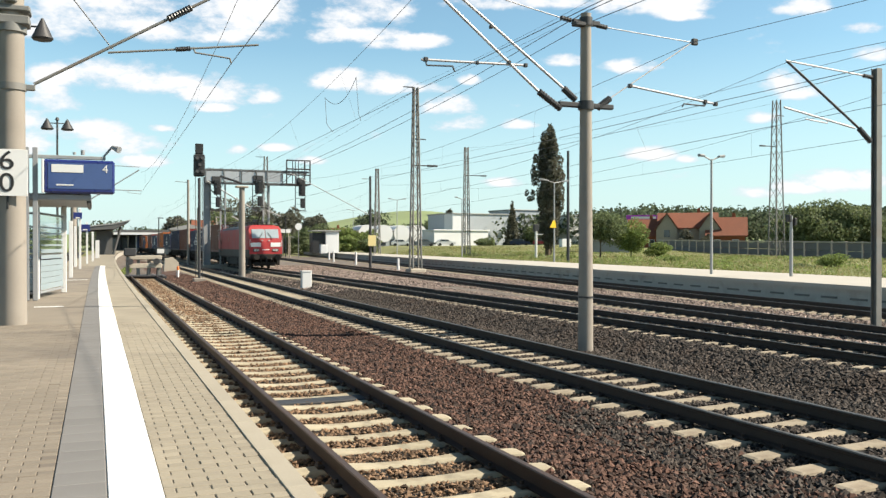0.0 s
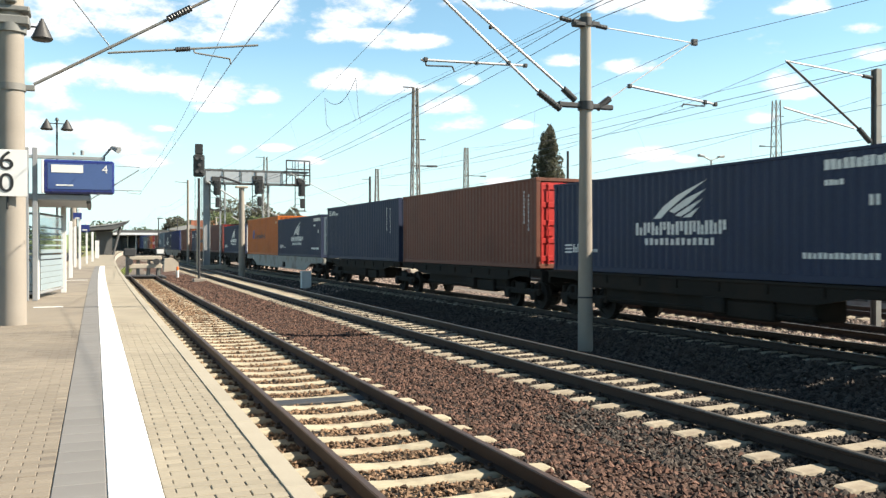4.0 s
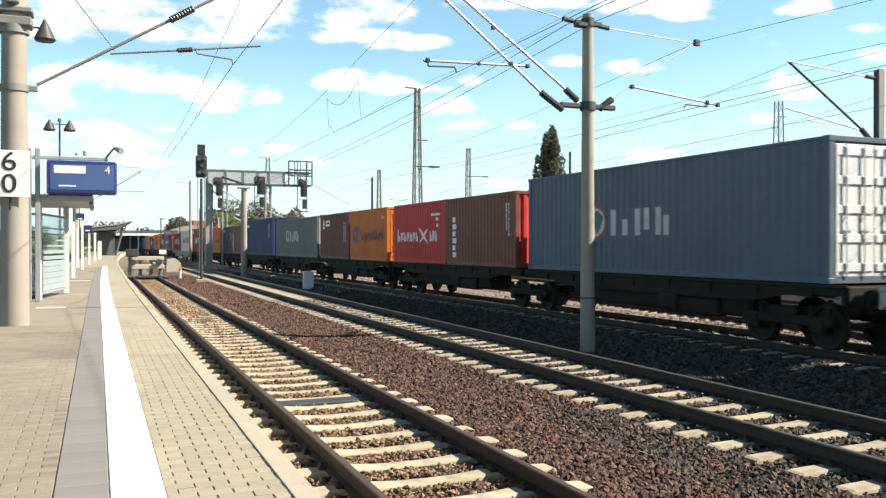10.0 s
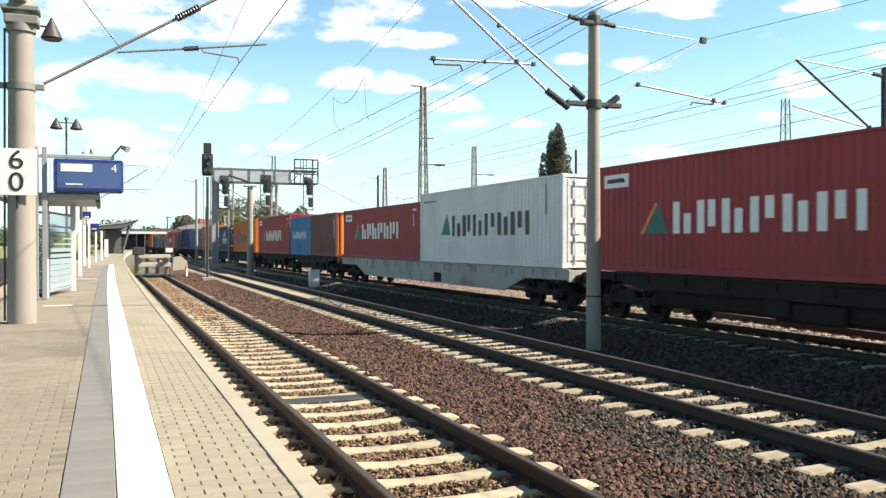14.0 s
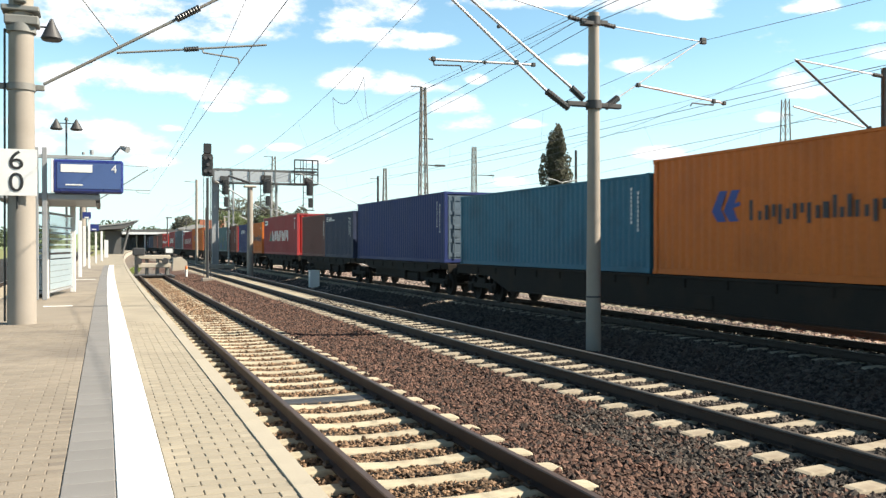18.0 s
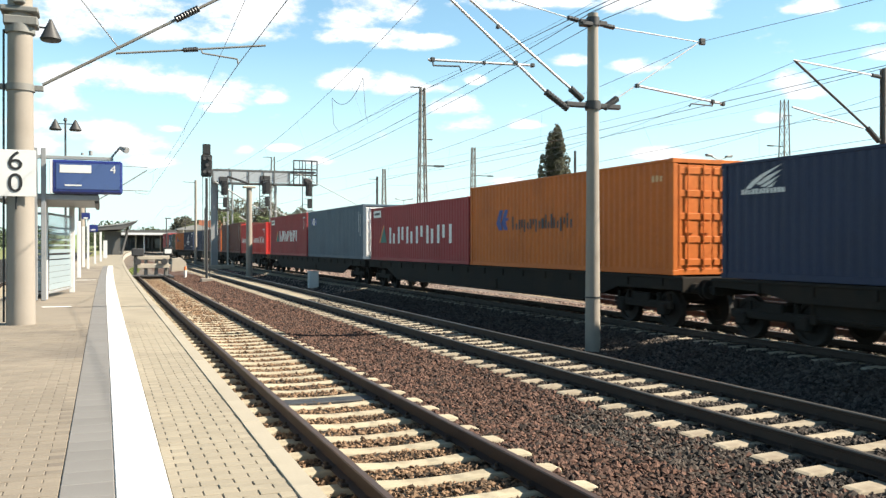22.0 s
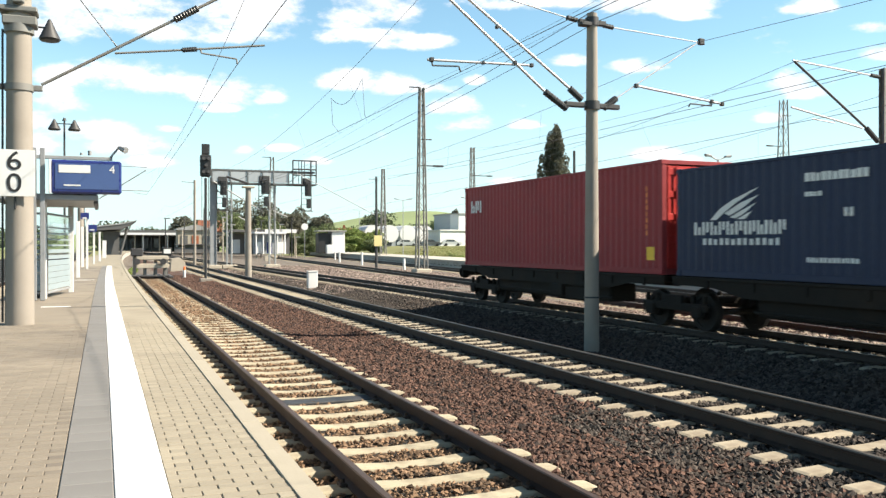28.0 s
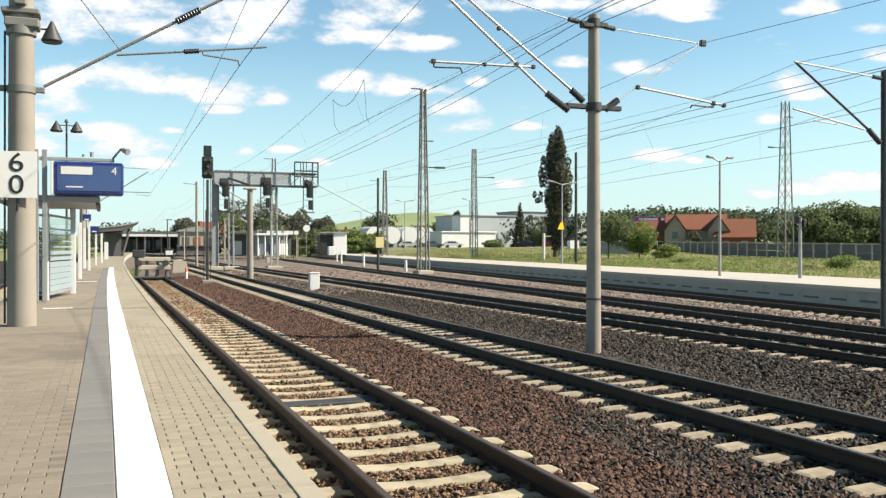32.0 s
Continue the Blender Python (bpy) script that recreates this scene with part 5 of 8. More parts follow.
# the train in order: kind of wagon, then its containers with the place of each front end along the train
TRAIN = [
    ("flat", 0, [(92.05, "brown", 40, 1, "door", "plain", "sunlit_pink"), (105.5, "navy", 40, 0, "door", "wing", "white")]),
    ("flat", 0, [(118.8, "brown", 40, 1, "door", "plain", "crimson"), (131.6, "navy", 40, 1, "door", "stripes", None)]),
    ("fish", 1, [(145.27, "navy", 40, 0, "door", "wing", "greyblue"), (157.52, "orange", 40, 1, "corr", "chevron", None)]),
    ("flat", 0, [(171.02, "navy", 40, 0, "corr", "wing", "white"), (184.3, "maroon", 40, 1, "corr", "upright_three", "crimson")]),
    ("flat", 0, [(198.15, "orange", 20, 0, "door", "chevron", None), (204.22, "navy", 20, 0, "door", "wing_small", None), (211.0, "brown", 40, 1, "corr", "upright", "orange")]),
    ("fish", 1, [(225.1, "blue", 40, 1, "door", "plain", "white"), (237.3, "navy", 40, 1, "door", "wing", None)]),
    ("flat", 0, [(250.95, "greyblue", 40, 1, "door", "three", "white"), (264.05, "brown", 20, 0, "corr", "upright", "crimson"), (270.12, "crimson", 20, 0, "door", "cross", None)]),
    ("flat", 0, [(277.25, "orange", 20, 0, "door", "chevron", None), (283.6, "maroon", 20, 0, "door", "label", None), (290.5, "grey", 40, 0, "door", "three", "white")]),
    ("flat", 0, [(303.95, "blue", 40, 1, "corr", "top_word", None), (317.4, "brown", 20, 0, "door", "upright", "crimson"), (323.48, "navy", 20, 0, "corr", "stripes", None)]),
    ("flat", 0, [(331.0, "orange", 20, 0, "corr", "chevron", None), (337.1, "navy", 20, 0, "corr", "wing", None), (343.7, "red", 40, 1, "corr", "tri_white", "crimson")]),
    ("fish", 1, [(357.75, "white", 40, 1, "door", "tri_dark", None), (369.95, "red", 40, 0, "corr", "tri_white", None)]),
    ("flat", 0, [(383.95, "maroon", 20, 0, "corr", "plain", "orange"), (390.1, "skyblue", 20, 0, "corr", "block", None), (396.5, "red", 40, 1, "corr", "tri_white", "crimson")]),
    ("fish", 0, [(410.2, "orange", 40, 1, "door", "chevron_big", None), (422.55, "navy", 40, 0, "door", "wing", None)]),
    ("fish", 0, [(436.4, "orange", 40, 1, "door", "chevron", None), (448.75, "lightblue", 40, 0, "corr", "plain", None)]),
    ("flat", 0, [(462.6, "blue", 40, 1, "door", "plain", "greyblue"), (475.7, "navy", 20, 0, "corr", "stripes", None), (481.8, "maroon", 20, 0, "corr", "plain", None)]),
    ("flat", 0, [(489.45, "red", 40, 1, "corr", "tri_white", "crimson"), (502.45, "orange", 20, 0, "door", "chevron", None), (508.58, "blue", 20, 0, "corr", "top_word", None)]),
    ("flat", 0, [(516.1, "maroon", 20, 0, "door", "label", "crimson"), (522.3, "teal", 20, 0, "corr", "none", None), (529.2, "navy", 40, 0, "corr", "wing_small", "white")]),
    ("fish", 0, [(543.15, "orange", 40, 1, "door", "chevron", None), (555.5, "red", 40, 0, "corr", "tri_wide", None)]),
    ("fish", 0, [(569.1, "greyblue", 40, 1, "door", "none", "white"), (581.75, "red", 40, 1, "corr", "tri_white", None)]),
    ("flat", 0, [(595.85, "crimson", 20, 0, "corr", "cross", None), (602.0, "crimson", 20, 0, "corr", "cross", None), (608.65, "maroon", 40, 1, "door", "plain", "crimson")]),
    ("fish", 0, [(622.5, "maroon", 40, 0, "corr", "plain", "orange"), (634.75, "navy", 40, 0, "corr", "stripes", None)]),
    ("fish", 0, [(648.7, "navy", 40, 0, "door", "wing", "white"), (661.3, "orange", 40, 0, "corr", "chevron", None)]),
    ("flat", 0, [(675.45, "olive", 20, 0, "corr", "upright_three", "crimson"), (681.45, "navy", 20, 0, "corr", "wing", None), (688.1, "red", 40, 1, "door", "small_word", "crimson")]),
]
MOVERS = [(locomotive(), 73.68, 0.0)]
for kind, pale, load in TRAIN:
    first, last = load[0], load[-1]
    lead = first[0] - 0.35
    MOVERS.append((wagon(last[0] + (12.19 if last[2] == 40 else 6.06) + 0.35 - lead, kind, pale), lead, 0.0))
    for s, colour, feet, tall, front, style, fc in load:
        MOVERS.append((container(colour, feet, tall, front, style, fc), s, BASE_Z))

# way that the train has gone by then
GONE = [(0, 0.0), (0.5, 11.88), (1, 23.77), (1.5, 35.66), (2, 47.5), (2.5, 59.4), (3, 71.35), (3.5, 83.0), (5.5, 129.44), (6, 141.5), (7, 165.56), (7.5, 177.2), (8, 189.85), (8.5, 201.4),
        (9, 214.1), (10, 238.2), (10.5, 249.6), (11, 262.15), (11.5, 273.6), (12, 286.35), (12.5, 297.7), (13, 309.85), (13.5, 321.95), (14, 334.6), (14.5, 345.95), (16.5, 393.77), (17, 405.82),
        (17.5, 417.92), (18, 430.01), (18.5, 442.02), (19, 454.01), (19.5, 466.21), (20, 478.21), (20.5, 490.14), (21, 502.14), (21.5, 513.5), (22, 525.41), (22.5, 537.0), (23, 549.3), (24, 573.0),
        (24.5, 585.1), (25, 597.5), (25.5, 608.9), (27.5, 657.2), (28, 669.95), (32, 766.4)]


def motions():
    for ob, s, z in MOVERS:
        rows = []
        for t, gone in GONE:
            y = s - gone
            rows.append((t, pose(14.52 - 0.015 * y, y, z - 0.11, 0, 0, 0.859)))
        walk(ob, rows)


# ---- overhead line ----
def sag_line(g, pts, r, sag=0.0, n=10):
    for p, q in zip(pts, pts[1:]):
        p, q = Vector(p), Vector(q)
        k = [p.lerp(q, i / n) - Vector((0, 0, 4 * sag * (i / n) * (1 - i / n))) for i in range(n + 1)]
        g.tube(k, r, 5)


def overhead(name, contact, carrier, sag, step, label):
    """Contact wire, carrier wire and droppers between supports."""
    root = thing(name, None, label, "overhead wire", kind="structure")
    g = Geo()
    sag_line(g, contact, 0.0075, 0.0, 1)
    part("contact_wire", g, WIRE, root)
    g = Geo()
    sag_line(g, carrier, 0.0065, sag, 14)
    part("carrier_wire", g, WIRE, root)
    g = Geo()
    for (a, b), (c, d) in zip(zip(contact, contact[1:]), zip(carrier, carrier[1:])):
        a, b, c, d = Vector(a), Vector(b), Vector(c), Vector(d)
        n = max(2, int((b - a).length / step))
        for i in range(1, n):
            k = i / n
            g.cyl(a.lerp(b, k), c.lerp(d, k) - Vector((0, 0, 4 * sag * k * (1 - k))), 0.003, n=4, caps=False)
    part("droppers", g, WIRE, root)


def insulator(a, b, r=0.075, n=9):
    g = Geo()
    a, b = Vector(a), Vector(b)
    prof = [(0.0, 0.45)]
    for i in range(n):
        prof += [((i + 0.15) / n, 0.88), ((i + 0.35) / n, 1.0), ((i + 0.6) / n, 0.98), ((i + 0.8) / n, 0.88)]
    prof.append((1.0, 0.5))
    d = (b - a).normalized()
    x = d.orthogonal().normalized()
    y = d.cross(x)
    q = 10
    for t, k in prof:
        g.v += [tuple(a.lerp(b, t) + (x * math.cos(6.2832 * j / q) + y * math.sin(6.2832 * j / q)) * r * k) for j in range(q)]
    for i in range(len(prof) - 1):
        for j in range(q):
            g.f.append((i * q + j, i * q + (j + 1) % q, (i + 1) * q + (j + 1) % q, (i + 1) * q + j))
    e = (len(prof) - 1) * q
    g.f += [tuple(range(q))[::-1], tuple(range(e, e + q))]
    g.s, g.mi = [False] * len(g.f), [0] * len(g.f)
    return g


def concrete_mast(x, y, z0, top, r0, r1, label):
    root = thing("catenary_mast", pose(x, y, z0), label, "catenary mast")
    part("shaft", Geo().cyl((0, 0, -0.4), (0, 0, top - z0), r0, r1, n=24), CONCRETE, root)
    return root


def local(root, g):
    """Shifts a Geo from the world's space into that of an upright thing."""
    t = root.matrix_world.translation if root.matrix_world.translation.length else root.location
    g.v = [(a - t.x, b - t.y, c - t.z) for a, b, c in g.v]
    return g


def mast_left():
    x, y = -1.38, 17.2
    root = concrete_mast(x, y, 0.55, 8.4, 0.245, 0.19, "thick round concrete catenary mast on the platform")
    g = Geo().box((x, y, 6.15), (0.62, 0.5, 0.1), 0.02).box((x + 0.02, y - 0.02, 5.95), (0.56, 0.44, 0.16), 0.02).box((x, y, 6.32), (0.2, 0.62, 0.16), 0.02)
    g.cyl((x, y, 5.75), (x, y, 5.9), 0.25, n=20)
    part("clamp", local(root, g), GALV_DULL, root, "steel clamp with bolts")
    part("lower_clamp", local(root, Geo().cyl((x, y, 4.72), (x, y, 4.84), 0.24, n=20).box((x + 0.28, y, 4.79), (0.2, 0.1, 0.1), 0.01).box((x - 0.3, y, 4.79), (0.2, 0.1, 0.1), 0.01)), GALV_DULL, root)
    part("cantilever_tube", local(root, Geo().tube([(-1.02, y, 4.86), (1.28, y, 6.25)], 0.028, 8).tube([(1.72, y, 6.52), (2.85, y, 7.2)], 0.028, 8)), GALV_DULL, root, "sloping galvanised tube")
    part("insulator", local(root, insulator((1.28, y, 6.25), (1.72, y, 6.52), 0.07)), INSUL_GREY, root)
    part("registration_tube", local(root, Geo().tube([(0.22, y, 5.53), (1.42, y, 5.69)], 0.02, 6).tube([(1.7, y, 5.73), (2.99, y, 5.91)], 0.02, 6)), GALV_DULL, root)
    part("insulator", local(root, insulator((1.42, y, 5.69), (1.7, y, 5.73), 0.05)), INSUL_GREY, root)
    part("steady_arm", local(root, Geo().tube([(1.75, y, 5.76), (1.78, y, 5.66), (2.44, y, 5.6), (2.46, y, 5.5)], 0.016, 6)), GALV_DULL, root)
    part("tie_wire", local(root, Geo().tube([(-0.9, y, 7.15), (0.3, y, 5.6)], 0.012, 5).tube([(-1.2, y, 7.6), (2.85, y, 7.2)], 0.014, 5)), WIRE, root)
    part("cable", local(root, Geo().tube([(x - 0.27, y - 0.05, 0.6), (x - 0.26, y - 0.05, 5.8)], 0.02, 5).tube([(x - 0.05, y - 0.24, 2.6), (x - 0.05, y - 0.235, 2.83)], 0.02, 5)), BLACK, root)
    # kilometre board
    sign = thing("location_board", pose(-1.44, y - 0.3, 3.235), "white board with black numerals on the concrete mast", "sign")
    part("plate", Geo().box((0, 0, 0), (0.66, 0.012, 0.82), 0.004), WHITE, sign)
    for ch, z in (("6", 0.2), ("0", -0.19)):
        me = letters(ch, 0.47)
        ob = part("numeral", me, BLACK, sign)
        ob.matrix_basis = pose(0.0, -0.012, z, 90, 0, 0) @ Matrix.Diagonal((1.12, 1, 1, 1))
    part("bracket", Geo().box((0, 0.05, 0.25), (0.3, 0.1, 0.05)).box((0, 0.05, -0.25), (0.3, 0.1, 0.05)), GALV, sign)


def mast_mid():
    x, y = 10.9, 17.95
    root = concrete_mast(x, y, -0.6, 7.5, 0.185, 0.125, "slim round concrete catenary mast between the tracks")
    g = Geo().box((x, y, 7.28), (0.75, 0.12, 0.12), 0.02).box((x - 0.25, y - 0.1, 7.2), (0.3, 0.2, 0.1), 0.02).cyl((x, y, 7.2), (x, y, 7.4), 0.16, n=16)
    g.box((x, y, 5.3), (1.5, 0.14, 0.12), 0.02).cyl((x, y, 5.2), (x, y, 5.4), 0.19, n=16)
    part("bracket", local(root, g), STEEL_DARK, root)
    for k, (a, b, c) in enumerate((((10.22, y, 5.18), (9.62, y, 5.56), (6.75, y, 7.85)), ((10.62, y, 5.42), (10.28, y, 5.68), (7.15, y, 7.9)), ((11.22, y, 5.26), (11.58, y, 5.52), (14.1, y, 7.15)))):
        part("insulator", local(root, insulator(a, b, 0.085)), INSUL_GREY, root)
        part("cantilever_tube", local(root, Geo().tube([b, c], 0.034 if k < 2 else 0.016, 8)), GALV_GLARE, root, "sloping galvanised tube")
    for a, b, c in (((10.5, y, 7.3), (10.2, y, 7.34), (6.9, y, 7.95)), ((11.2, y, 7.25), (11.5, y, 7.22), (14.05, y, 7.08))):
        part("insulator", local(root, insulator(a, b, 0.06, 4)), INSUL_GREY, root)
        part("top_tie", local(root, Geo().tube([b, c], 0.014, 6)), GALV_GLARE, root)
    part("registration_tube", local(root, Geo().tube([(6.7, y, 6.07), (9.3, y, 6.14)], 0.028, 6)), GALV_GLARE, root)
    part("registration_tube", local(root, Geo().tube([(12.15, y, 5.86), (14.75, y, 5.57)], 0.028, 6)), GALV_GLARE, root)
    part("steady_arm", local(root, Geo().tube([(6.8, y, 6.06), (6.82, y, 5.95), (7.45, y, 5.98), (7.5, y, 5.86)], 0.018, 6)), STEEL_DARK, root)
    part("steady_arm", local(root, Geo().tube([(14.4, y, 5.62), (14.4, y, 5.5), (13.75, y, 5.52), (13.7, y, 5.44)], 0.018, 6)), STEEL_DARK, root)
    for cx, cz, cw in ((14.08, 7.1, 0.16), (12.15, 5.86, 0.1), (14.4, 5.61, 0.1), (14.73, 5.57, 0.1), (6.8, 6.08, 0.1), (8.05, 6.1, 0.07), (9.28, 6.14, 0.09), (8.85, 6.17, 0.09), (8.4, 6.95, 0.08)):
        part("clamp", local(root, Geo().box((cx, y, cz), (cw, 0.1, cw), 0.015)), STEEL_DARK, root)
    part("band", local(root, Geo().cyl((x, y, 0.7), (x, y, 0.74), 0.185, n=18)), STEEL_DARK, root)


def upright(plan, z0, z1):
    """A plan of (x, y), drawn up from z0 to z1."""
    g = Geo()
    n = len(plan)
    g.add([(a, b, z) for z in (z0, z1) for a, b in plan], [(i, (i + 1) % n, n + (i + 1) % n, n + i) for i in range(n)] + [tuple(range(n))[::-1], tuple(range(n, 2 * n))])
    return g


def mast_beyond():
    x, y = -1.38, 64.0
    root = concrete_mast(x, y, 0.55, 7.6, 0.22, 0.17, "round concrete catenary mast further along the platform")
    part("cantilever_tube", local(root, Geo().tube([(-1.1, y, 4.55), (2.85, y, 7.2)], 0.04, 8)), GALV, root)
    part("top_tie", local(root, Geo().tube([(-1.2, y, 7.5), (2.9, y, 7.4)], 0.025, 6)), GALV, root)
    part("registration_tube", local(root, Geo().tube([(0.7, y, 5.77), (3.0, y, 5.75)], 0.03, 6)), GALV, root)
    part("steady_arm", local(root, Geo().tube([(2.1, y, 5.76), (2.12, y, 5.6), (2.9, y, 5.52)], 0.018, 6)), GALV, root)
    part("insulator", local(root, insulator((0.2, y, 5.42), (0.55, y, 5.66), 0.07)), INSUL_GREY, root)


def mast_right():
    x, y = 20.73, 18.33
    root = thing("catenary_mast", pose(x, y, -0.6), "dark steel catenary mast with a cantilever", "catenary mast")
    part("post", upright([(-0.1, -0.1), (0.1, -0.1), (0.1, -0.08), (0.012, -0.08), (0.012, 0.08), (0.1, 0.08), (0.1, 0.1), (-0.1, 0.1), (-0.1, 0.08), (-0.012, 0.08), (-0.012, -0.08), (-0.1, -0.08)], 0.0, 7.6), GALV_DULL, root)
    part("insulator", local(root, insulator((20.5, y, 4.9), (20.05, y, 5.27), 0.08)), INSUL_GREY, root)
    part("cantilever_tube", local(root, Geo().tube([(20.05, y, 5.27), (17.45, y, 6.95)], 0.036, 8)), STEEL_DARK, root)
    part("insulator", local(root, insulator((20.55, y, 6.74), (20.2, y, 6.77), 0.06, 4)), INSUL_GREY, root)
    part("top_tie", local(root, Geo().tube([(20.2, y, 6.77), (17.4, y, 6.97)], 0.022, 6)), GALV_GLARE, root)
    part("registration_tube", local(root, Geo().tube([(17.35, y, 5.7), (19.9, y, 5.26)], 0.026, 6)), GALV_GLARE, root)
    part("steady_arm", local(root, Geo().tube([(18.9, y, 5.45), (18.88, y, 5.35), (18.1, y, 5.42)], 0.018, 6)), GALV_GLARE, root)


def lattice_mast(x, y, z0, top, w0, w1, base=True, arms=(), label="slender steel lattice mast on a concrete foot"):
    root = thing("lattice_mast", pose(x, y, z0), label, "lattice mast")
    h = top - z0
    legs = []
    for sx in (-1, 1):
        for sy in (-1, 1):
            legs.append(((sx * w0 / 2, sy * w0 / 2, 0.0), (sx * w1 / 2, sy * w1 / 2, h)))
    for a, b in legs:
        part("leg", Geo().cyl(a, b, 0.05 + w0 * 0.03, n=6), GALV_DULL, root)
    g = Geo()
    n = max(6, int(h / (w0 * 1.05)))
    for i in range(n):
        k0, k1 = i / n, (i + 1) / n
        wa, wb = (w0 + (w1 - w0) * k0) / 2, (w0 + (w1 - w0) * k1) / 2
        s = 1 if i % 2 else -1
        for f in (-1, 1):
            g.cyl((-wa * s, f * wa, h * k0), (wb * s, f * wb, h * k1), 0.03, n=4, caps=False)
            g.cyl((f * wa, -wa * s, h * k0), (f * wb, wb * s, h * k1), 0.03, n=4, caps=False)
    part("bracing", g, GALV_DULL, root)
    if base:
        part("foot", Geo().box((0, 0, 0.05), (w0 + 0.55, w0 + 0.55, 0.75), 0.06), CONC_PALE, root, "pale concrete foot")
    for zz, ln, kind in arms:
        g = Geo().tube([(-0.2, 0, zz - z0), (ln, 0, zz - z0)], 0.05, 6)
        if kind == "lamp":
            g.box((ln, 0, zz - z0), (0.9, 0.3, 0.16), 0.04)
        part("arm", g, STEEL_DARK, root)
    return root


def steel_pole(x, y, z0, top, r, material, label, arms=()):
    root = thing("pole", pose(x, y, z0), label, "pole")
    part("shaft", Geo().cyl((0, 0, -0.2), (0, 0, top - z0), r, r * 0.8, n=12), material, root)
    for zz, dx, dz in arms:
        part("arm", Geo().tube([(0, 0, zz - z0), (dx, 0, zz - z0 + dz)], 0.03, 6), GALV_DULL, root)
    return root


def platform_lamp(x, y, z0, top, span, label, bend=0.0):
    root = thing("platform_lamp", pose(x, y, z0), label, "platform lamp", "lamps on the far platform")
    part("pole", Geo().cyl((0, 0, 0), (0, 0, top - z0), 0.075, 0.05, n=10), GALV, root)
    for s in (-1, 1):
        part("arm", Geo().tube([(0, 0, top - z0 - 0.05), (s * span * 0.55, s * bend, top - z0 + 0.12)], 0.035, 6), GALV, root)
        part("lamp_head", Geo().box((0, 0, 0), (span * 0.5, 0.2, 0.1), 0.03, turn=Euler((0, -s * 0.16, 0)).to_matrix()).box((0, 0, -0.05), (span * 0.4, 0.15, 0.03)), STEEL_GREY, root).location = (s * span * 0.78, s * bend, top - z0 + 0.18)
    return root


def cone_lamp(x, y, z0, top, span, r, heads, label):
    root = thing("platform_lamp", pose(x, y, z0), label, "platform lamp", "cone lamps on the near platform")
    part("pole", Geo().cyl((0, 0, 0), (0, 0, top - z0 + 0.15), 0.06, 0.045, n=10).cyl((0, 0, top - z0 + 0.15), (0, 0, top - z0 + 0.3), 0.11, 0.05, n=10), STEEL_DARK, root)
    for s in heads:
        part("arm", Geo().tube([(0, 0, top - z0), (s * span, 0, top - z0)], 0.025, 6), STEEL_DARK, root)
        part("shade", Geo().cyl((s * span, 0, top - z0 - 0.28), (s * span, 0, top - z0 + 0.22), r, 0.03, n=18).cyl((s * span, 0, top - z0 - 0.33), (s * span, 0, top - z0 - 0.28), r * 0.85, r, n=18), STEEL_DARK, root, "dark conical shade")
    return root


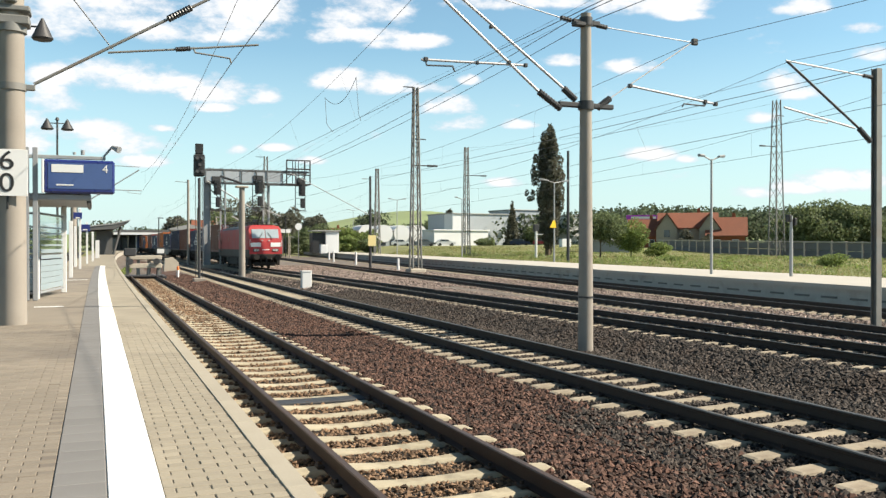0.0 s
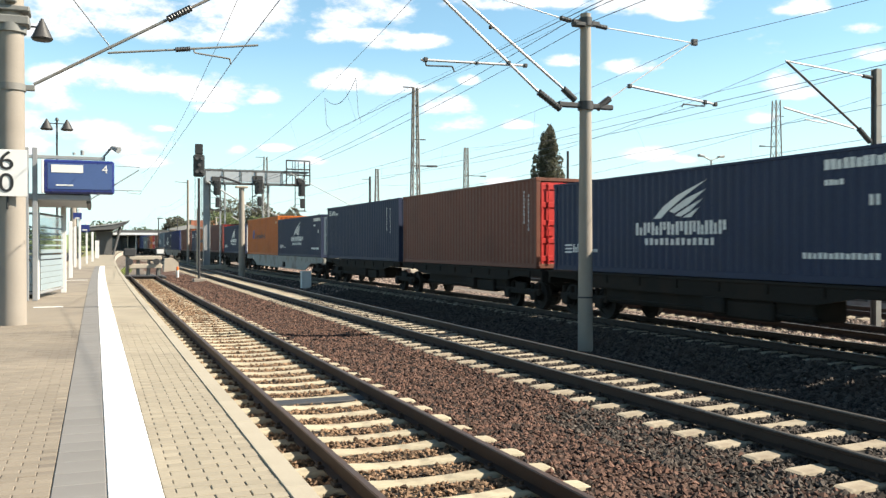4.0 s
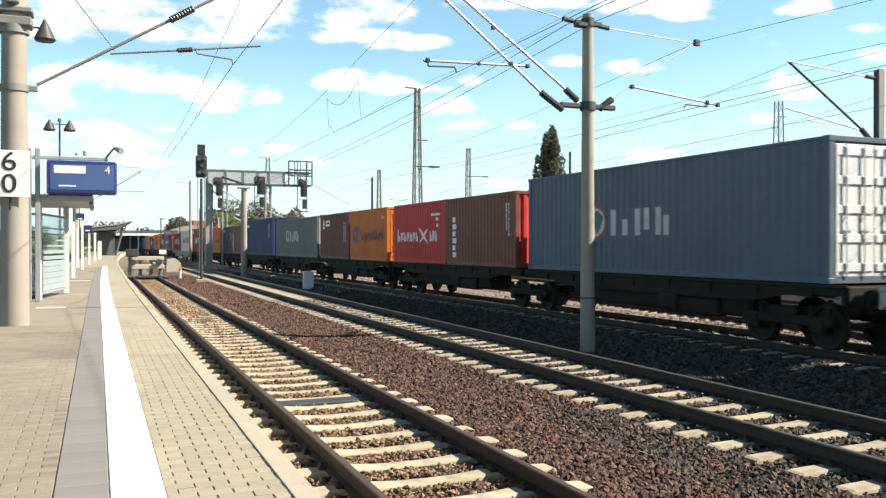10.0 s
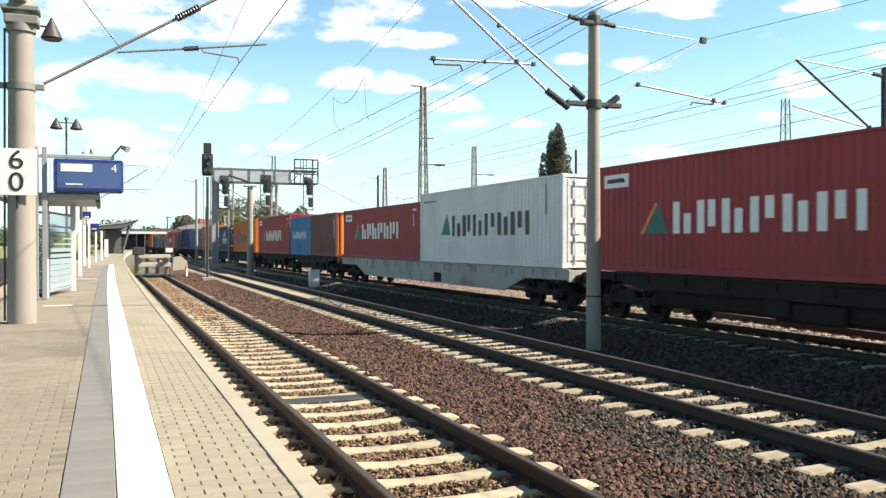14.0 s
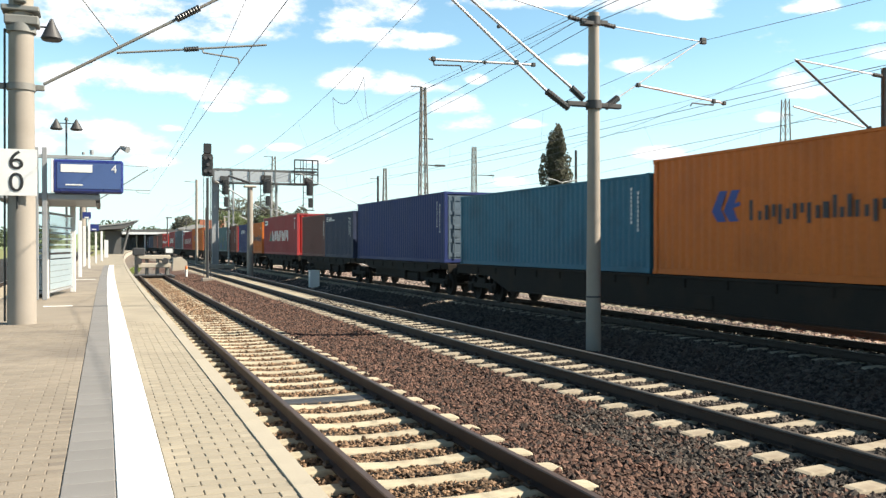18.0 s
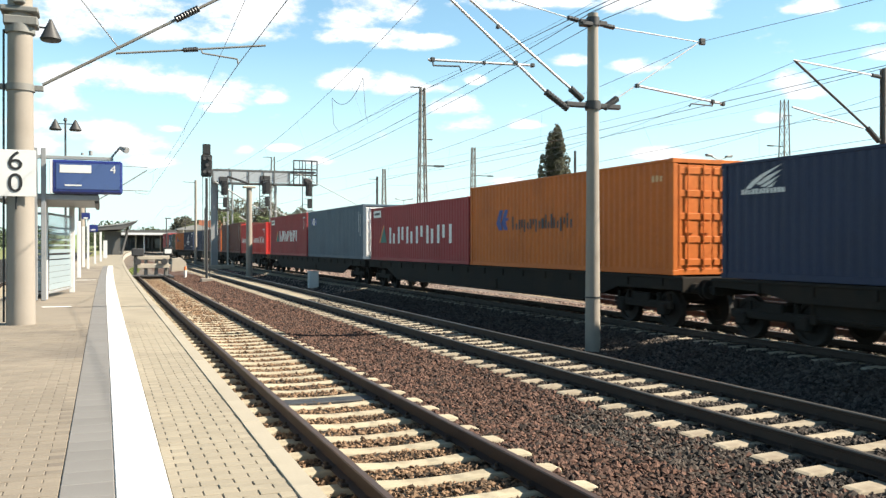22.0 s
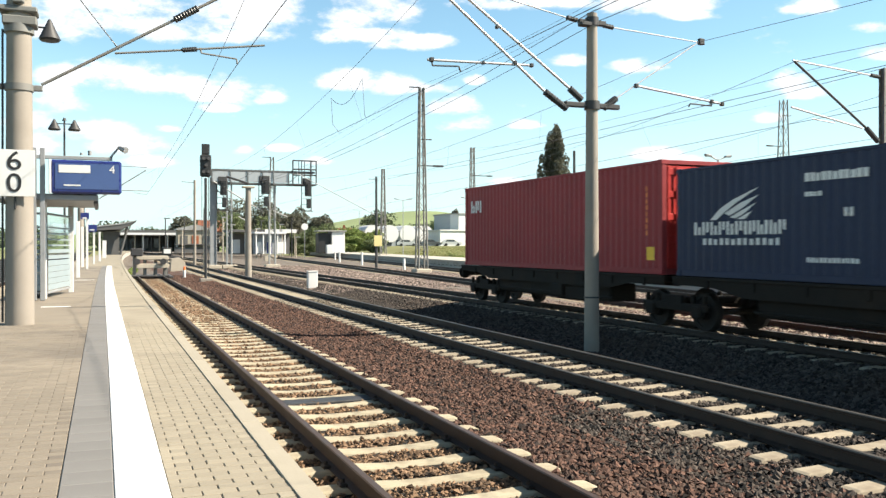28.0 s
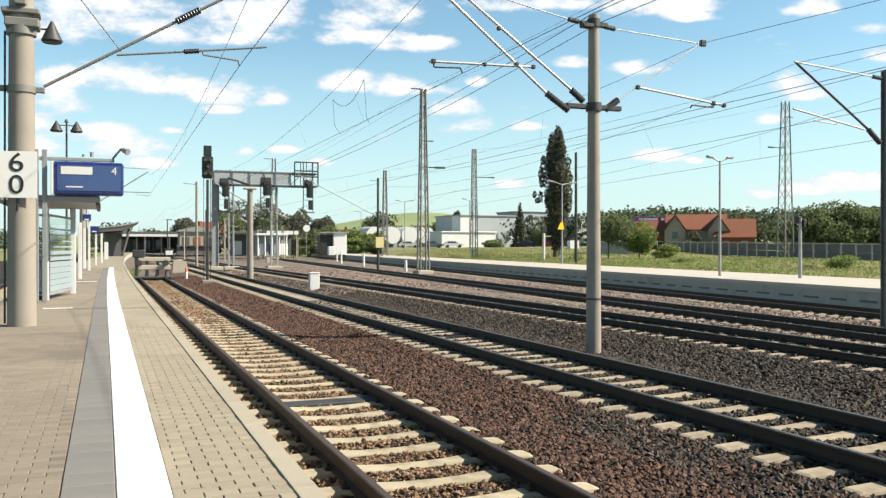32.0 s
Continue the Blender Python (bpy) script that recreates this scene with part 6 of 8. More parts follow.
def signals():
    x, y = 5.81, 53.85
    root = thing("light_signal", pose(x, y, -0.3), "tall colour-light signal beside the siding", "railway signal")
    part("post", Geo().cyl((0, 0, 0), (0, 0, 6.3), 0.085, n=10), STEEL_DARK, root)
    part("foot", Geo().box((0, 0, 0.1), (0.7, 0.7, 0.3), 0.03), CONCRETE, root)
    part("main_head", Geo().box((0, 0, 7.05), (0.66, 0.3, 1.35), 0.08), BLACK, root)
    part("upper_head", Geo().box((0, 0.02, 8.05), (0.46, 0.22, 0.62), 0.03), BLACK, root)
    for dx, dz in ((-0.15, 7.45), (0.15, 7.45), (0, 7.05), (-0.15, 6.65), (0.15, 6.65)):
        part("hood", Geo().cyl((dx, -0.15, dz), (dx, -0.32, dz + 0.02), 0.1, n=10), STEEL_DARK, root)
    part("ladder", Geo().tube([(0.2, 0.25, 0.2), (0.2, 0.25, 6.4)], 0.02).tube([(-0.2, 0.25, 0.2), (-0.2, 0.25, 6.4)], 0.016), STEEL_DARK, root)

    # signal gantry across the tracks
    gy, z0, z1 = 90.0, 8.25, 9.55
    root = thing("signal_gantry", pose(10.3, gy, -0.4), "grey steel signal gantry with a lattice bridge over the tracks", "signal gantry")
    xa, xb = 10.25, 20.8
    for yy in (gy - 0.5, gy + 0.5):
        for z in (z0, z1):
            part("bridge_chord", local(root, Geo().box(((xa + xb) / 2, yy, z), (xb - xa, 0.12, 0.2), 0.02)), GANTRY, root)
    bays = (10.25, 12.05, 13.8, 15.3, 16.4, 18.0, 19.4, 20.8)
    for i in range(7):
        u, v = bays[i], bays[i + 1]
        if i < 5:
            part("bridge_panel", local(root, Geo().box(((u + v) / 2, gy - 0.56, (z0 + z1) / 2), (v - u - 0.16, 0.03, z1 - z0 - 0.3), 0.01)), HALL_GREY if i % 2 == 0 else HALL_SHADE_GREY, root)
        part("bridge_upright", local(root, Geo().box((u, gy - 0.6, (z0 + z1) / 2), (0.13, 0.1, z1 - z0), 0.01)), GANTRY, root)
        part("bridge_brace", local(root, Geo().tube([(u, gy + 0.48, z0), (v, gy + 0.48, z1)], 0.04, 5)), GANTRY, root)
        part("walkway_grating", local(root, Geo().box(((u + v) / 2, gy, z0 + 0.08), (v - u - 0.04, 0.8, 0.05))), GALV_DULL, root)
    # box-shaped main leg and two lattice legs
    part("leg", local(root, Geo().box((10.45, gy, 4.2), (0.62, 0.34, 9.2), 0.03).box((10.16, gy - 0.04, 4.2), (0.08, 0.46, 9.2), 0.01).box((10.74, gy - 0.04, 4.2), (0.08, 0.46, 9.2), 0.01)), STEEL_GREY, root, "broad grey box leg")
    part("foot", local(root, Geo().box((10.45, gy, -0.25), (1.5, 1.1, 0.4), 0.05)), CONC_PALE, root)
    for xx, w in ((12.03, 0.46), (16.4, 0.6)):
        leg = part("leg", local(root, Geo().box((xx - w / 2, gy, 4.1), (0.15, 0.26, 8.6), 0.02).box((xx + w / 2, gy, 4.1), (0.15, 0.26, 8.6), 0.02)), GALV, root, "pale lattice leg")
        for i in range(14):
            k = 1 if i % 2 else -1
            part("lacing_bar", local(root, Geo().tube([(xx - k * w / 2, gy, 0.2 + 0.58 * i), (xx + k * w / 2, gy, 0.78 + 0.58 * i)], 0.035, 4)), GALV, leg)
        part("foot", local(root, Geo().box((xx, gy, -0.25), (1.5, 1.1, 0.4), 0.05)), CONC_PALE, root)
    part("long_strut", local(root, Geo().tube([(10.41, gy - 0.7, 8.35), (15.36, gy - 0.7, 5.37)], 0.07, 6)), GALV, root, "long pale sloping strut")
    for p, q in (((15.05, 6.9), (16.4, 7.95)), ((12.85, 4.9), (13.9, 4.3)), ((16.4, 5.5), (17.9, 4.9)), ((12.03, 6.3), (10.7, 7.6))):
        part("knee_brace", local(root, Geo().tube([(p[0], gy - 0.4, p[1]), (q[0], gy - 0.4, q[1])], 0.06, 5)), GALV, root)
    for i in range(24):
        xx = xa + (xb - xa) * i / 23
        part("railing_post", local(root, Geo().cyl((xx, gy + 0.6, z1), (xx, gy + 0.6, z1 + 0.3), 0.02, n=5)), GANTRY, root)
    for xx, low, wide, cage in ((11.36, 5.55, 0.62, 0), (15.55, 5.75, 0.8, 0), (19.97, 5.6, 0.62, 1)):
        part("signal_head", local(root, Geo().box((xx, gy - 0.8, low + 2.2), (wide, 0.35, 1.5), 0.06)), BLACK, root, "black signal head")
        part("lower_head", local(root, Geo().box((xx + 0.08, gy - 0.8, low + 0.7), (0.42, 0.3, 1.0), 0.05)), BLACK, root)
        for dz in (1.85, 2.25, 2.65, 0.7):
            part("hood", local(root, Geo().cyl((xx, gy - 0.95, low + dz), (xx, gy - 1.12, low + dz), 0.1, n=8)), BLACK, root)
        part("head_box", local(root, Geo().box((xx - 0.05, gy - 0.45, low + 2.95), (wide + 0.25, 0.4, 0.75), 0.04)), STEEL_DARK, root)
        g = Geo()
        for dx in (-0.6, 0.42):
            g.tube([(xx + dx, gy - 0.5, low - 0.1), (xx + dx, gy - 0.5, z1 + (1.2 if cage else 0.15))], 0.045, 5)
        g.box((xx - 0.05, gy - 0.7, low - 0.1), (1.1, 0.7, 0.06))
        for k in range(4):
            g.tube([(xx - 0.6, gy - 0.5, low + 0.6 * k), (xx + 0.42, gy - 0.5, low + 0.6 * k)], 0.025, 4)
        part("ladder_cage", local(root, g), STEEL_DARK, root)
    g = Geo()
    for k in range(5):
        g.tube([(18.42 + 0.615 * k, gy - 0.7, z0), (18.42 + 0.615 * k, gy - 0.7, z1 + 1.2)], 0.075 if k in (0, 4) else 0.04, 5)
    for z in (z0, z0 + 1.0, z1 + 0.3, z1 + 1.2):
        g.tube([(18.42, gy - 0.7, z), (20.88, gy - 0.7, z)], 0.075, 5)
    part("screen_frame", local(root, g), STEEL_DARK, root, "dark square protective screen")


# posts along the platform: x, y, height, width of the board, thickness
SIGN_POSTS = ((-0.99, 40.8, 2.46, 0.0, 0.15), (-1.2, 60.0, 2.6, 0.0, 0.15), (-0.84, 55.0, 3.55, 0.47, 0.13), (-0.59, 70.0, 3.1, 0.65, 0.14), (-0.22, 80.0, 2.54, 0.0, 0.18), (0.19, 100.0, 1.9, 0.0, 0.4))


def near_furniture():
    # blue destination display beside the shelter
    y = 24.3
    root = thing("destination_display", pose(-1.55, y, 0.545), "blue platform train display on steel posts", "display")
    for x in (-1.62, -1.42):
        part("post", local(root, Geo().box((x, y, 2.5), (0.12, 0.12, 3.9), 0.01)), STEEL_GREY, root)
    part("top_beam", local(root, Geo().box((-0.75, y, 4.22), (2.0, 0.1, 0.09), 0.01)), GALV, root)
    part("housing", local(root, Geo().box((-0.38, y, 3.72), (1.70, 0.36, 0.86), 0.05)), BLUE_SIGN, root, "blue enamelled housing")
    part("pane", local(root, Geo().box((-0.36, y - 0.185, 3.73), (1.52, 0.012, 0.66), 0.004)), BLUE_PANE, root)
    part("text_field", local(root, Geo().box((-0.66, y - 0.196, 3.92), (0.75, 0.01, 0.2), 0.002)), WHITE, root, "white text field")
    part("text_bar", local(root, Geo().box((-0.72, y - 0.196, 3.5), (0.4, 0.01, 0.035))), WHITE, root)
    ob = part("numeral", letters("4", 0.29), WHITE, root)
    ob.matrix_basis = pose(0.24 + 1.55, -0.197, 3.92 - 0.545, 90, 0, 0)
    part("side_strip", local(root, Geo().box((-1.24, y - 0.1, 3.72), (0.06, 0.2, 0.86), 0.01)), WHITE, root)
    part("loudspeaker", local(root, Geo().tube([(0.2, y, 4.26), (0.42, y, 4.55)], 0.03).cyl((0.42, y - 0.05, 4.52), (0.58, y - 0.2, 4.44), 0.05, 0.09, n=10).cyl((-0.3, y, 4.3), (-0.3, y, 4.42), 0.05, n=8).cyl((-0.5, y, 4.3), (-0.5, y, 4.36), 0.04, n=8)), STEEL_GREY, root)
    # glazed shelter
    sh = thing("platform_shelter", pose(-1.5, 25.0, 0.545), "glass waiting shelter with steel posts and a flat roof", "shelter")
    for x, yy in ((-1.44, 25.1), (-0.88, 28.3), (-2.2, 25.1), (-2.2, 28.3)):
        part("post", local(sh, Geo().box((x, yy, 1.83), (0.15, 0.15, 2.58), 0.012)), WHITE if x > -1.5 else STEEL_GREY, sh)
    part("roof", local(sh, Geo().box((-1.35, 26.6, 3.2), (2.5, 4.6, 0.17), 0.03)), STEEL_GREY, sh, "flat grey roof slab")
    part("gutter", local(sh, Geo().box((-0.16, 26.6, 3.1), (0.1, 4.5, 0.1), 0.02)), STEEL_DARK, sh)
    for a, b in (((-1.36, 25.2), (-0.9, 28.1)), ((-2.15, 25.1), (-1.5, 25.1)), ((-2.2, 25.3), (-2.2, 28.1))):
        (ax, ay), (bx, by) = a, b
        ln, ang = math.hypot(bx - ax, by - ay), math.atan2(by - ay, bx - ax)
        g = Geo().box((0, 0, 0), (ln, 0.012, 2.05))
        tm = Matrix.Translation(((ax + bx) / 2, (ay + by) / 2, 1.75)) @ Matrix.Rotation(ang, 4, "Z")
        g.v = [tuple(tm @ Vector(p)) for p in g.v]
        ob = part("pane", local(sh, g), GLASS, sh)
        ob.visible_shadow = False
        for k in range(11):
            g = Geo().box((0, -0.012, 0), (ln - 0.06, 0.004, 0.15 if k < 5 else (0.10 if k < 7 else 0.045)))
            tm = Matrix.Translation(((ax + bx) / 2, (ay + by) / 2, 0.84 + 0.16 * k)) @ Matrix.Rotation(ang, 4, "Z")
            g.v = [tuple(tm @ Vector(p)) for p in g.v]
            part("frosted_stripe", local(sh, g), FROST, sh)
        for z in (0.7, 2.8):
            g = Geo().box((0, 0, 0), (ln, 0.05, 0.06), 0.01)
            tm = Matrix.Translation(((ax + bx) / 2, (ay + by) / 2, z)) @ Matrix.Rotation(ang, 4, "Z")
            g.v = [tuple(tm @ Vector(p)) for p in g.v]
            part("rail", local(sh, g), STEEL_GREY, sh)
    bench = thing("bench", pose(-1.75, 26.7, 0.545), "slatted metal bench inside the shelter", "bench")
    for i in range(6):
        part("slat", Geo().box((-0.2 + 0.08 * i, 0, 0.45), (0.05, 2.4, 0.03), 0.005), STEEL_GREY, bench)
    for yy in (-1.0, 0, 1.0):
        part("leg", Geo().box((0, yy, 0.22), (0.4, 0.06, 0.44), 0.01), STEEL_DARK, bench)
    # blue name boards and posts further along
    for px, yy, top, bw, thick in SIGN_POSTS:
        r = thing("platform_sign" if bw else "platform_post", pose(px, yy, 0.545), "blue platform sign on a white steel post" if bw else "white steel post on the platform", "sign" if bw else "post")
        part("post", Geo().box((0, 0, top / 2), (thick, thick, top), 0.01), WHITE, r)
        if bw:
            part("board", Geo().box((-0.12, -0.1, top - 0.42), (bw, 0.06, bw * 0.8), 0.01), BLUE_SIGN, r)
            part("bar", Geo().box((-0.12, -0.137, top - 0.55), (bw * 0.5, 0.01, 0.08)), WHITE, r)
    # canopy over the stairs, far along the platform
    c = thing("stair_canopy", pose(1.0, 138, 0.545), "dark sloping canopy over the platform stairs", "canopy")
    g = Geo()
    prof = [(-3.0, 3.4), (1.6, 3.7), (3.5, 4.7), (3.6, 4.85), (1.5, 4.35), (-3.0, 3.8)]
    g.prism(prof, -6, 14)
    part("roof", g, ROOF_DARK, c)
    part("fascia", Geo().prism([(-3.0, 3.81), (1.5, 4.36), (3.62, 4.86), (3.64, 5.0), (1.5, 4.55), (-3.0, 3.95)], -6.1, -5.9), ROOF_TIN, c)
    part("wall", Geo().box((0.2, 4.0, 1.7), (2.2, 14, 3.4)), ROOF_DARK, c)
    part("prop", Geo().tube([(1.4, -4, 0), (2.4, -4, 4.0)], 0.2, 6), ROOF_DARK, c)
    cone_lamp(-1.9, 24.0, 0.545, 7.45, 0.67, 0.26, (1,), "cone-shaded lamp beside the mast")
    cone_lamp(-1.75, 47.0, 0.545, 8.0, 0.46, 0.3, (-1, 1), "lamp with two conical shades")
    cone_lamp(-1.8, 100.0, 0.545, 7.9, 0.48, 0.3, (-1, 1), "lamp with two conical shades")


def siding_end():
    x, y = 2.85, 58.6
    root = thing("buffer_stop", pose(x, y, 0), "pale steel buffer stop at the end of the siding", "buffer stop")
    for z, h in ((1.15, 0.26), (0.62, 0.3)):
        part("beam", Geo().box((0.15, 0, z), (1.95, 0.22, h), 0.03), CONC_PALE, root)
    for s in (-0.95, -0.3, 0.35, 0.95):
        part("upright", Geo().box((s, 0.2, 0.5), (0.2, 0.2, 1.5), 0.03), GALV_DULL, root)
        part("strut", Geo().tube([(s, 0.2, 1.2), (s, 1.9, -0.1)], 0.07), GALV_DULL, root)
    for s in (-0.8, 0.8):
        part("buffer_pad", Geo().cyl((s, -0.1, 0.9), (s, -0.3, 0.9), 0.2, n=14), STEEL_DARK, root)
    part("cross_tie", Geo().box((0, -0.6, -0.02), (2.3, 0.4, 0.1), 0.02), STEEL_DARK, root)
    part("lamp_box", Geo().box((-0.8, 0.1, 1.5), (0.75, 0.5, 0.5), 0.06), STEEL_DARK, root)
    part("rail_foot", Geo().box((0, 1.2, -0.1), (2.8, 3.6, 0.14), 0.02), STEEL_DARK, root)
    s = thing("shunting_signal", pose(4.15, 62.5, -0.25), "small dark shunting signal with white lights", "railway signal")
    part("post", Geo().cyl((0, 0, 0), (0, 0, 1.5), 0.07, n=8), STEEL_DARK, s)
    part("head", Geo().box((0, 0, 1.75), (0.62, 0.3, 0.62), 0.05), BLACK, s)
    part("plate", Geo().box((0, -0.16, 1.78), (0.46, 0.02, 0.3), 0.01), WHITE, s)
    p = thing("marker_post", pose(5.2, 61.3, -0.3), "small orange and white marker post in the ballast", "marker")
    part("stub", Geo().cyl((0, 0, 0), (0, 0, 0.55), 0.09, n=10), WHITE, p)
    part("cap", Geo().cyl((0, 0, 0.55), (0, 0, 0.8), 0.09, 0.07, n=10), ORANGE_P, p)
    b = thing("concrete_block", pose(6.0, 77.0, -0.3), "pale concrete block beside the track", "concrete block")
    b2 = Geo().prism([(-0.65, 0), (0.65, 0), (0.55, 0.8), (0.1, 1.2), (-0.55, 1.1)], -0.6, 0.6)
    part("block", b2, CONC_PALE, b)
    w = thing("cable_cabinet", pose(11.5, 50.2, -0.62), "white cable cabinet in the ballast", "cabinet")
    part("body", Geo().box((0, 0, 0.5), (0.58, 0.4, 1.0), 0.03), WHITE, w)
    part("lid", Geo().box((0, 0, 1.03), (0.64, 0.46, 0.07), 0.02), WHITE, w)
    w2 = thing("cable_cabinet", pose(22.0, 124.6, -0.4), "white cable cabinet beside the track", "cabinet")
    part("body", Geo().box((0, 0, 0.4), (0.8, 0.5, 0.8), 0.03), CONC_PALE, w2)
    # rubber crossing mat laid between sleepers
    m = thing("cable_duct_mat", pose(2.85, 11.75, -0.2), "dark mat across the siding between two sleepers", "mat")
    part("mat", Geo().box((0.05, 0, 0.0), (1.3, 0.34, 0.05), 0.01), STEEL_DARK, m)


def track_poles():
    r = concrete_mast(10.06, 64.9, -0.6, 6.25, 0.25, 0.2, "round concrete catenary mast between the tracks")
    part("cap", Geo().box((0, 0, 6.85), (0.9, 0.6, 0.14), 0.03), CONC_PALE, r)
    part("insulator", insulator((0, -0.1, 7.1), (-1.6, -0.1, 7.6), 0.09), INSUL_GREY, r)
    steel_pole(9.6, 100.0, -0.6, 9.2, 0.16, CONCRETE, "slim concrete pole beside the track", ((8.9, -1.4, 0.1),))
    steel_pole(8.1, 76.0, -0.5, 5.1, 0.12, CONC_PALE, "short pale pole beside the track")
    lattice_mast(24.82, 67.9, -0.45, 15.1, 0.8, 0.32, True, ((15.1, -1.1, ""), (10.8, 0.9, ""), (8.6, 1.5, "lamp")))
    p = steel_pole(23.8, 77.4, -0.45, 8.35, 0.13, STEEL_DARK, "dark catenary pole with a yellow board", ((8.1, -0.8, 0.0), (3.9, 0.4, 0)))
    part("board", Geo().box((0.1, -0.2, 2.8), (0.75, 0.05, 1.0), 0.01), YELLOW_PALE, p, "pale yellow board")
    part("cantilever", Geo().tube([(-7.5, 0, 8.9), (-2.5, 0, 6.4), (-0.1, 0, 5.2)], 0.035), GALV, p)
    lattice_mast(39.3, 124.3, 0.2, 13.4, 0.8, 0.35, True, ((13.3, 0.3, ""),))
    lattice_mast(47.8, 110.2, 0.3, 15.5, 0.8, 0.42, False, ((11.6, 2.6, "lamp"),))
    lattice_mast(79.4, 85.2, 0.0, 20.1, 1.4, 0.65, True, ((14.3, -2.2, "lamp"), (18.2, 1.2, "")), "tall steel lattice floodlight tower behind the platform")
    lattice_mast(27.5, 151.0, -0.3, 17.3, 1.0, 0.5, True, ((17.2, -1.7, ""),))
    steel_pole(40.8, 70.3, 0.45, 10.7, 0.15, STEEL_DARK, "tall dark wooden pole")
    for x, y, top, span, bend in ((28.65, 35.2, 6.25, 0.78, 0.0), (35.75, 63.9, 7.2, 1.6, 0.4), (40.2, 94.0, 7.4, 0.9, 0.0), (42.8, 125.3, 8.8, 1.4, 0.0), (51.8, 181.0, 9.4, 1.4, 0.0)):
        lp = platform_lamp(x, y, 0.5, top, span, "galvanised lamp post with two arms on the far platform", bend)
        if y in (63.9, 181.0):
            s = 0.65 if y < 100 else 1.2
            part("warning_board", Geo().prism([(-0.75 * s, 2.9), (0.2 * s, 2.9), (0.05 * s, 2.9 + 0.9 * s), (-0.25 * s, 2.9 + 0.95 * s)], -0.12, -0.07), YELLOW, lp, "yellow triangular warning board")
    k = steel_pole(30.05, 31.3, 0.5, 3.3, 0.085, GALV, "short galvanised post with loudspeakers")
    part("loudspeaker", Geo().box((-0.16, 0, 2.7), (0.16, 0.3, 0.34), 0.03), BLACK, k)
    part("loudspeaker", Geo().box((0.16, 0, 2.55), (0.16, 0.3, 0.34), 0.03), BLACK, k)
    for x, y, h in ((33.6, 131.0, 1.3), (29.6, 113.0, 1.6), (27.5, 95.0, 1.6), (25.2, 73.5, 1.2)):
        steel_pole(x, y, -0.45, -0.45 + h, 0.14, WHITE, "short white marker post beside the track")
    d = thing("dwarf_signal", pose(49.0, 92.0, 0.3), "dark signal head on a white post", "railway signal")
    part("post", Geo().cyl((0, 0, 0), (0, 0, 3.4), 0.16, n=8), WHITE, d)
    part("head", Geo().box((0, 0, 3.7), (0.7, 0.35, 0.9), 0.06), BLACK, d)
    part("arm", Geo().box((0.5, 0, 2.9), (0.9, 0.1, 0.12)), GALV, d)


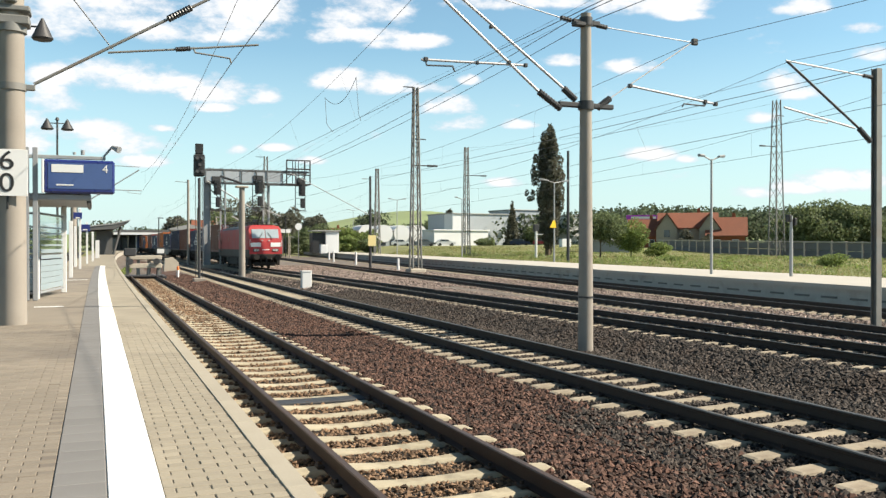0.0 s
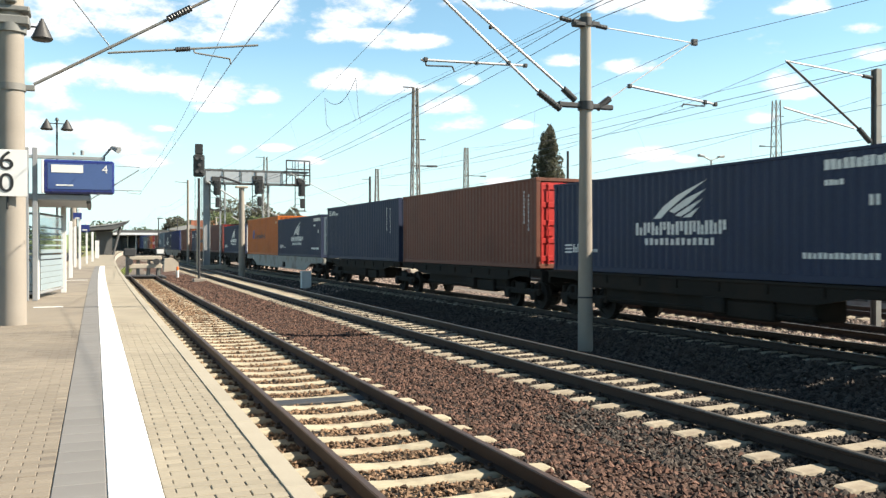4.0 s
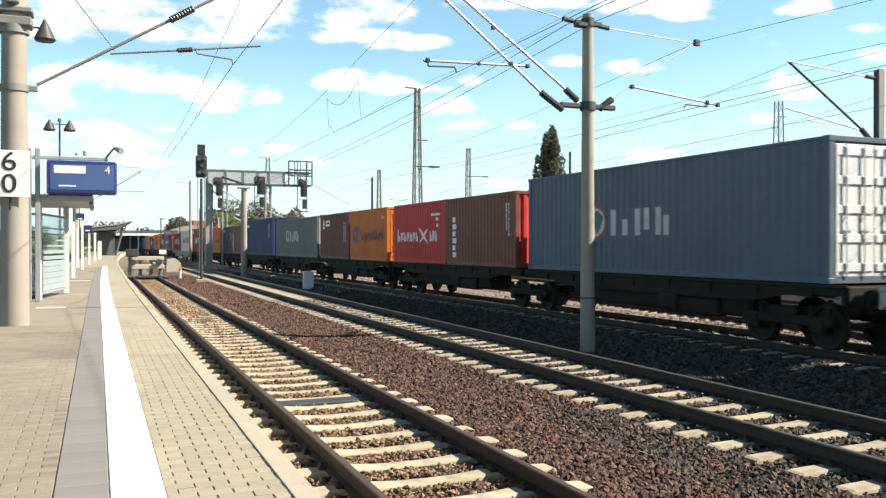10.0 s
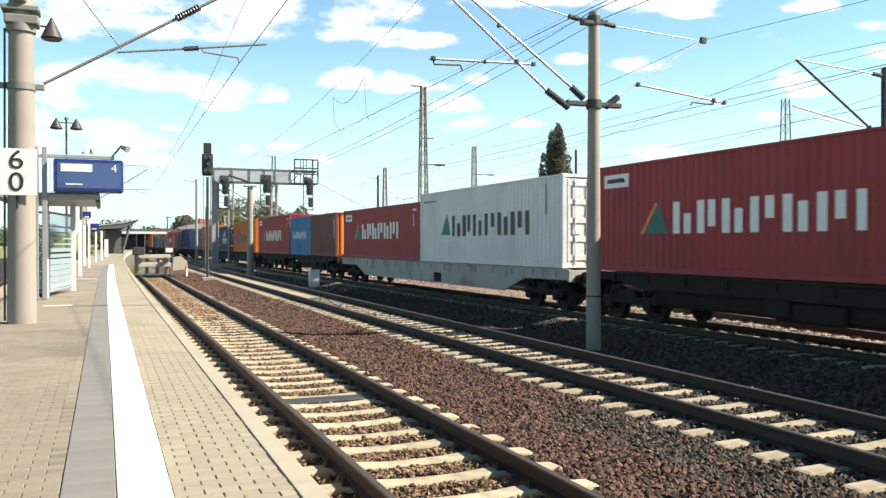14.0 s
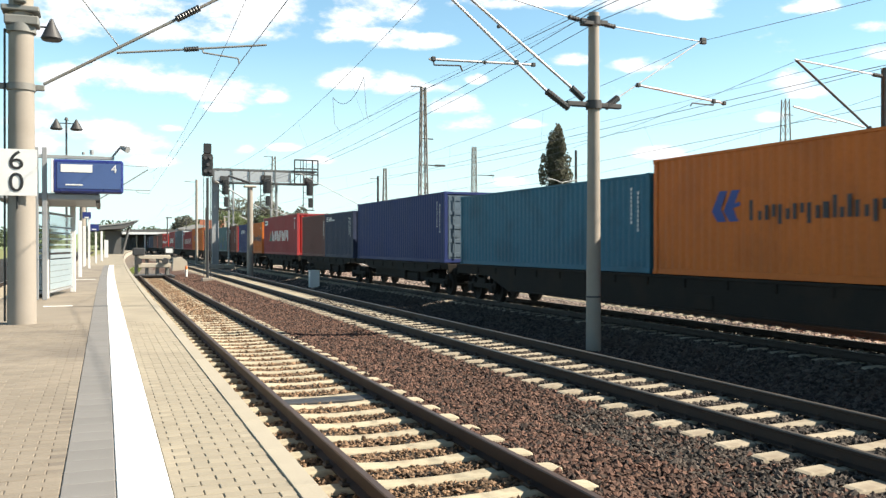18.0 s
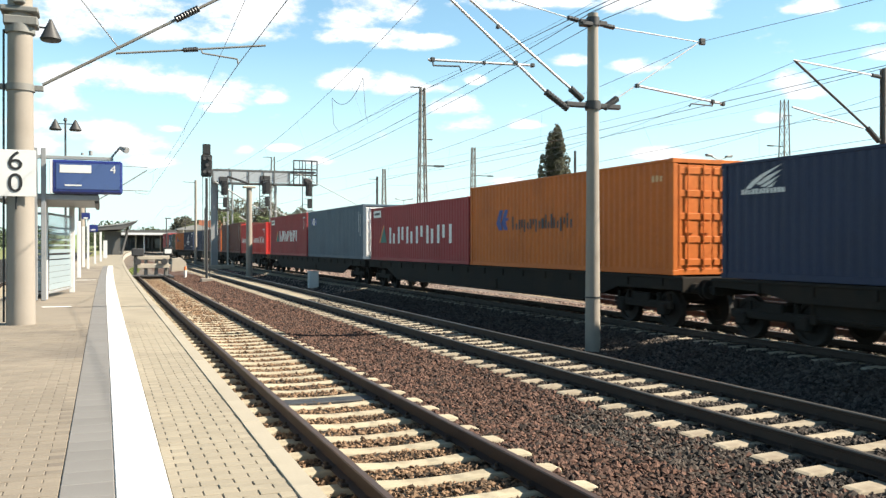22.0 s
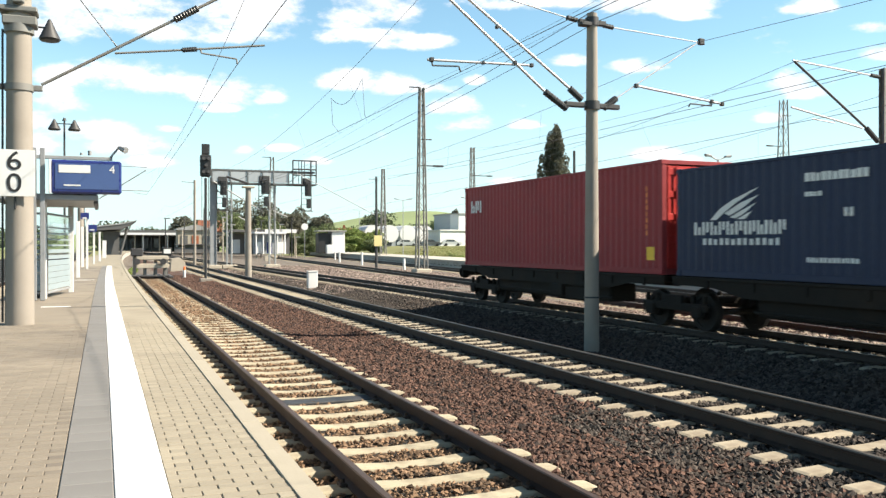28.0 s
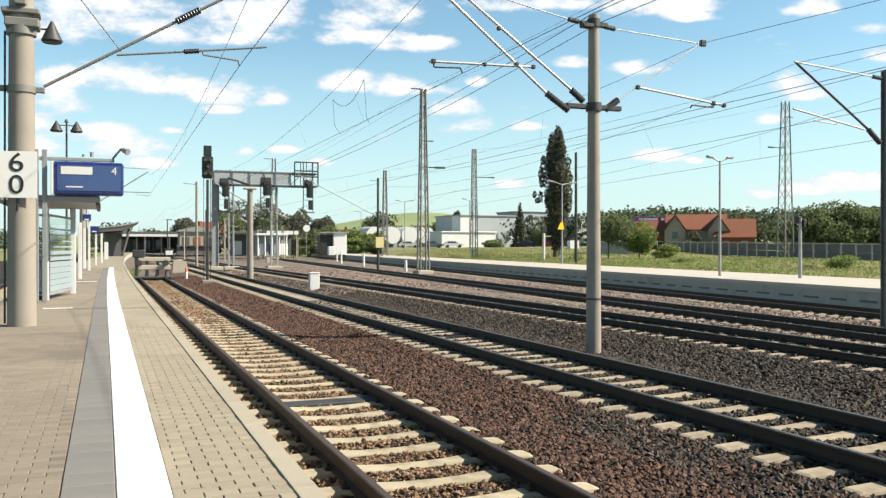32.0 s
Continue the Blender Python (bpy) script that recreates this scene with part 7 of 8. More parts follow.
def wires():
    overhead("overhead_line_1", [(2.6, -45, 5.5), (2.46, 17.2, 5.5), (2.9, 64, 5.5)], [(2.8, -45, 7.1), (2.75, 17.2, 7.15), (2.9, 64, 7.0)], 0.9, 7.0, "contact and carrier wire over the siding")
    overhead("overhead_line_2", [(7.4, -45, 5.86), (7.5, 17.95, 5.86), (7.3, 64.9, 5.7), (7.7, 120, 5.6), (8.0, 220, 5.6)], [(7.2, -45, 7.7), (6.9, 17.95, 7.85), (7.4, 64.9, 7.3), (7.7, 120, 7.2), (8.0, 220, 7.2)], 1.0, 7.0, "contact and carrier wire over the main track")
    overhead("overhead_line_3", [(15.2, -45, 5.45), (13.9, 17.95, 5.42), (13.8, 68, 5.4), (12.7, 125, 5.4), (11.3, 220, 5.4)], [(15.0, -45, 7.1), (14.05, 17.95, 7.1), (13.6, 68, 7.1), (12.7, 125, 7.1), (11.3, 220, 7.1)], 1.0, 7.5, "contact and carrier wire over the goods train's track")
    overhead("overhead_line_4", [(13.6, -45, 5.4), (18.1, 18.33, 5.4), (21.8, 68, 5.4), (26, 125, 5.4), (33, 220, 5.4)], [(13.6, -45, 6.9), (17.5, 18.33, 6.95), (21.9, 68, 6.9), (26, 125, 6.9), (33, 220, 6.9)], 1.0, 7.5, "contact and carrier wire over the through track")
    overhead("overhead_line_5", [(16.0, -45, 5.4), (22.9, 18.33, 5.4), (28.6, 70, 5.4), (34.5, 125, 5.4), (45, 220, 5.4)], [(16.0, -45, 6.9), (22.9, 18.33, 6.9), (28.6, 70, 6.9), (34.5, 125, 6.9), (45, 220, 6.9)], 1.0, 7.5, "contact and carrier wire beside the far platform")
    root = thing("feeder_lines", None, "bare feeder wires between mast tops", "overhead wire", kind="structure")
    for pts, sag in (([(10.8, -45, 8.2), (10.9, 17.95, 7.55), (10.1, 64.9, 6.5)], 0.6), ([(11.1, -45, 8.0), (11.1, 17.95, 7.35), (10.2, 64.9, 6.4)], 0.6), ([(24.9, -30, 15.2), (24.48, 39.45, 15.0), (24.2, 67.9, 15.05), (27, 151, 14.5)], 0.25),
                     ([(25.6, -30, 15.1), (25.26, 38.76, 14.9), (25.1, 67.9, 15.0), (28, 151, 14.4)], 0.25), ([(20.7, 18.3, 7.0), (23.8, 77.4, 8.3)], 0.5), ([(47.8, 110.2, 15.4), (79.4, 85.2, 19.8)], 0.8), ([(20.7, -40, 8.5), (39.3, 124.3, 13.3)], 1.0)):
        g = Geo()
        sag_line(g, pts, 0.009, sag, 12)
        part("wire", g, WIRE, root)
    g = Geo()
    a, b = Vector((13.1, 52.0, 11.0)), Vector((14.5, 50.0, 12.0))
    sag_line(g, [a, b], 0.016, 0.9, 12)
    g.tube([a, a + Vector((0.1, 0, -1.6)), a + Vector((0.5, 0, -2.1))], 0.014, 5)
    g.tube([b, b + Vector((0.15, 0, -2.2)), b + Vector((0.3, 0, -2.6))], 0.014, 5)
    part("jumper_loop", g, WIRE, root, "hanging jumper cable")


# ---- beyond the far platform ----
def leaf_cloud(lobes, count, size, rng, flat=0.75):
    tot = sum(l[3] * l[4] + l[3] * l[5] + l[4] * l[5] for l in lobes)
    vs = []
    for cx, cy, cz, rx, ry, rz in lobes:
        n = max(8, int(count * (rx * ry + rx * rz + ry * rz) / tot))
        d = rng.normal(size=(n, 3))
        d /= np.linalg.norm(d, axis=1)[:, None]
        rad = rng.uniform(0.45, 1.0, n) ** 0.5 * (1 + 0.14 * np.sin(5 * d[:, 0] + cx) + 0.12 * np.sin(7 * d[:, 2] + cy))
        p = d * rad[:, None] * np.array([rx, ry, rz]) + np.array([cx, cy, cz])
        u = rng.normal(size=(n, 3))
        u /= np.linalg.norm(u, axis=1)[:, None]
        w = np.cross(u, rng.normal(size=(n, 3)))
        w /= np.linalg.norm(w, axis=1)[:, None] + 1e-9
        s = (size * rng.uniform(0.6, 1.4, n))[:, None]
        nn = np.cross(u, w) * s * 0.25
        vs.append(np.stack([p - u * s, p + w * s * flat + nn, p + u * s, p - w * s * flat + nn], 1))
    v = np.concatenate(vs)
    n = len(v)
    f = np.array([(0, 1, 2), (0, 2, 3)])[None] + 4 * np.arange(n)[:, None, None]
    me = bpy.data.meshes.new("crown")
    me.from_pydata(v.reshape(-1, 3), [], f.reshape(-1, 3))
    return me


def tree(x, y, z0, lobes, count, size, material, label, trunk=0.25, category="tree", rng=None):
    root = thing("tree" if category == "tree" else "shrub", pose(x, y, z0), label, category)
    top = max(l[2] for l in lobes)
    g = Geo().cyl((0, 0, -0.4), (0, 0, top * 0.5), trunk, trunk * 0.6, n=9).cyl((0, 0, top * 0.5), (0, 0, top), trunk * 0.6, trunk * 0.15, n=8)
    for l in lobes[:10]:
        g.cyl((0, 0, max(0.3, l[2] * 0.45)), (l[0], l[1], l[2]), trunk * 0.3, trunk * 0.08, n=6)
    part("trunk", g, BARK, root)
    part("crown", leaf_cloud(lobes, count, size, rng), material, root)
    return root


def plants():
    rng = np.random.default_rng(11)
    # columnar poplar: upright plumes round a tall stem, ragged at the sides
    lobes = []
    prof = ((1.5, 0.9), (3.5, 1.5), (6.0, 1.85), (9.0, 2.1), (12.0, 2.05), (14.5, 1.65), (16.5, 1.0), (17.6, 0.5))
    for i in range(72):
        z = 1.8 + 15.4 * i / 71
        w = float(np.interp(z, [q for q, _ in prof], [q for _, q in prof]))
        a, r = rng.uniform(0, 6.28), rng.uniform(0.2, 0.95) * w
        lean = 0.35 * (z / 17) ** 2
        lobes.append((r * math.cos(a) + lean, r * math.sin(a), z, 0.27 + 0.17 * w, 0.27 + 0.17 * w, rng.uniform(1.0, 1.9)))
    lobes += [(-2.35, 0, 8.6, 0.34, 0.34, 0.8), (-3.3, 0, 8.9, 0.28, 0.28, 0.5), (-2.9, 0, 8.1, 0.3, 0.3, 0.4), (-2.2, 0, 11.6, 0.42, 0.4, 1.2), (-1.9, 0, 13.3, 0.4, 0.4, 1.1),
              (1.95, 0, 13.4, 0.42, 0.4, 1.2), (2.3, 0, 11.2, 0.4, 0.4, 1.0), (2.2, 0, 9.2, 0.42, 0.4, 1.3), (0.5, 0, 17.6, 0.34, 0.34, 0.9), (-0.6, 0, 15.4, 0.4, 0.4, 1.1)]
    tree(58.3, 106.0, 0.2, lobes, 30000, 0.13, LEAF_P, "tall dark columnar poplar with ragged sides", 0.4, rng=rng)
    # slim spruce before the white halls
    spruce = [(0.12 * math.sin(5 * i), 0.12 * math.cos(3 * i), 0.8 + 0.62 * i, 2.0 * (1 - i / 18.5) + 0.12, 2.0 * (1 - i / 18.5) + 0.12, 0.5) for i in range(18)]
    tree(89.6, 179.8, 0.2, spruce, 5200, 0.22, LEAF_P, "dark pointed spruce near the halls", 0.16, rng=rng)

    def bushy(x, y, z0, w, h, n, size, material, label, seed_k=6, category="tree"):
        ls = []
        for _ in range(seed_k):
            a = rng.uniform(0, 6.28)
            r = rng.uniform(0, 0.55) * w / 2
            zz = rng.uniform(0.18, 0.78) * h
            s = rng.uniform(0.24, 0.36)
            ls.append((r * math.cos(a), r * math.sin(a), zz, w * s, w * s, h * rng.uniform(0.18, 0.28)))
        tree(x, y, z0, ls, n * 3, size * 0.6, material, label, max(0.08, h * 0.02), category, rng)

    bushy(60.5, 96.0, 0.2, 6.0, 6.0, 2600, 0.2, LEAF_B, "broad green bush beside the meadow", 9)
    bushy(64.5, 95.0, 0.2, 4.5, 5.0, 2000, 0.2, LEAF_A, "fresh green leafy bush", 8)
    bushy(69.0, 95.0, 0.2, 4.2, 2.2, 1500, 0.16, LEAF_A, "low pale flowering bush", 8, "shrub")
    bushy(50.7, 48.7, -0.1, 2.4, 1.5, 900, 0.1, LEAF_A, "green shrub in the meadow", 7, "shrub")
    bushy(47.8, 49.0, -0.1, 1.9, 0.9, 500, 0.1, LEAF_B, "dark shrub in the meadow", 6, "shrub")
    bushy(54.0, 72.0, 0.1, 2.4, 0.9, 500, 0.1, LEAF_A, "low shrub in the meadow", 6, "shrub")
    for x, y, w, h in ((105.4, 109, 8, 8.8), (108.3, 107.9, 8, 9.4), (111.3, 106.7, 8, 9.2), (114.7, 105.4, 9, 8.3), (119, 102, 9, 6.5)):
        bushy(x, y, 0.2, w, h, 2600, 0.32, LEAF_B, "dark dense tree behind the fence", 10)
    bushy(95.0, 178.0, 0.2, 6.5, 7.0, 1600, 0.3, LEAF_B, "dark tree near the halls", 8)
    bushy(75.5, 163.0, 0.2, 5.0, 3.5, 900, 0.28, LEAF_B, "dark bush near the halls", 7, "shrub")
    bushy(103.0, 262.0, 0.2, 10, 14.0, 1600, 0.45, LEAF_B, "tree behind the white hall", 8)
    for x, y, w, h in ((40, 179, 6, 5.5), (45.5, 180, 7, 6.3), (50, 180, 7, 6), (53.5, 177, 5, 5), (37, 183, 6, 5.5), (57, 200, 7, 5.5), (36, 205, 8, 9), (30, 215, 9, 10), (21, 225, 8, 8), (47, 170, 5, 3.6), (52, 168, 5, 3.2)):
        bushy(x, y, 0.2, w, h, 1500, 0.34, LEAF_A if (x * 7) % 3 > 1.4 else LEAF_B, "green tree behind the far platform", 9)
    for x, y, w, h in ((35.1, 237.8, 11, 14.5), (40.4, 226.0, 10, 13.5), (45.8, 219.0, 9, 11.0), (50.0, 207.4, 8, 9.0), (21.6, 255.2, 9, 10.5)):
        bushy(x, y, 0.3, w, h, 2600, 0.42, LEAF_P, "dark broad tree rising behind the station", 10)
    # woods on the far rise
    lobes = []
    for i in range(420):
        a = radians(rng.uniform(25, 52))
        d = rng.uniform(240, 420)
        k = min(1.0, max(0.1, (math.degrees(a) - 25) / 9))
        h = (d - 200) * 0.035 * k + rng.uniform(3, 7)
        lobes.append((d * math.sin(a), d * math.cos(a), h, rng.uniform(4, 8), rng.uniform(4, 8), rng.uniform(3, 5)))
    for i in range(30):
        lobes.append((123 + rng.uniform(-7, 7), 403 + rng.uniform(-8, 8), rng.uniform(5, 16.5), 3.6, 3.6, 2.6))
    for i in range(90):
        a = radians(rng.uniform(-14, 25))
        d = rng.uniform(420, 560)
        lobes.append((d * math.sin(a), d * math.cos(a), rng.uniform(3, 8), 9, 9, 6))
    tagged(part("far_woods", leaf_cloud(lobes, 150000, 0.55, rng), LEAF_FAR), "dark green woods on the far rise", "woods", kind="stuff")
    for x, y, w, h in ((103.7, 254.7, 5, 14.5), (23, 245, 10, 8.5), (32, 240, 13, 12), (40, 235, 11, 10.5), (14, 255, 9, 6.5), (47, 240, 9, 8.5), (100.4, 130.3, 3.4, 4.6), (103.2, 128.3, 2.2, 3.4)):
        bushy(x, y, 0.4, w, h, 3600, 0.55 if h > 6 else 0.3, LEAF_P, "dark green tree beyond the station" if h > 6 else "dark bush before the houses", 9)
    # meadow grass
    n = 70000
    y = rng.uniform(22, 150, n)
    x = 32.4 + 0.105 * (y - 28) + rng.uniform(0.1, 1, n) ** 1.3 * 46
    for name, ma, sel, h in (("meadow_grass", GRASS, slice(0, 54000), 0.22), ("dry_grass", GRASS_DRY, slice(54000, n), 0.27)):
        px, py = x[sel], y[sel]
        m = len(px)
        s = rng.uniform(0.5, 1.2, m)
        a = rng.uniform(0, 6.28, m)
        w = 0.035 * s
        gz = -0.66 + 0.85 * np.clip((px - back_edge(py)) / 3, 0, 1) + 0.5 * np.clip((px - back_edge(py)) / 90, 0, 1) + 1.35 * np.clip((py - 100) / 55, 0, 1) * np.clip((px - back_edge(py) - 3) / 8, 0, 1)
        base = np.stack([px, py, gz], 1)
        dx = np.stack([np.cos(a) * w, np.sin(a) * w, 0 * a], 1)
        lean = np.stack([rng.normal(0, 0.15, m), rng.normal(0, 0.15, m), h * s], 1)
        v = np.stack([base - dx, base + dx, base + lean], 1).reshape(-1, 3)
        me = bpy.data.meshes.new(name)
        me.from_pydata(v, [], np.arange(m * 3).reshape(-1, 3))
        tagged(part(name, me, ma), "tall meadow grass beside the far platform" if h < 0.25 else "straw-coloured meadow grass", "grass", kind="stuff")
    # herbs and tufts in the meadow
    lobes = []
    for _ in range(260):
        y = rng.uniform(26, 120)
        x = 34.0 + 0.105 * (y - 28) + rng.uniform(0, 1) ** 1.5 * 34
        w = rng.uniform(0.3, 1.0)
        lobes.append((x, y, meadow_z(x, y) + 0.12, w, w, rng.uniform(0.14, 0.36)))
    tagged(part("meadow_herbs", leaf_cloud(lobes, 16000, 0.075, rng), LEAF_A), "green herbs and tufts in the meadow", "grass", kind="stuff")
    # weeds at the siding's end
    lobes = [(1.75 + 0.1 * i, 66 + 1.3 * i, -0.1, 0.35, 0.7, 0.3) for i in range(8)] + [(1.28 + rng.uniform(-0.05, 0.08), y, -0.26, 0.07, 0.16, 0.09) for y in rng.uniform(5, 34, 46)]
    tagged(part("weeds", leaf_cloud(lobes, 2600, 0.035, rng), LEAF_A), "green weeds along the platform edge", "weeds", kind="stuff")


def meadow_z(x, y):
    """The meadow's height, which climbs to a terrace far off."""
    o = x - back_edge(y)
    return -0.62 + 0.85 * min(1, max(0, o / 3)) + 0.5 * min(1, max(0, o / 90)) + 1.35 * min(1, max(0, (y - 100) / 55)) * min(1, max(0, (o - 3) / 8))


def meadow():
    g = Geo()
    ys = list(range(6, 240, 6))
    offs = (0.02, 0.8, 3.0, 20.0, 50.0, 90.0)
    for y in ys:
        for o in offs:
            z = meadow_z(back_edge(y) + o, y)
            g.v.append((back_edge(y) + o, y, z + 0.05 * math.sin(y * 0.7 + o) * min(1, o / 3)))
    k = len(offs)
    for j in range(len(ys) - 1):
        for i in range(k - 1):
            g.f.append((j * k + i, j * k + i + 1, (j + 1) * k + i + 1, (j + 1) * k + i))
            g.s.append(True)
            g.mi.append(0)
    tagged(part("meadow", g, GRASS_G), "sunlit meadow with green and dry grass", "meadow", kind="structure")


def hill():
    g = Geo()
    n = 70
    for i in range(n + 1):
        a = radians(-25 + 85 * i / n)
        d = math.degrees(a)
        top = 52 * math.exp(-((d - 20) / 7) ** 2) + 34 * math.exp(-((d - 36) / 9) ** 2) + 22 * math.exp(-((d - 5) / 9) ** 2) + 26 * math.exp(-((d - 50) / 10) ** 2) + 6
        for r, k in ((500, 0.0), (800, 0.22), (1100, 0.6), (1350, 0.92), (1500, 1.0), (1900, 0.9)):
            g.v.append((r * math.sin(a), r * math.cos(a), -0.7 + top * k))
    for i in range(n):
        for j in range(5):
            g.f.append((i * 6 + j, i * 6 + j + 1, i * 6 + j + 7, i * 6 + j + 6))
            g.s.append(True)
            g.mi.append(0)
    tagged(part("distant_hill", g, FIELD), "distant hill with pale green fields", "hill", kind="structure")


def house(x, y, z0, w, d, eave, ridge, turn, wall, gable=None, wings=(), label="house with an orange tiled roof"):
    root = thing("house", pose(x, y, z0, 0, 0, turn), label, "house")
    part("wall", Geo().box((0, 0, eave / 2), (w, d, eave)), wall, root)
    o = 0.5
    for s in (-1, 1):
        g = Geo()
        g.add([(-w / 2 - o, s * (d / 2 + o), eave - 0.25), (w / 2 + o, s * (d / 2 + o), eave - 0.25), (w / 2 + o, 0, ridge), (-w / 2 - o, 0, ridge),
               (-w / 2 - o, s * (d / 2 + o), eave - 0.05), (w / 2 + o, s * (d / 2 + o), eave - 0.05), (w / 2 + o, 0, ridge + 0.2), (-w / 2 - o, 0, ridge + 0.2)],
              [(0, 1, 2, 3), (4, 5, 6, 7), (0, 1, 5, 4), (1, 2, 6, 5), (2, 3, 7, 6), (3, 0, 4, 7)])
        part("roof_slope", g, TILE_ROOF, root)
    for s in (-1, 1):
        g = Geo()
        g.add([(s * w / 2, -d / 2, eave), (s * w / 2, d / 2, eave), (s * w / 2, 0, ridge), (s * (w / 2 - 0.2), -d / 2, eave), (s * (w / 2 - 0.2), d / 2, eave), (s * (w / 2 - 0.2), 0, ridge)],
              [(0, 1, 2), (3, 5, 4), (0, 1, 4, 3), (1, 2, 5, 4), (2, 0, 3, 5)])
        part("gable", g, gable or wall, root)
    for i in range(max(2, int(w / 2.6))):
        wx = -w / 2 + w * (i + 0.5) / max(2, int(w / 2.6))
        for zz in ([1.5] if eave < 4 else [1.5, eave - 1.3]):
            win = part("window", Geo().box((wx, -d / 2 - 0.02, zz), (1.1, 0.08, 1.3), 0.02), WHITE, root)
            part("pane", Geo().box((wx, -d / 2 - 0.07, zz), (0.9, 0.03, 1.1)), PANE, win)
    for wx, ww in wings:
        g = Geo()
        g.add([(wx - ww, -d / 2 - 1.6, 0), (wx + ww, -d / 2 - 1.6, 0), (wx + ww, -d / 2 - 1.6, eave - 0.3), (wx, -d / 2 - 1.6, eave + ww * 1.3), (wx - ww, -d / 2 - 1.6, eave - 0.3),
               (wx - ww, 0, 0), (wx + ww, 0, 0), (wx + ww, 0, eave - 0.3), (wx, 0, eave + ww * 1.3), (wx - ww, 0, eave - 0.3)],
              [(0, 1, 2, 3, 4), (5, 9, 8, 7, 6), (0, 1, 6, 5), (1, 2, 7, 6), (4, 0, 5, 9)])
        part("wing", g, wall, root)
        for s in (-1, 1):
            g = Geo()
            e, r2 = wx + s * (ww + 0.35), eave + ww * 1.3 + 0.12
            g.add([(e, -d / 2 - 2.0, eave - 0.6), (wx, -d / 2 - 2.0, r2), (wx, 0.5, r2), (e, 0.5, eave - 0.6), (e, -d / 2 - 2.0, eave - 0.4), (wx, -d / 2 - 2.0, r2 + 0.2), (wx, 0.5, r2 + 0.2), (e, 0.5, eave - 0.4)],
                  [(0, 1, 2, 3), (4, 5, 6, 7), (0, 1, 5, 4), (1, 2, 6, 5), (2, 3, 7, 6), (3, 0, 4, 7)])
            part("wing_roof", g, TILE_ROOF, root)
        part("wing_window", Geo().box((wx, -d / 2 - 1.62, eave * 0.72), (1.0, 0.08, 1.3), 0.02), PANE, root)
    part("chimney", Geo().box((w * 0.2, 0.6, ridge + 0.3), (0.6, 0.6, 1.4), 0.03), BRICK, root)
    return root


def car(x, y, z0, turn, paint_m, label):
    root = thing("parked_car", pose(x, y, z0, 0, 0, turn), label, "car", "cars parked beyond the platform")
    prof = [(-2.1, 0.3), (2.1, 0.3), (2.15, 0.7), (1.95, 0.85), (1.1, 0.95), (0.45, 1.42), (-1.2, 1.45), (-1.95, 0.95), (-2.15, 0.8)]
    g = Geo()
    k = len(prof)
    vs = [(a, -0.85, b) for a, b in prof] + [(a, 0.85, b) for a, b in prof]
    g.add(vs, [tuple(range(k)), tuple(range(2 * k - 1, k - 1, -1))] + [(i, (i + 1) % k, k + (i + 1) % k, k + i) for i in range(k)])
    part("body", g, paint_m, root)
    for s in (-1, 1):
        g = Geo()
        g.add([(-1.5, s * 0.862, 0.98), (0.8, s * 0.862, 0.98), (0.4, s * 0.862, 1.34), (-1.1, s * 0.862, 1.36), (-1.5, s * 0.85, 0.98), (0.8, s * 0.85, 0.98), (0.4, s * 0.85, 1.34), (-1.1, s * 0.85, 1.36)],
              [(0, 1, 2, 3), (4, 5, 6, 7), (0, 1, 5, 4), (2, 3, 7, 6)])
        part("side_window", g, PANE, root)
        for wx in (-1.3, 1.35):
            part("wheel", Geo().cyl((wx, s * 0.7, 0.31), (wx, s * 0.88, 0.31), 0.31, n=14), BLACK, root)
    return root


def hall(x, y, z0, w, d, h, turn, material, label, roof=None, bays=0, name="industrial_hall"):
    root = thing(name, pose(x, y, z0, 0, 0, turn), label, "hall")
    part("wall", Geo().box((0, 0, h / 2), (w, d, h)), material, root)
    part("roof", Geo().box((0, 0, h + 0.15), (w + 0.6, d + 0.6, 0.3), 0.05), roof or ROOF_TIN, root)
    for i in range(bays):
        wx = -w / 2 + w * (i + 0.5) / bays
        part("window", Geo().box((wx, -d / 2 - 0.05, h * 0.45), (w / bays * 0.55, 0.12, h * 0.3)), PANE, root)
    return root


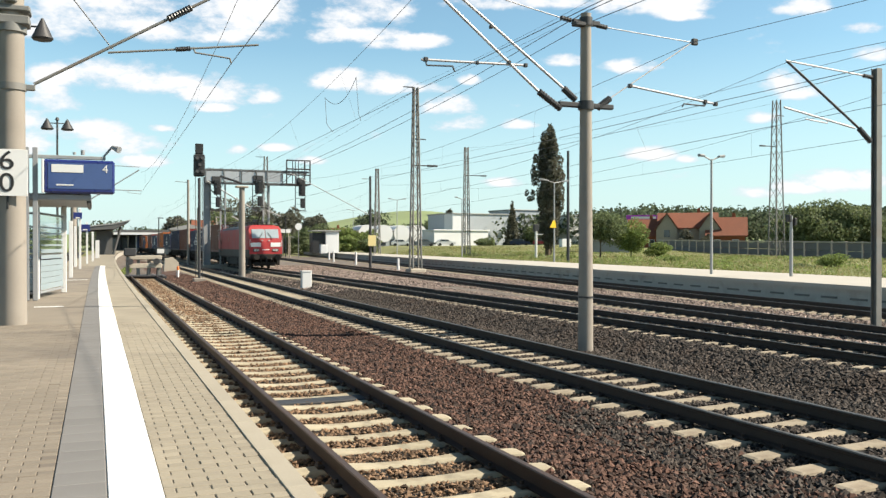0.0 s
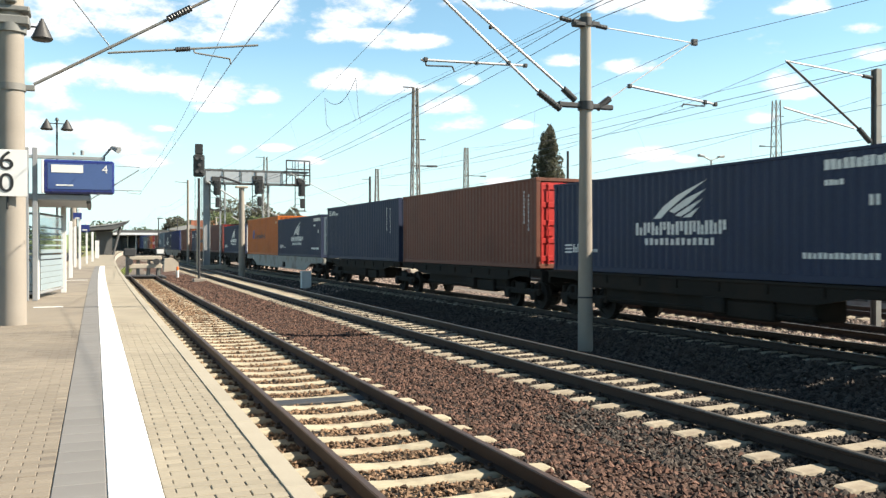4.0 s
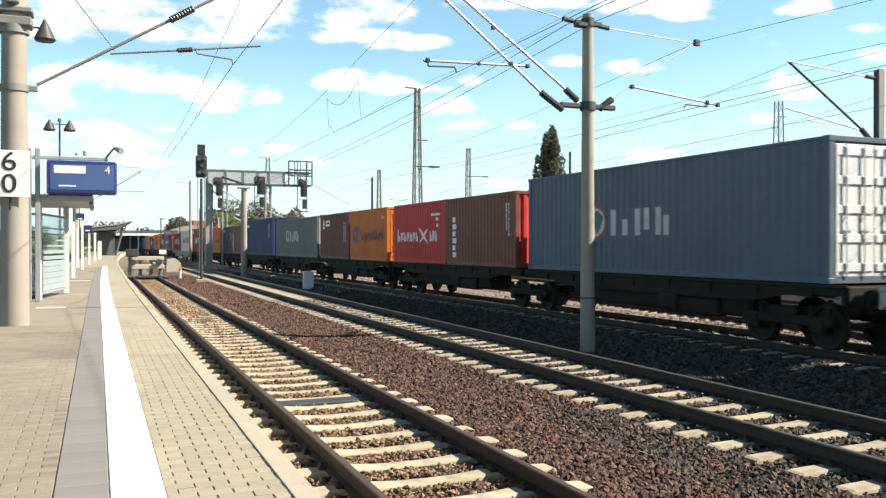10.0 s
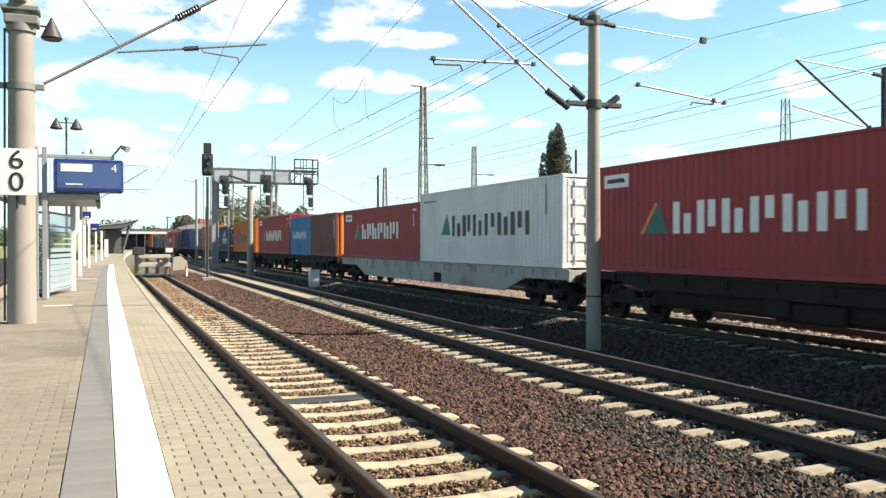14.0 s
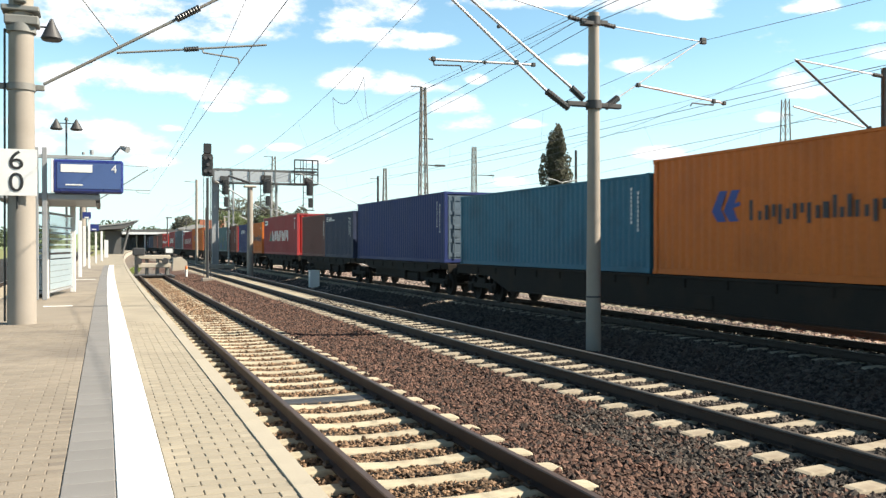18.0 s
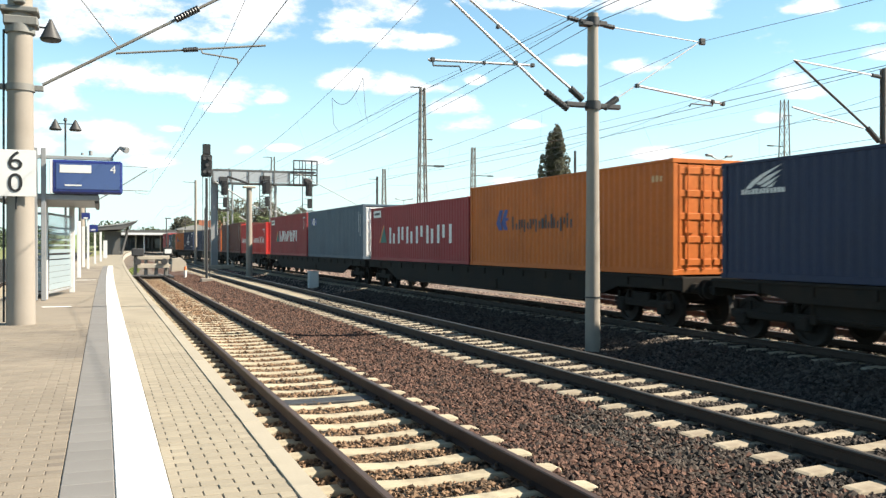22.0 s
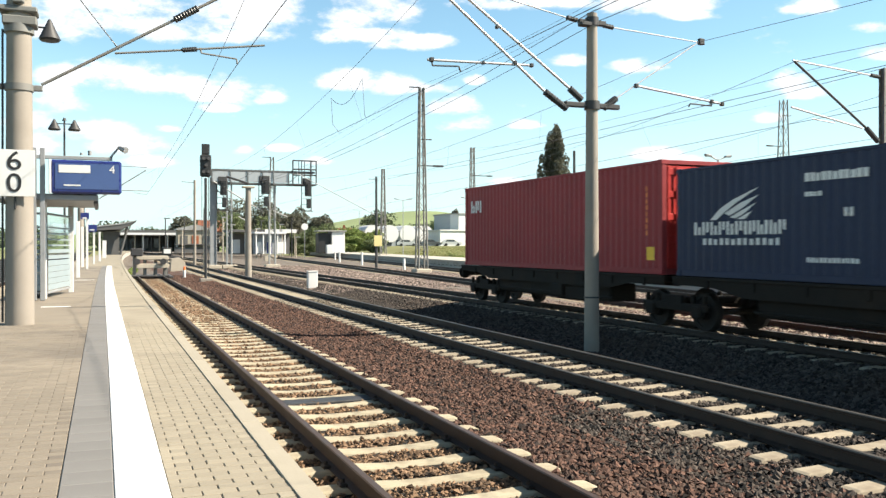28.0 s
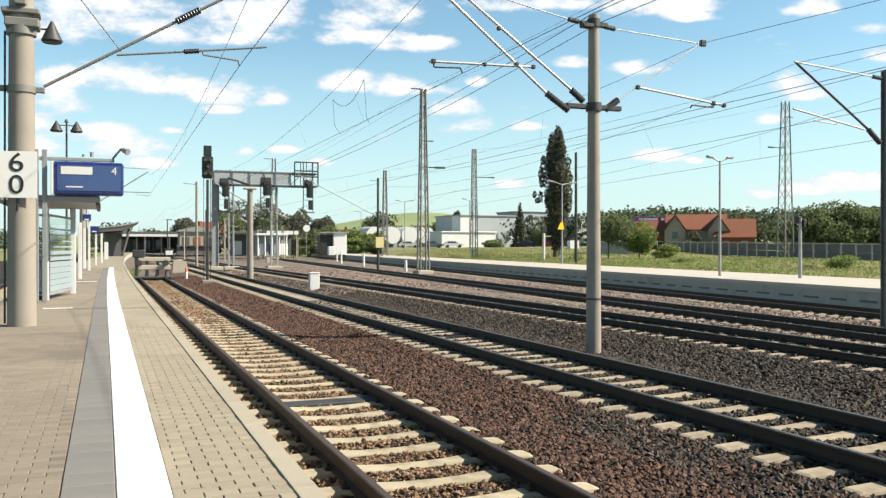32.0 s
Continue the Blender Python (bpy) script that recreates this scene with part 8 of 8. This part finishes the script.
def background():
    house(105.1, 136.0, 1.0, 10.2, 8.0, 4.2, 6.9, -37.5, PLASTER, None, ((-3.75, 1.9), (3.85, 1.8)), "cream house with an orange tiled roof and gables")
    house(98.6, 140.5, 0.8, 5.6, 7.0, 2.9, 5.9, -38, BRICK, BRICK, (), "brick house with a low orange tiled roof")
    house(109.0, 129.7, 0.8, 6.4, 8.0, 2.9, 6.1, -40, BRICK, BRICK, (), "brick house with a broad orange tiled roof")
    # the hall's shade is put into its wall colour
    hall(96.7, 222.0, 0.2, 18.0, 14, 10.0, 4, HALL_SHADE_GREY, "tall dull grey industrial hall", None, 0)
    hall(117.5, 233.0, 0.2, 12.0, 12, 11.8, 4, HALL_SHADE_GREY, "tall grey hall behind the poplar", None, 0)
    hall(129.5, 222.0, 0.2, 9.0, 12, 10.0, 4, HALL_WHITE, "pale hall behind the poplar", None, 0)
    # separate white block added as the hall's sunlit face
    hall(89.6, 213.5, 0.2, 4.6, 5, 9.9, 4, HALL_WHITE, "narrow bright white tower of the hall", None, 0)
    hall(83.7, 200.0, 0.2, 15.0, 7, 5.2, 4, HALL_WHITE, "low white rounded building", HALL_WHITE, 0)
    hall(72.6, 220.0, 0.2, 19.4, 8, 5.2, 0, HALL_GREY, "row of grey low sheds with barrel roofs", None, 7)
    for i in range(4):
        r = thing("barrel_roof", pose(65.4 + 4.8 * i, 220.0, 4.9), "white barrel roof on a low shed", "roof")
        part("vault", Geo().cyl((0, -4.4, 0), (0, 4, 0), 2.25, n=20), HALL_WHITE, r)
    sg = thing("shop_building", pose(121.9, 175.0, 0.8, 0, 0, -32), "white shop with a purple sign band", "building")
    part("wall", Geo().box((0, 0, 3.5), (8.4, 5, 7.0), 0.05), HALL_SHADE_GREY, sg)
    part("sign_band", Geo().box((0, -2.6, 7.6), (7.6, 0.2, 1.2), 0.03), PURPLE, sg)
    part("sign_bar", Geo().box((0.2, -2.72, 7.6), (5.8, 0.06, 0.5)), WHITE, sg)
    # station house and canopies beyond the gantry
    st = thing("station_building", pose(30.0, 172, 0.2), "pale station building with a dark flat canopy", "building")
    # dark roof colour on the wall paints the shade beneath the canopy
    part("wall", Geo().box((-1.5, 0, 2.0), (11, 8, 4.0)), ROOF_DARK, st)
    part("canopy", Geo().box((-1.8, -3.5, 4.4), (13, 9, 0.5), 0.05), ROOF_DARK, st)
    part("fascia", Geo().box((1.5, -8.1, 4.4), (6.0, 0.1, 0.7)), WHITE, st)
    for i in range(5):
        part("door", Geo().box((-6.2 + 2.1 * i, -4.05, 1.5), (1.3, 0.12, 2.6)), PANE if i % 2 else WHITE, st)
        part("column", Geo().cyl((-7.5 + 2.5 * i, -7.2, 0), (-7.5 + 2.5 * i, -7.2, 4.2), 0.14, n=8), WHITE, st)
    kiosk = thing("waiting_kiosk", pose(26.4, 148, 0.4), "white waiting kiosk with thin columns and a pale roof", "kiosk")
    part("roof", Geo().box((0, 0, 3.6), (5.4, 3.4, 0.35), 0.05), HALL_WHITE, kiosk)
    part("back_wall", Geo().box((0, 1.4, 1.7), (5.0, 0.2, 3.4), 0.03), HALL_GREY, kiosk)
    for i in range(5):
        part("column", Geo().cyl((-2.4 + 1.2 * i, -1.4, 0), (-2.4 + 1.2 * i, -1.4, 3.5), 0.13, n=8), WHITE, kiosk)
    for i in range(3):
        part("panel", Geo().box((-1.8 + 1.8 * i, -0.6, 1.1), (0.9, 0.1, 1.9), 0.03), (HALL_WHITE, BLUE_SIGN, HALL_WHITE)[i], kiosk)
    st2 = thing("station_hall", pose(16.0, 240, 0.2), "long low station building with a pale canopy edge", "building")
    # wall coloured dark too, for the shade below its platform roof
    part("wall", Geo().box((0, 0, 2.0), (26, 8, 4.0)), ROOF_DARK, st2)
    part("roof", Geo().prism([(-13.5, 4.0), (13.5, 4.0), (11, 5.6), (-11, 5.6)], -4.5, 4.5), ROOF_DARK, st2)
    for i in range(9):
        part("window", Geo().box((-11.6 + 2.9 * i, -4.05, 2.2), (1.6, 0.12, 2.4)), PANE, st2)
    part("platform_roof", Geo().box((0, -12, 4.3), (26, 16, 0.3)), ROOF_DARK, st2)
    part("canopy_edge", Geo().box((-3, -20.1, 4.45), (18, 0.2, 0.55)), HALL_WHITE, st2)
    for i in range(14):
        part("column", Geo().cyl((-12.5 + 1.9 * i, -18, 0), (-12.5 + 1.9 * i, -18, 4.2), 0.17, n=8), (HALL_WHITE, STEEL_DARK, PLASTER)[i % 3], st2)
    sh3 = thing("goods_shed", pose(19.5, 205, 0.2), "cream goods shed with a dark roof and loading doors", "building")
    part("wall", Geo().box((0, 0, 2.6), (7.5, 6, 5.2)), PLASTER, sh3)
    part("roof", Geo().prism([(-4.2, 5.1), (4.2, 5.1), (4.2, 5.4), (0, 6.4), (-4.2, 5.4)], -3.5, 3.5), ROOF_TIN, sh3)
    for i in range(3):
        part("shed_door", Geo().box((-2.4 + 2.4 * i, -3.05, 2.9), (1.5, 0.12, 2.0)), (ROOF_DARK, BRICK, PANE)[i], sh3)
    part("loading_canopy", Geo().box((0, -4.2, 1.9), (9.0, 2.6, 0.2)), ROOF_DARK, sh3)
    part("loading_ramp", Geo().box((0, -4.0, 0.6), (9.0, 2.0, 1.2)), ROOF_DARK, sh3)
    # open-fronted hut on the far platform
    h = thing("platform_hut", pose(36.6, 146, 0.5), "light grey waiting hut with a dark open front", "hut")
    part("side_wall", Geo().box((1.1, 0, 1.9), (2.3, 2.6, 3.7), 0.03), HALL_WHITE, h)
    # solid black block in place of the shade inside the open front
    part("open_front", Geo().box((-1.1, 0.3, 1.8), (2.3, 2.2, 3.4), 0.03), BLACK, h)
    part("roof", Geo().box((0, 0, 3.85), (5.0, 3.2, 0.2), 0.03), ROOF_TIN, h)
    b = thing("grit_bin", pose(35.2, 141, 0.5), "small pale grit bin on the platform", "bin")
    part("body", Geo().box((0, 0, 0.75), (1.1, 0.9, 1.5), 0.06), HALL_WHITE, b)
    # boundary wall of panels and posts
    w = thing("boundary_wall", pose(79.0, 70.5, 0.0), "grey panel fence with pale posts and cap", "fence")
    a, e = Vector((71.0, 47.0, 0.0)), Vector((95.2, 132.0, 0.8))
    n = 29
    ang = math.degrees(math.atan2(e.y - a.y, e.x - a.x))
    for i in range(n):
        p, q = a.lerp(e, i / n), a.lerp(e, (i + 1) / n)
        m = (p + q) / 2 - w.location
        ln = (q - p).length
        for k in range(2):
            ob = part("panel", Geo().box((0, 0, 0), (ln - 0.3, 0.08, 0.86), 0.02), FENCE_GREY, w)
            ob.matrix_basis = Matrix.Translation(m + Vector((0, 0, 0.55 + 0.9 * k))) @ pose(0, 0, 0, 0, 0, ang)
        ob = part("post", Geo().box((0, 0, 0.95), (0.26, 0.22, 1.95), 0.03), CONC_PALE, w)
        ob.matrix_basis = Matrix.Translation(p - w.location) @ pose(0, 0, 0, 0, 0, ang)
        ob = part("cap_rail", Geo().box((0, 0, 2.0), (ln, 0.28, 0.16), 0.02), CONC_PALE, w)
        ob.matrix_basis = Matrix.Translation(m) @ pose(0, 0, 0, 0, 0, ang)
    hall(75.0, 118.0, 0.6, 7.5, 5, 1.9, -30, STEEL_GREY, "low grey garage by the bushes", None, 0, "garage")
    wm = PAINT["white"]
    for x, y, tn, ma, lb in ((78.0, 168.0, -20, wm, "white van parked beyond the platform"), (84.0, 165.0, -25, PAINT["navy"], "dark car parked beyond the platform"), (61.0, 176.0, -15, wm, "white car parked beyond the platform"),
                             (66.5, 176.0, -15, PAINT["grey"], "grey car parked beyond the platform"), (88.5, 163, -30, PAINT["red"], "red car parked beyond the platform"), (70.5, 174.0, -12, wm, "white car parked beyond the platform")):
        car(x, y, meadow_z(x, y) + 0.02, tn, ma, lb)
    for i, (x, y) in enumerate(((83.5, 145.0), (87.5, 143.0), (91.0, 141.5))):
        bx = thing("white_box", pose(x, y, meadow_z(x, y) - 0.05), "white storage box beside the parking area", "box")
        part("box", Geo().box((0, 0, 0.8), (2.0 - 0.3 * i, 1.2, 1.6), 0.05), HALL_WHITE, bx)


def station_clutter():
    """Posts, small lamps and a roof among the sheds beyond the gantry."""
    for x, y, h, r, pale in ((24.6, 150, 5.2, 0.09, 1), (26.8, 158, 6.8, 0.1, 0), (28.9, 149, 4.4, 0.09, 1), (30.6, 160, 6.2, 0.09, 1), (31.9, 152, 3.8, 0.1, 1), (33.4, 163, 7.4, 0.1, 0),
                             (19.0, 140, 5.6, 0.09, 1), (16.2, 128, 6.4, 0.1, 1), (12.4, 150, 5.0, 0.1, 1), (9.2, 142, 6.6, 0.1, 0), (14.4, 170, 7.2, 0.11, 0), (22.5, 176, 6.9, 0.1, 1), (35.4, 170, 5.4, 0.09, 1)):
        root = thing("station_post", pose(x, y, -0.45), "pale steel post beside the station tracks" if pale else "dark steel mast beside the station tracks", "post", "posts beyond the gantry")
        part("shaft", Geo().cyl((0, 0, 0), (0, 0, h), r, r * 0.8, n=8), CONC_PALE if pale else STEEL_DARK, root)
        part("head", Geo().box((0.25, 0, h), (0.9, 0.18, 0.14), 0.03), STEEL_GREY if pale else STEEL_DARK, root)
    d = thing("round_sign", pose(33.0, 150, -0.45), "white round sign on a thin post", "sign")
    part("post", Geo().cyl((0, 0, 0), (0, 0, 5.2), 0.06, n=8), STEEL_GREY, d)
    part("disc", Geo().cyl((0, -0.1, 5.6), (0, -0.06, 5.6), 0.6, n=18), WHITE, d)
    house(27.0, 236, 1.5, 6.0, 6.0, 4.2, 6.8, -8, PLASTER, None, (), "house with an orange roof above the station")
    house(56.0, 214, 0.8, 6.0, 7.0, 3.0, 5.2, -15, BRICK, None, (), "brick house with an orange roof among trees")


mast_left()
mast_mid()
mast_beyond()
mast_right()
signals()
near_furniture()
siding_end()
track_poles()
wires()
meadow()
hill()
background()
station_clutter()
plants()

motions()
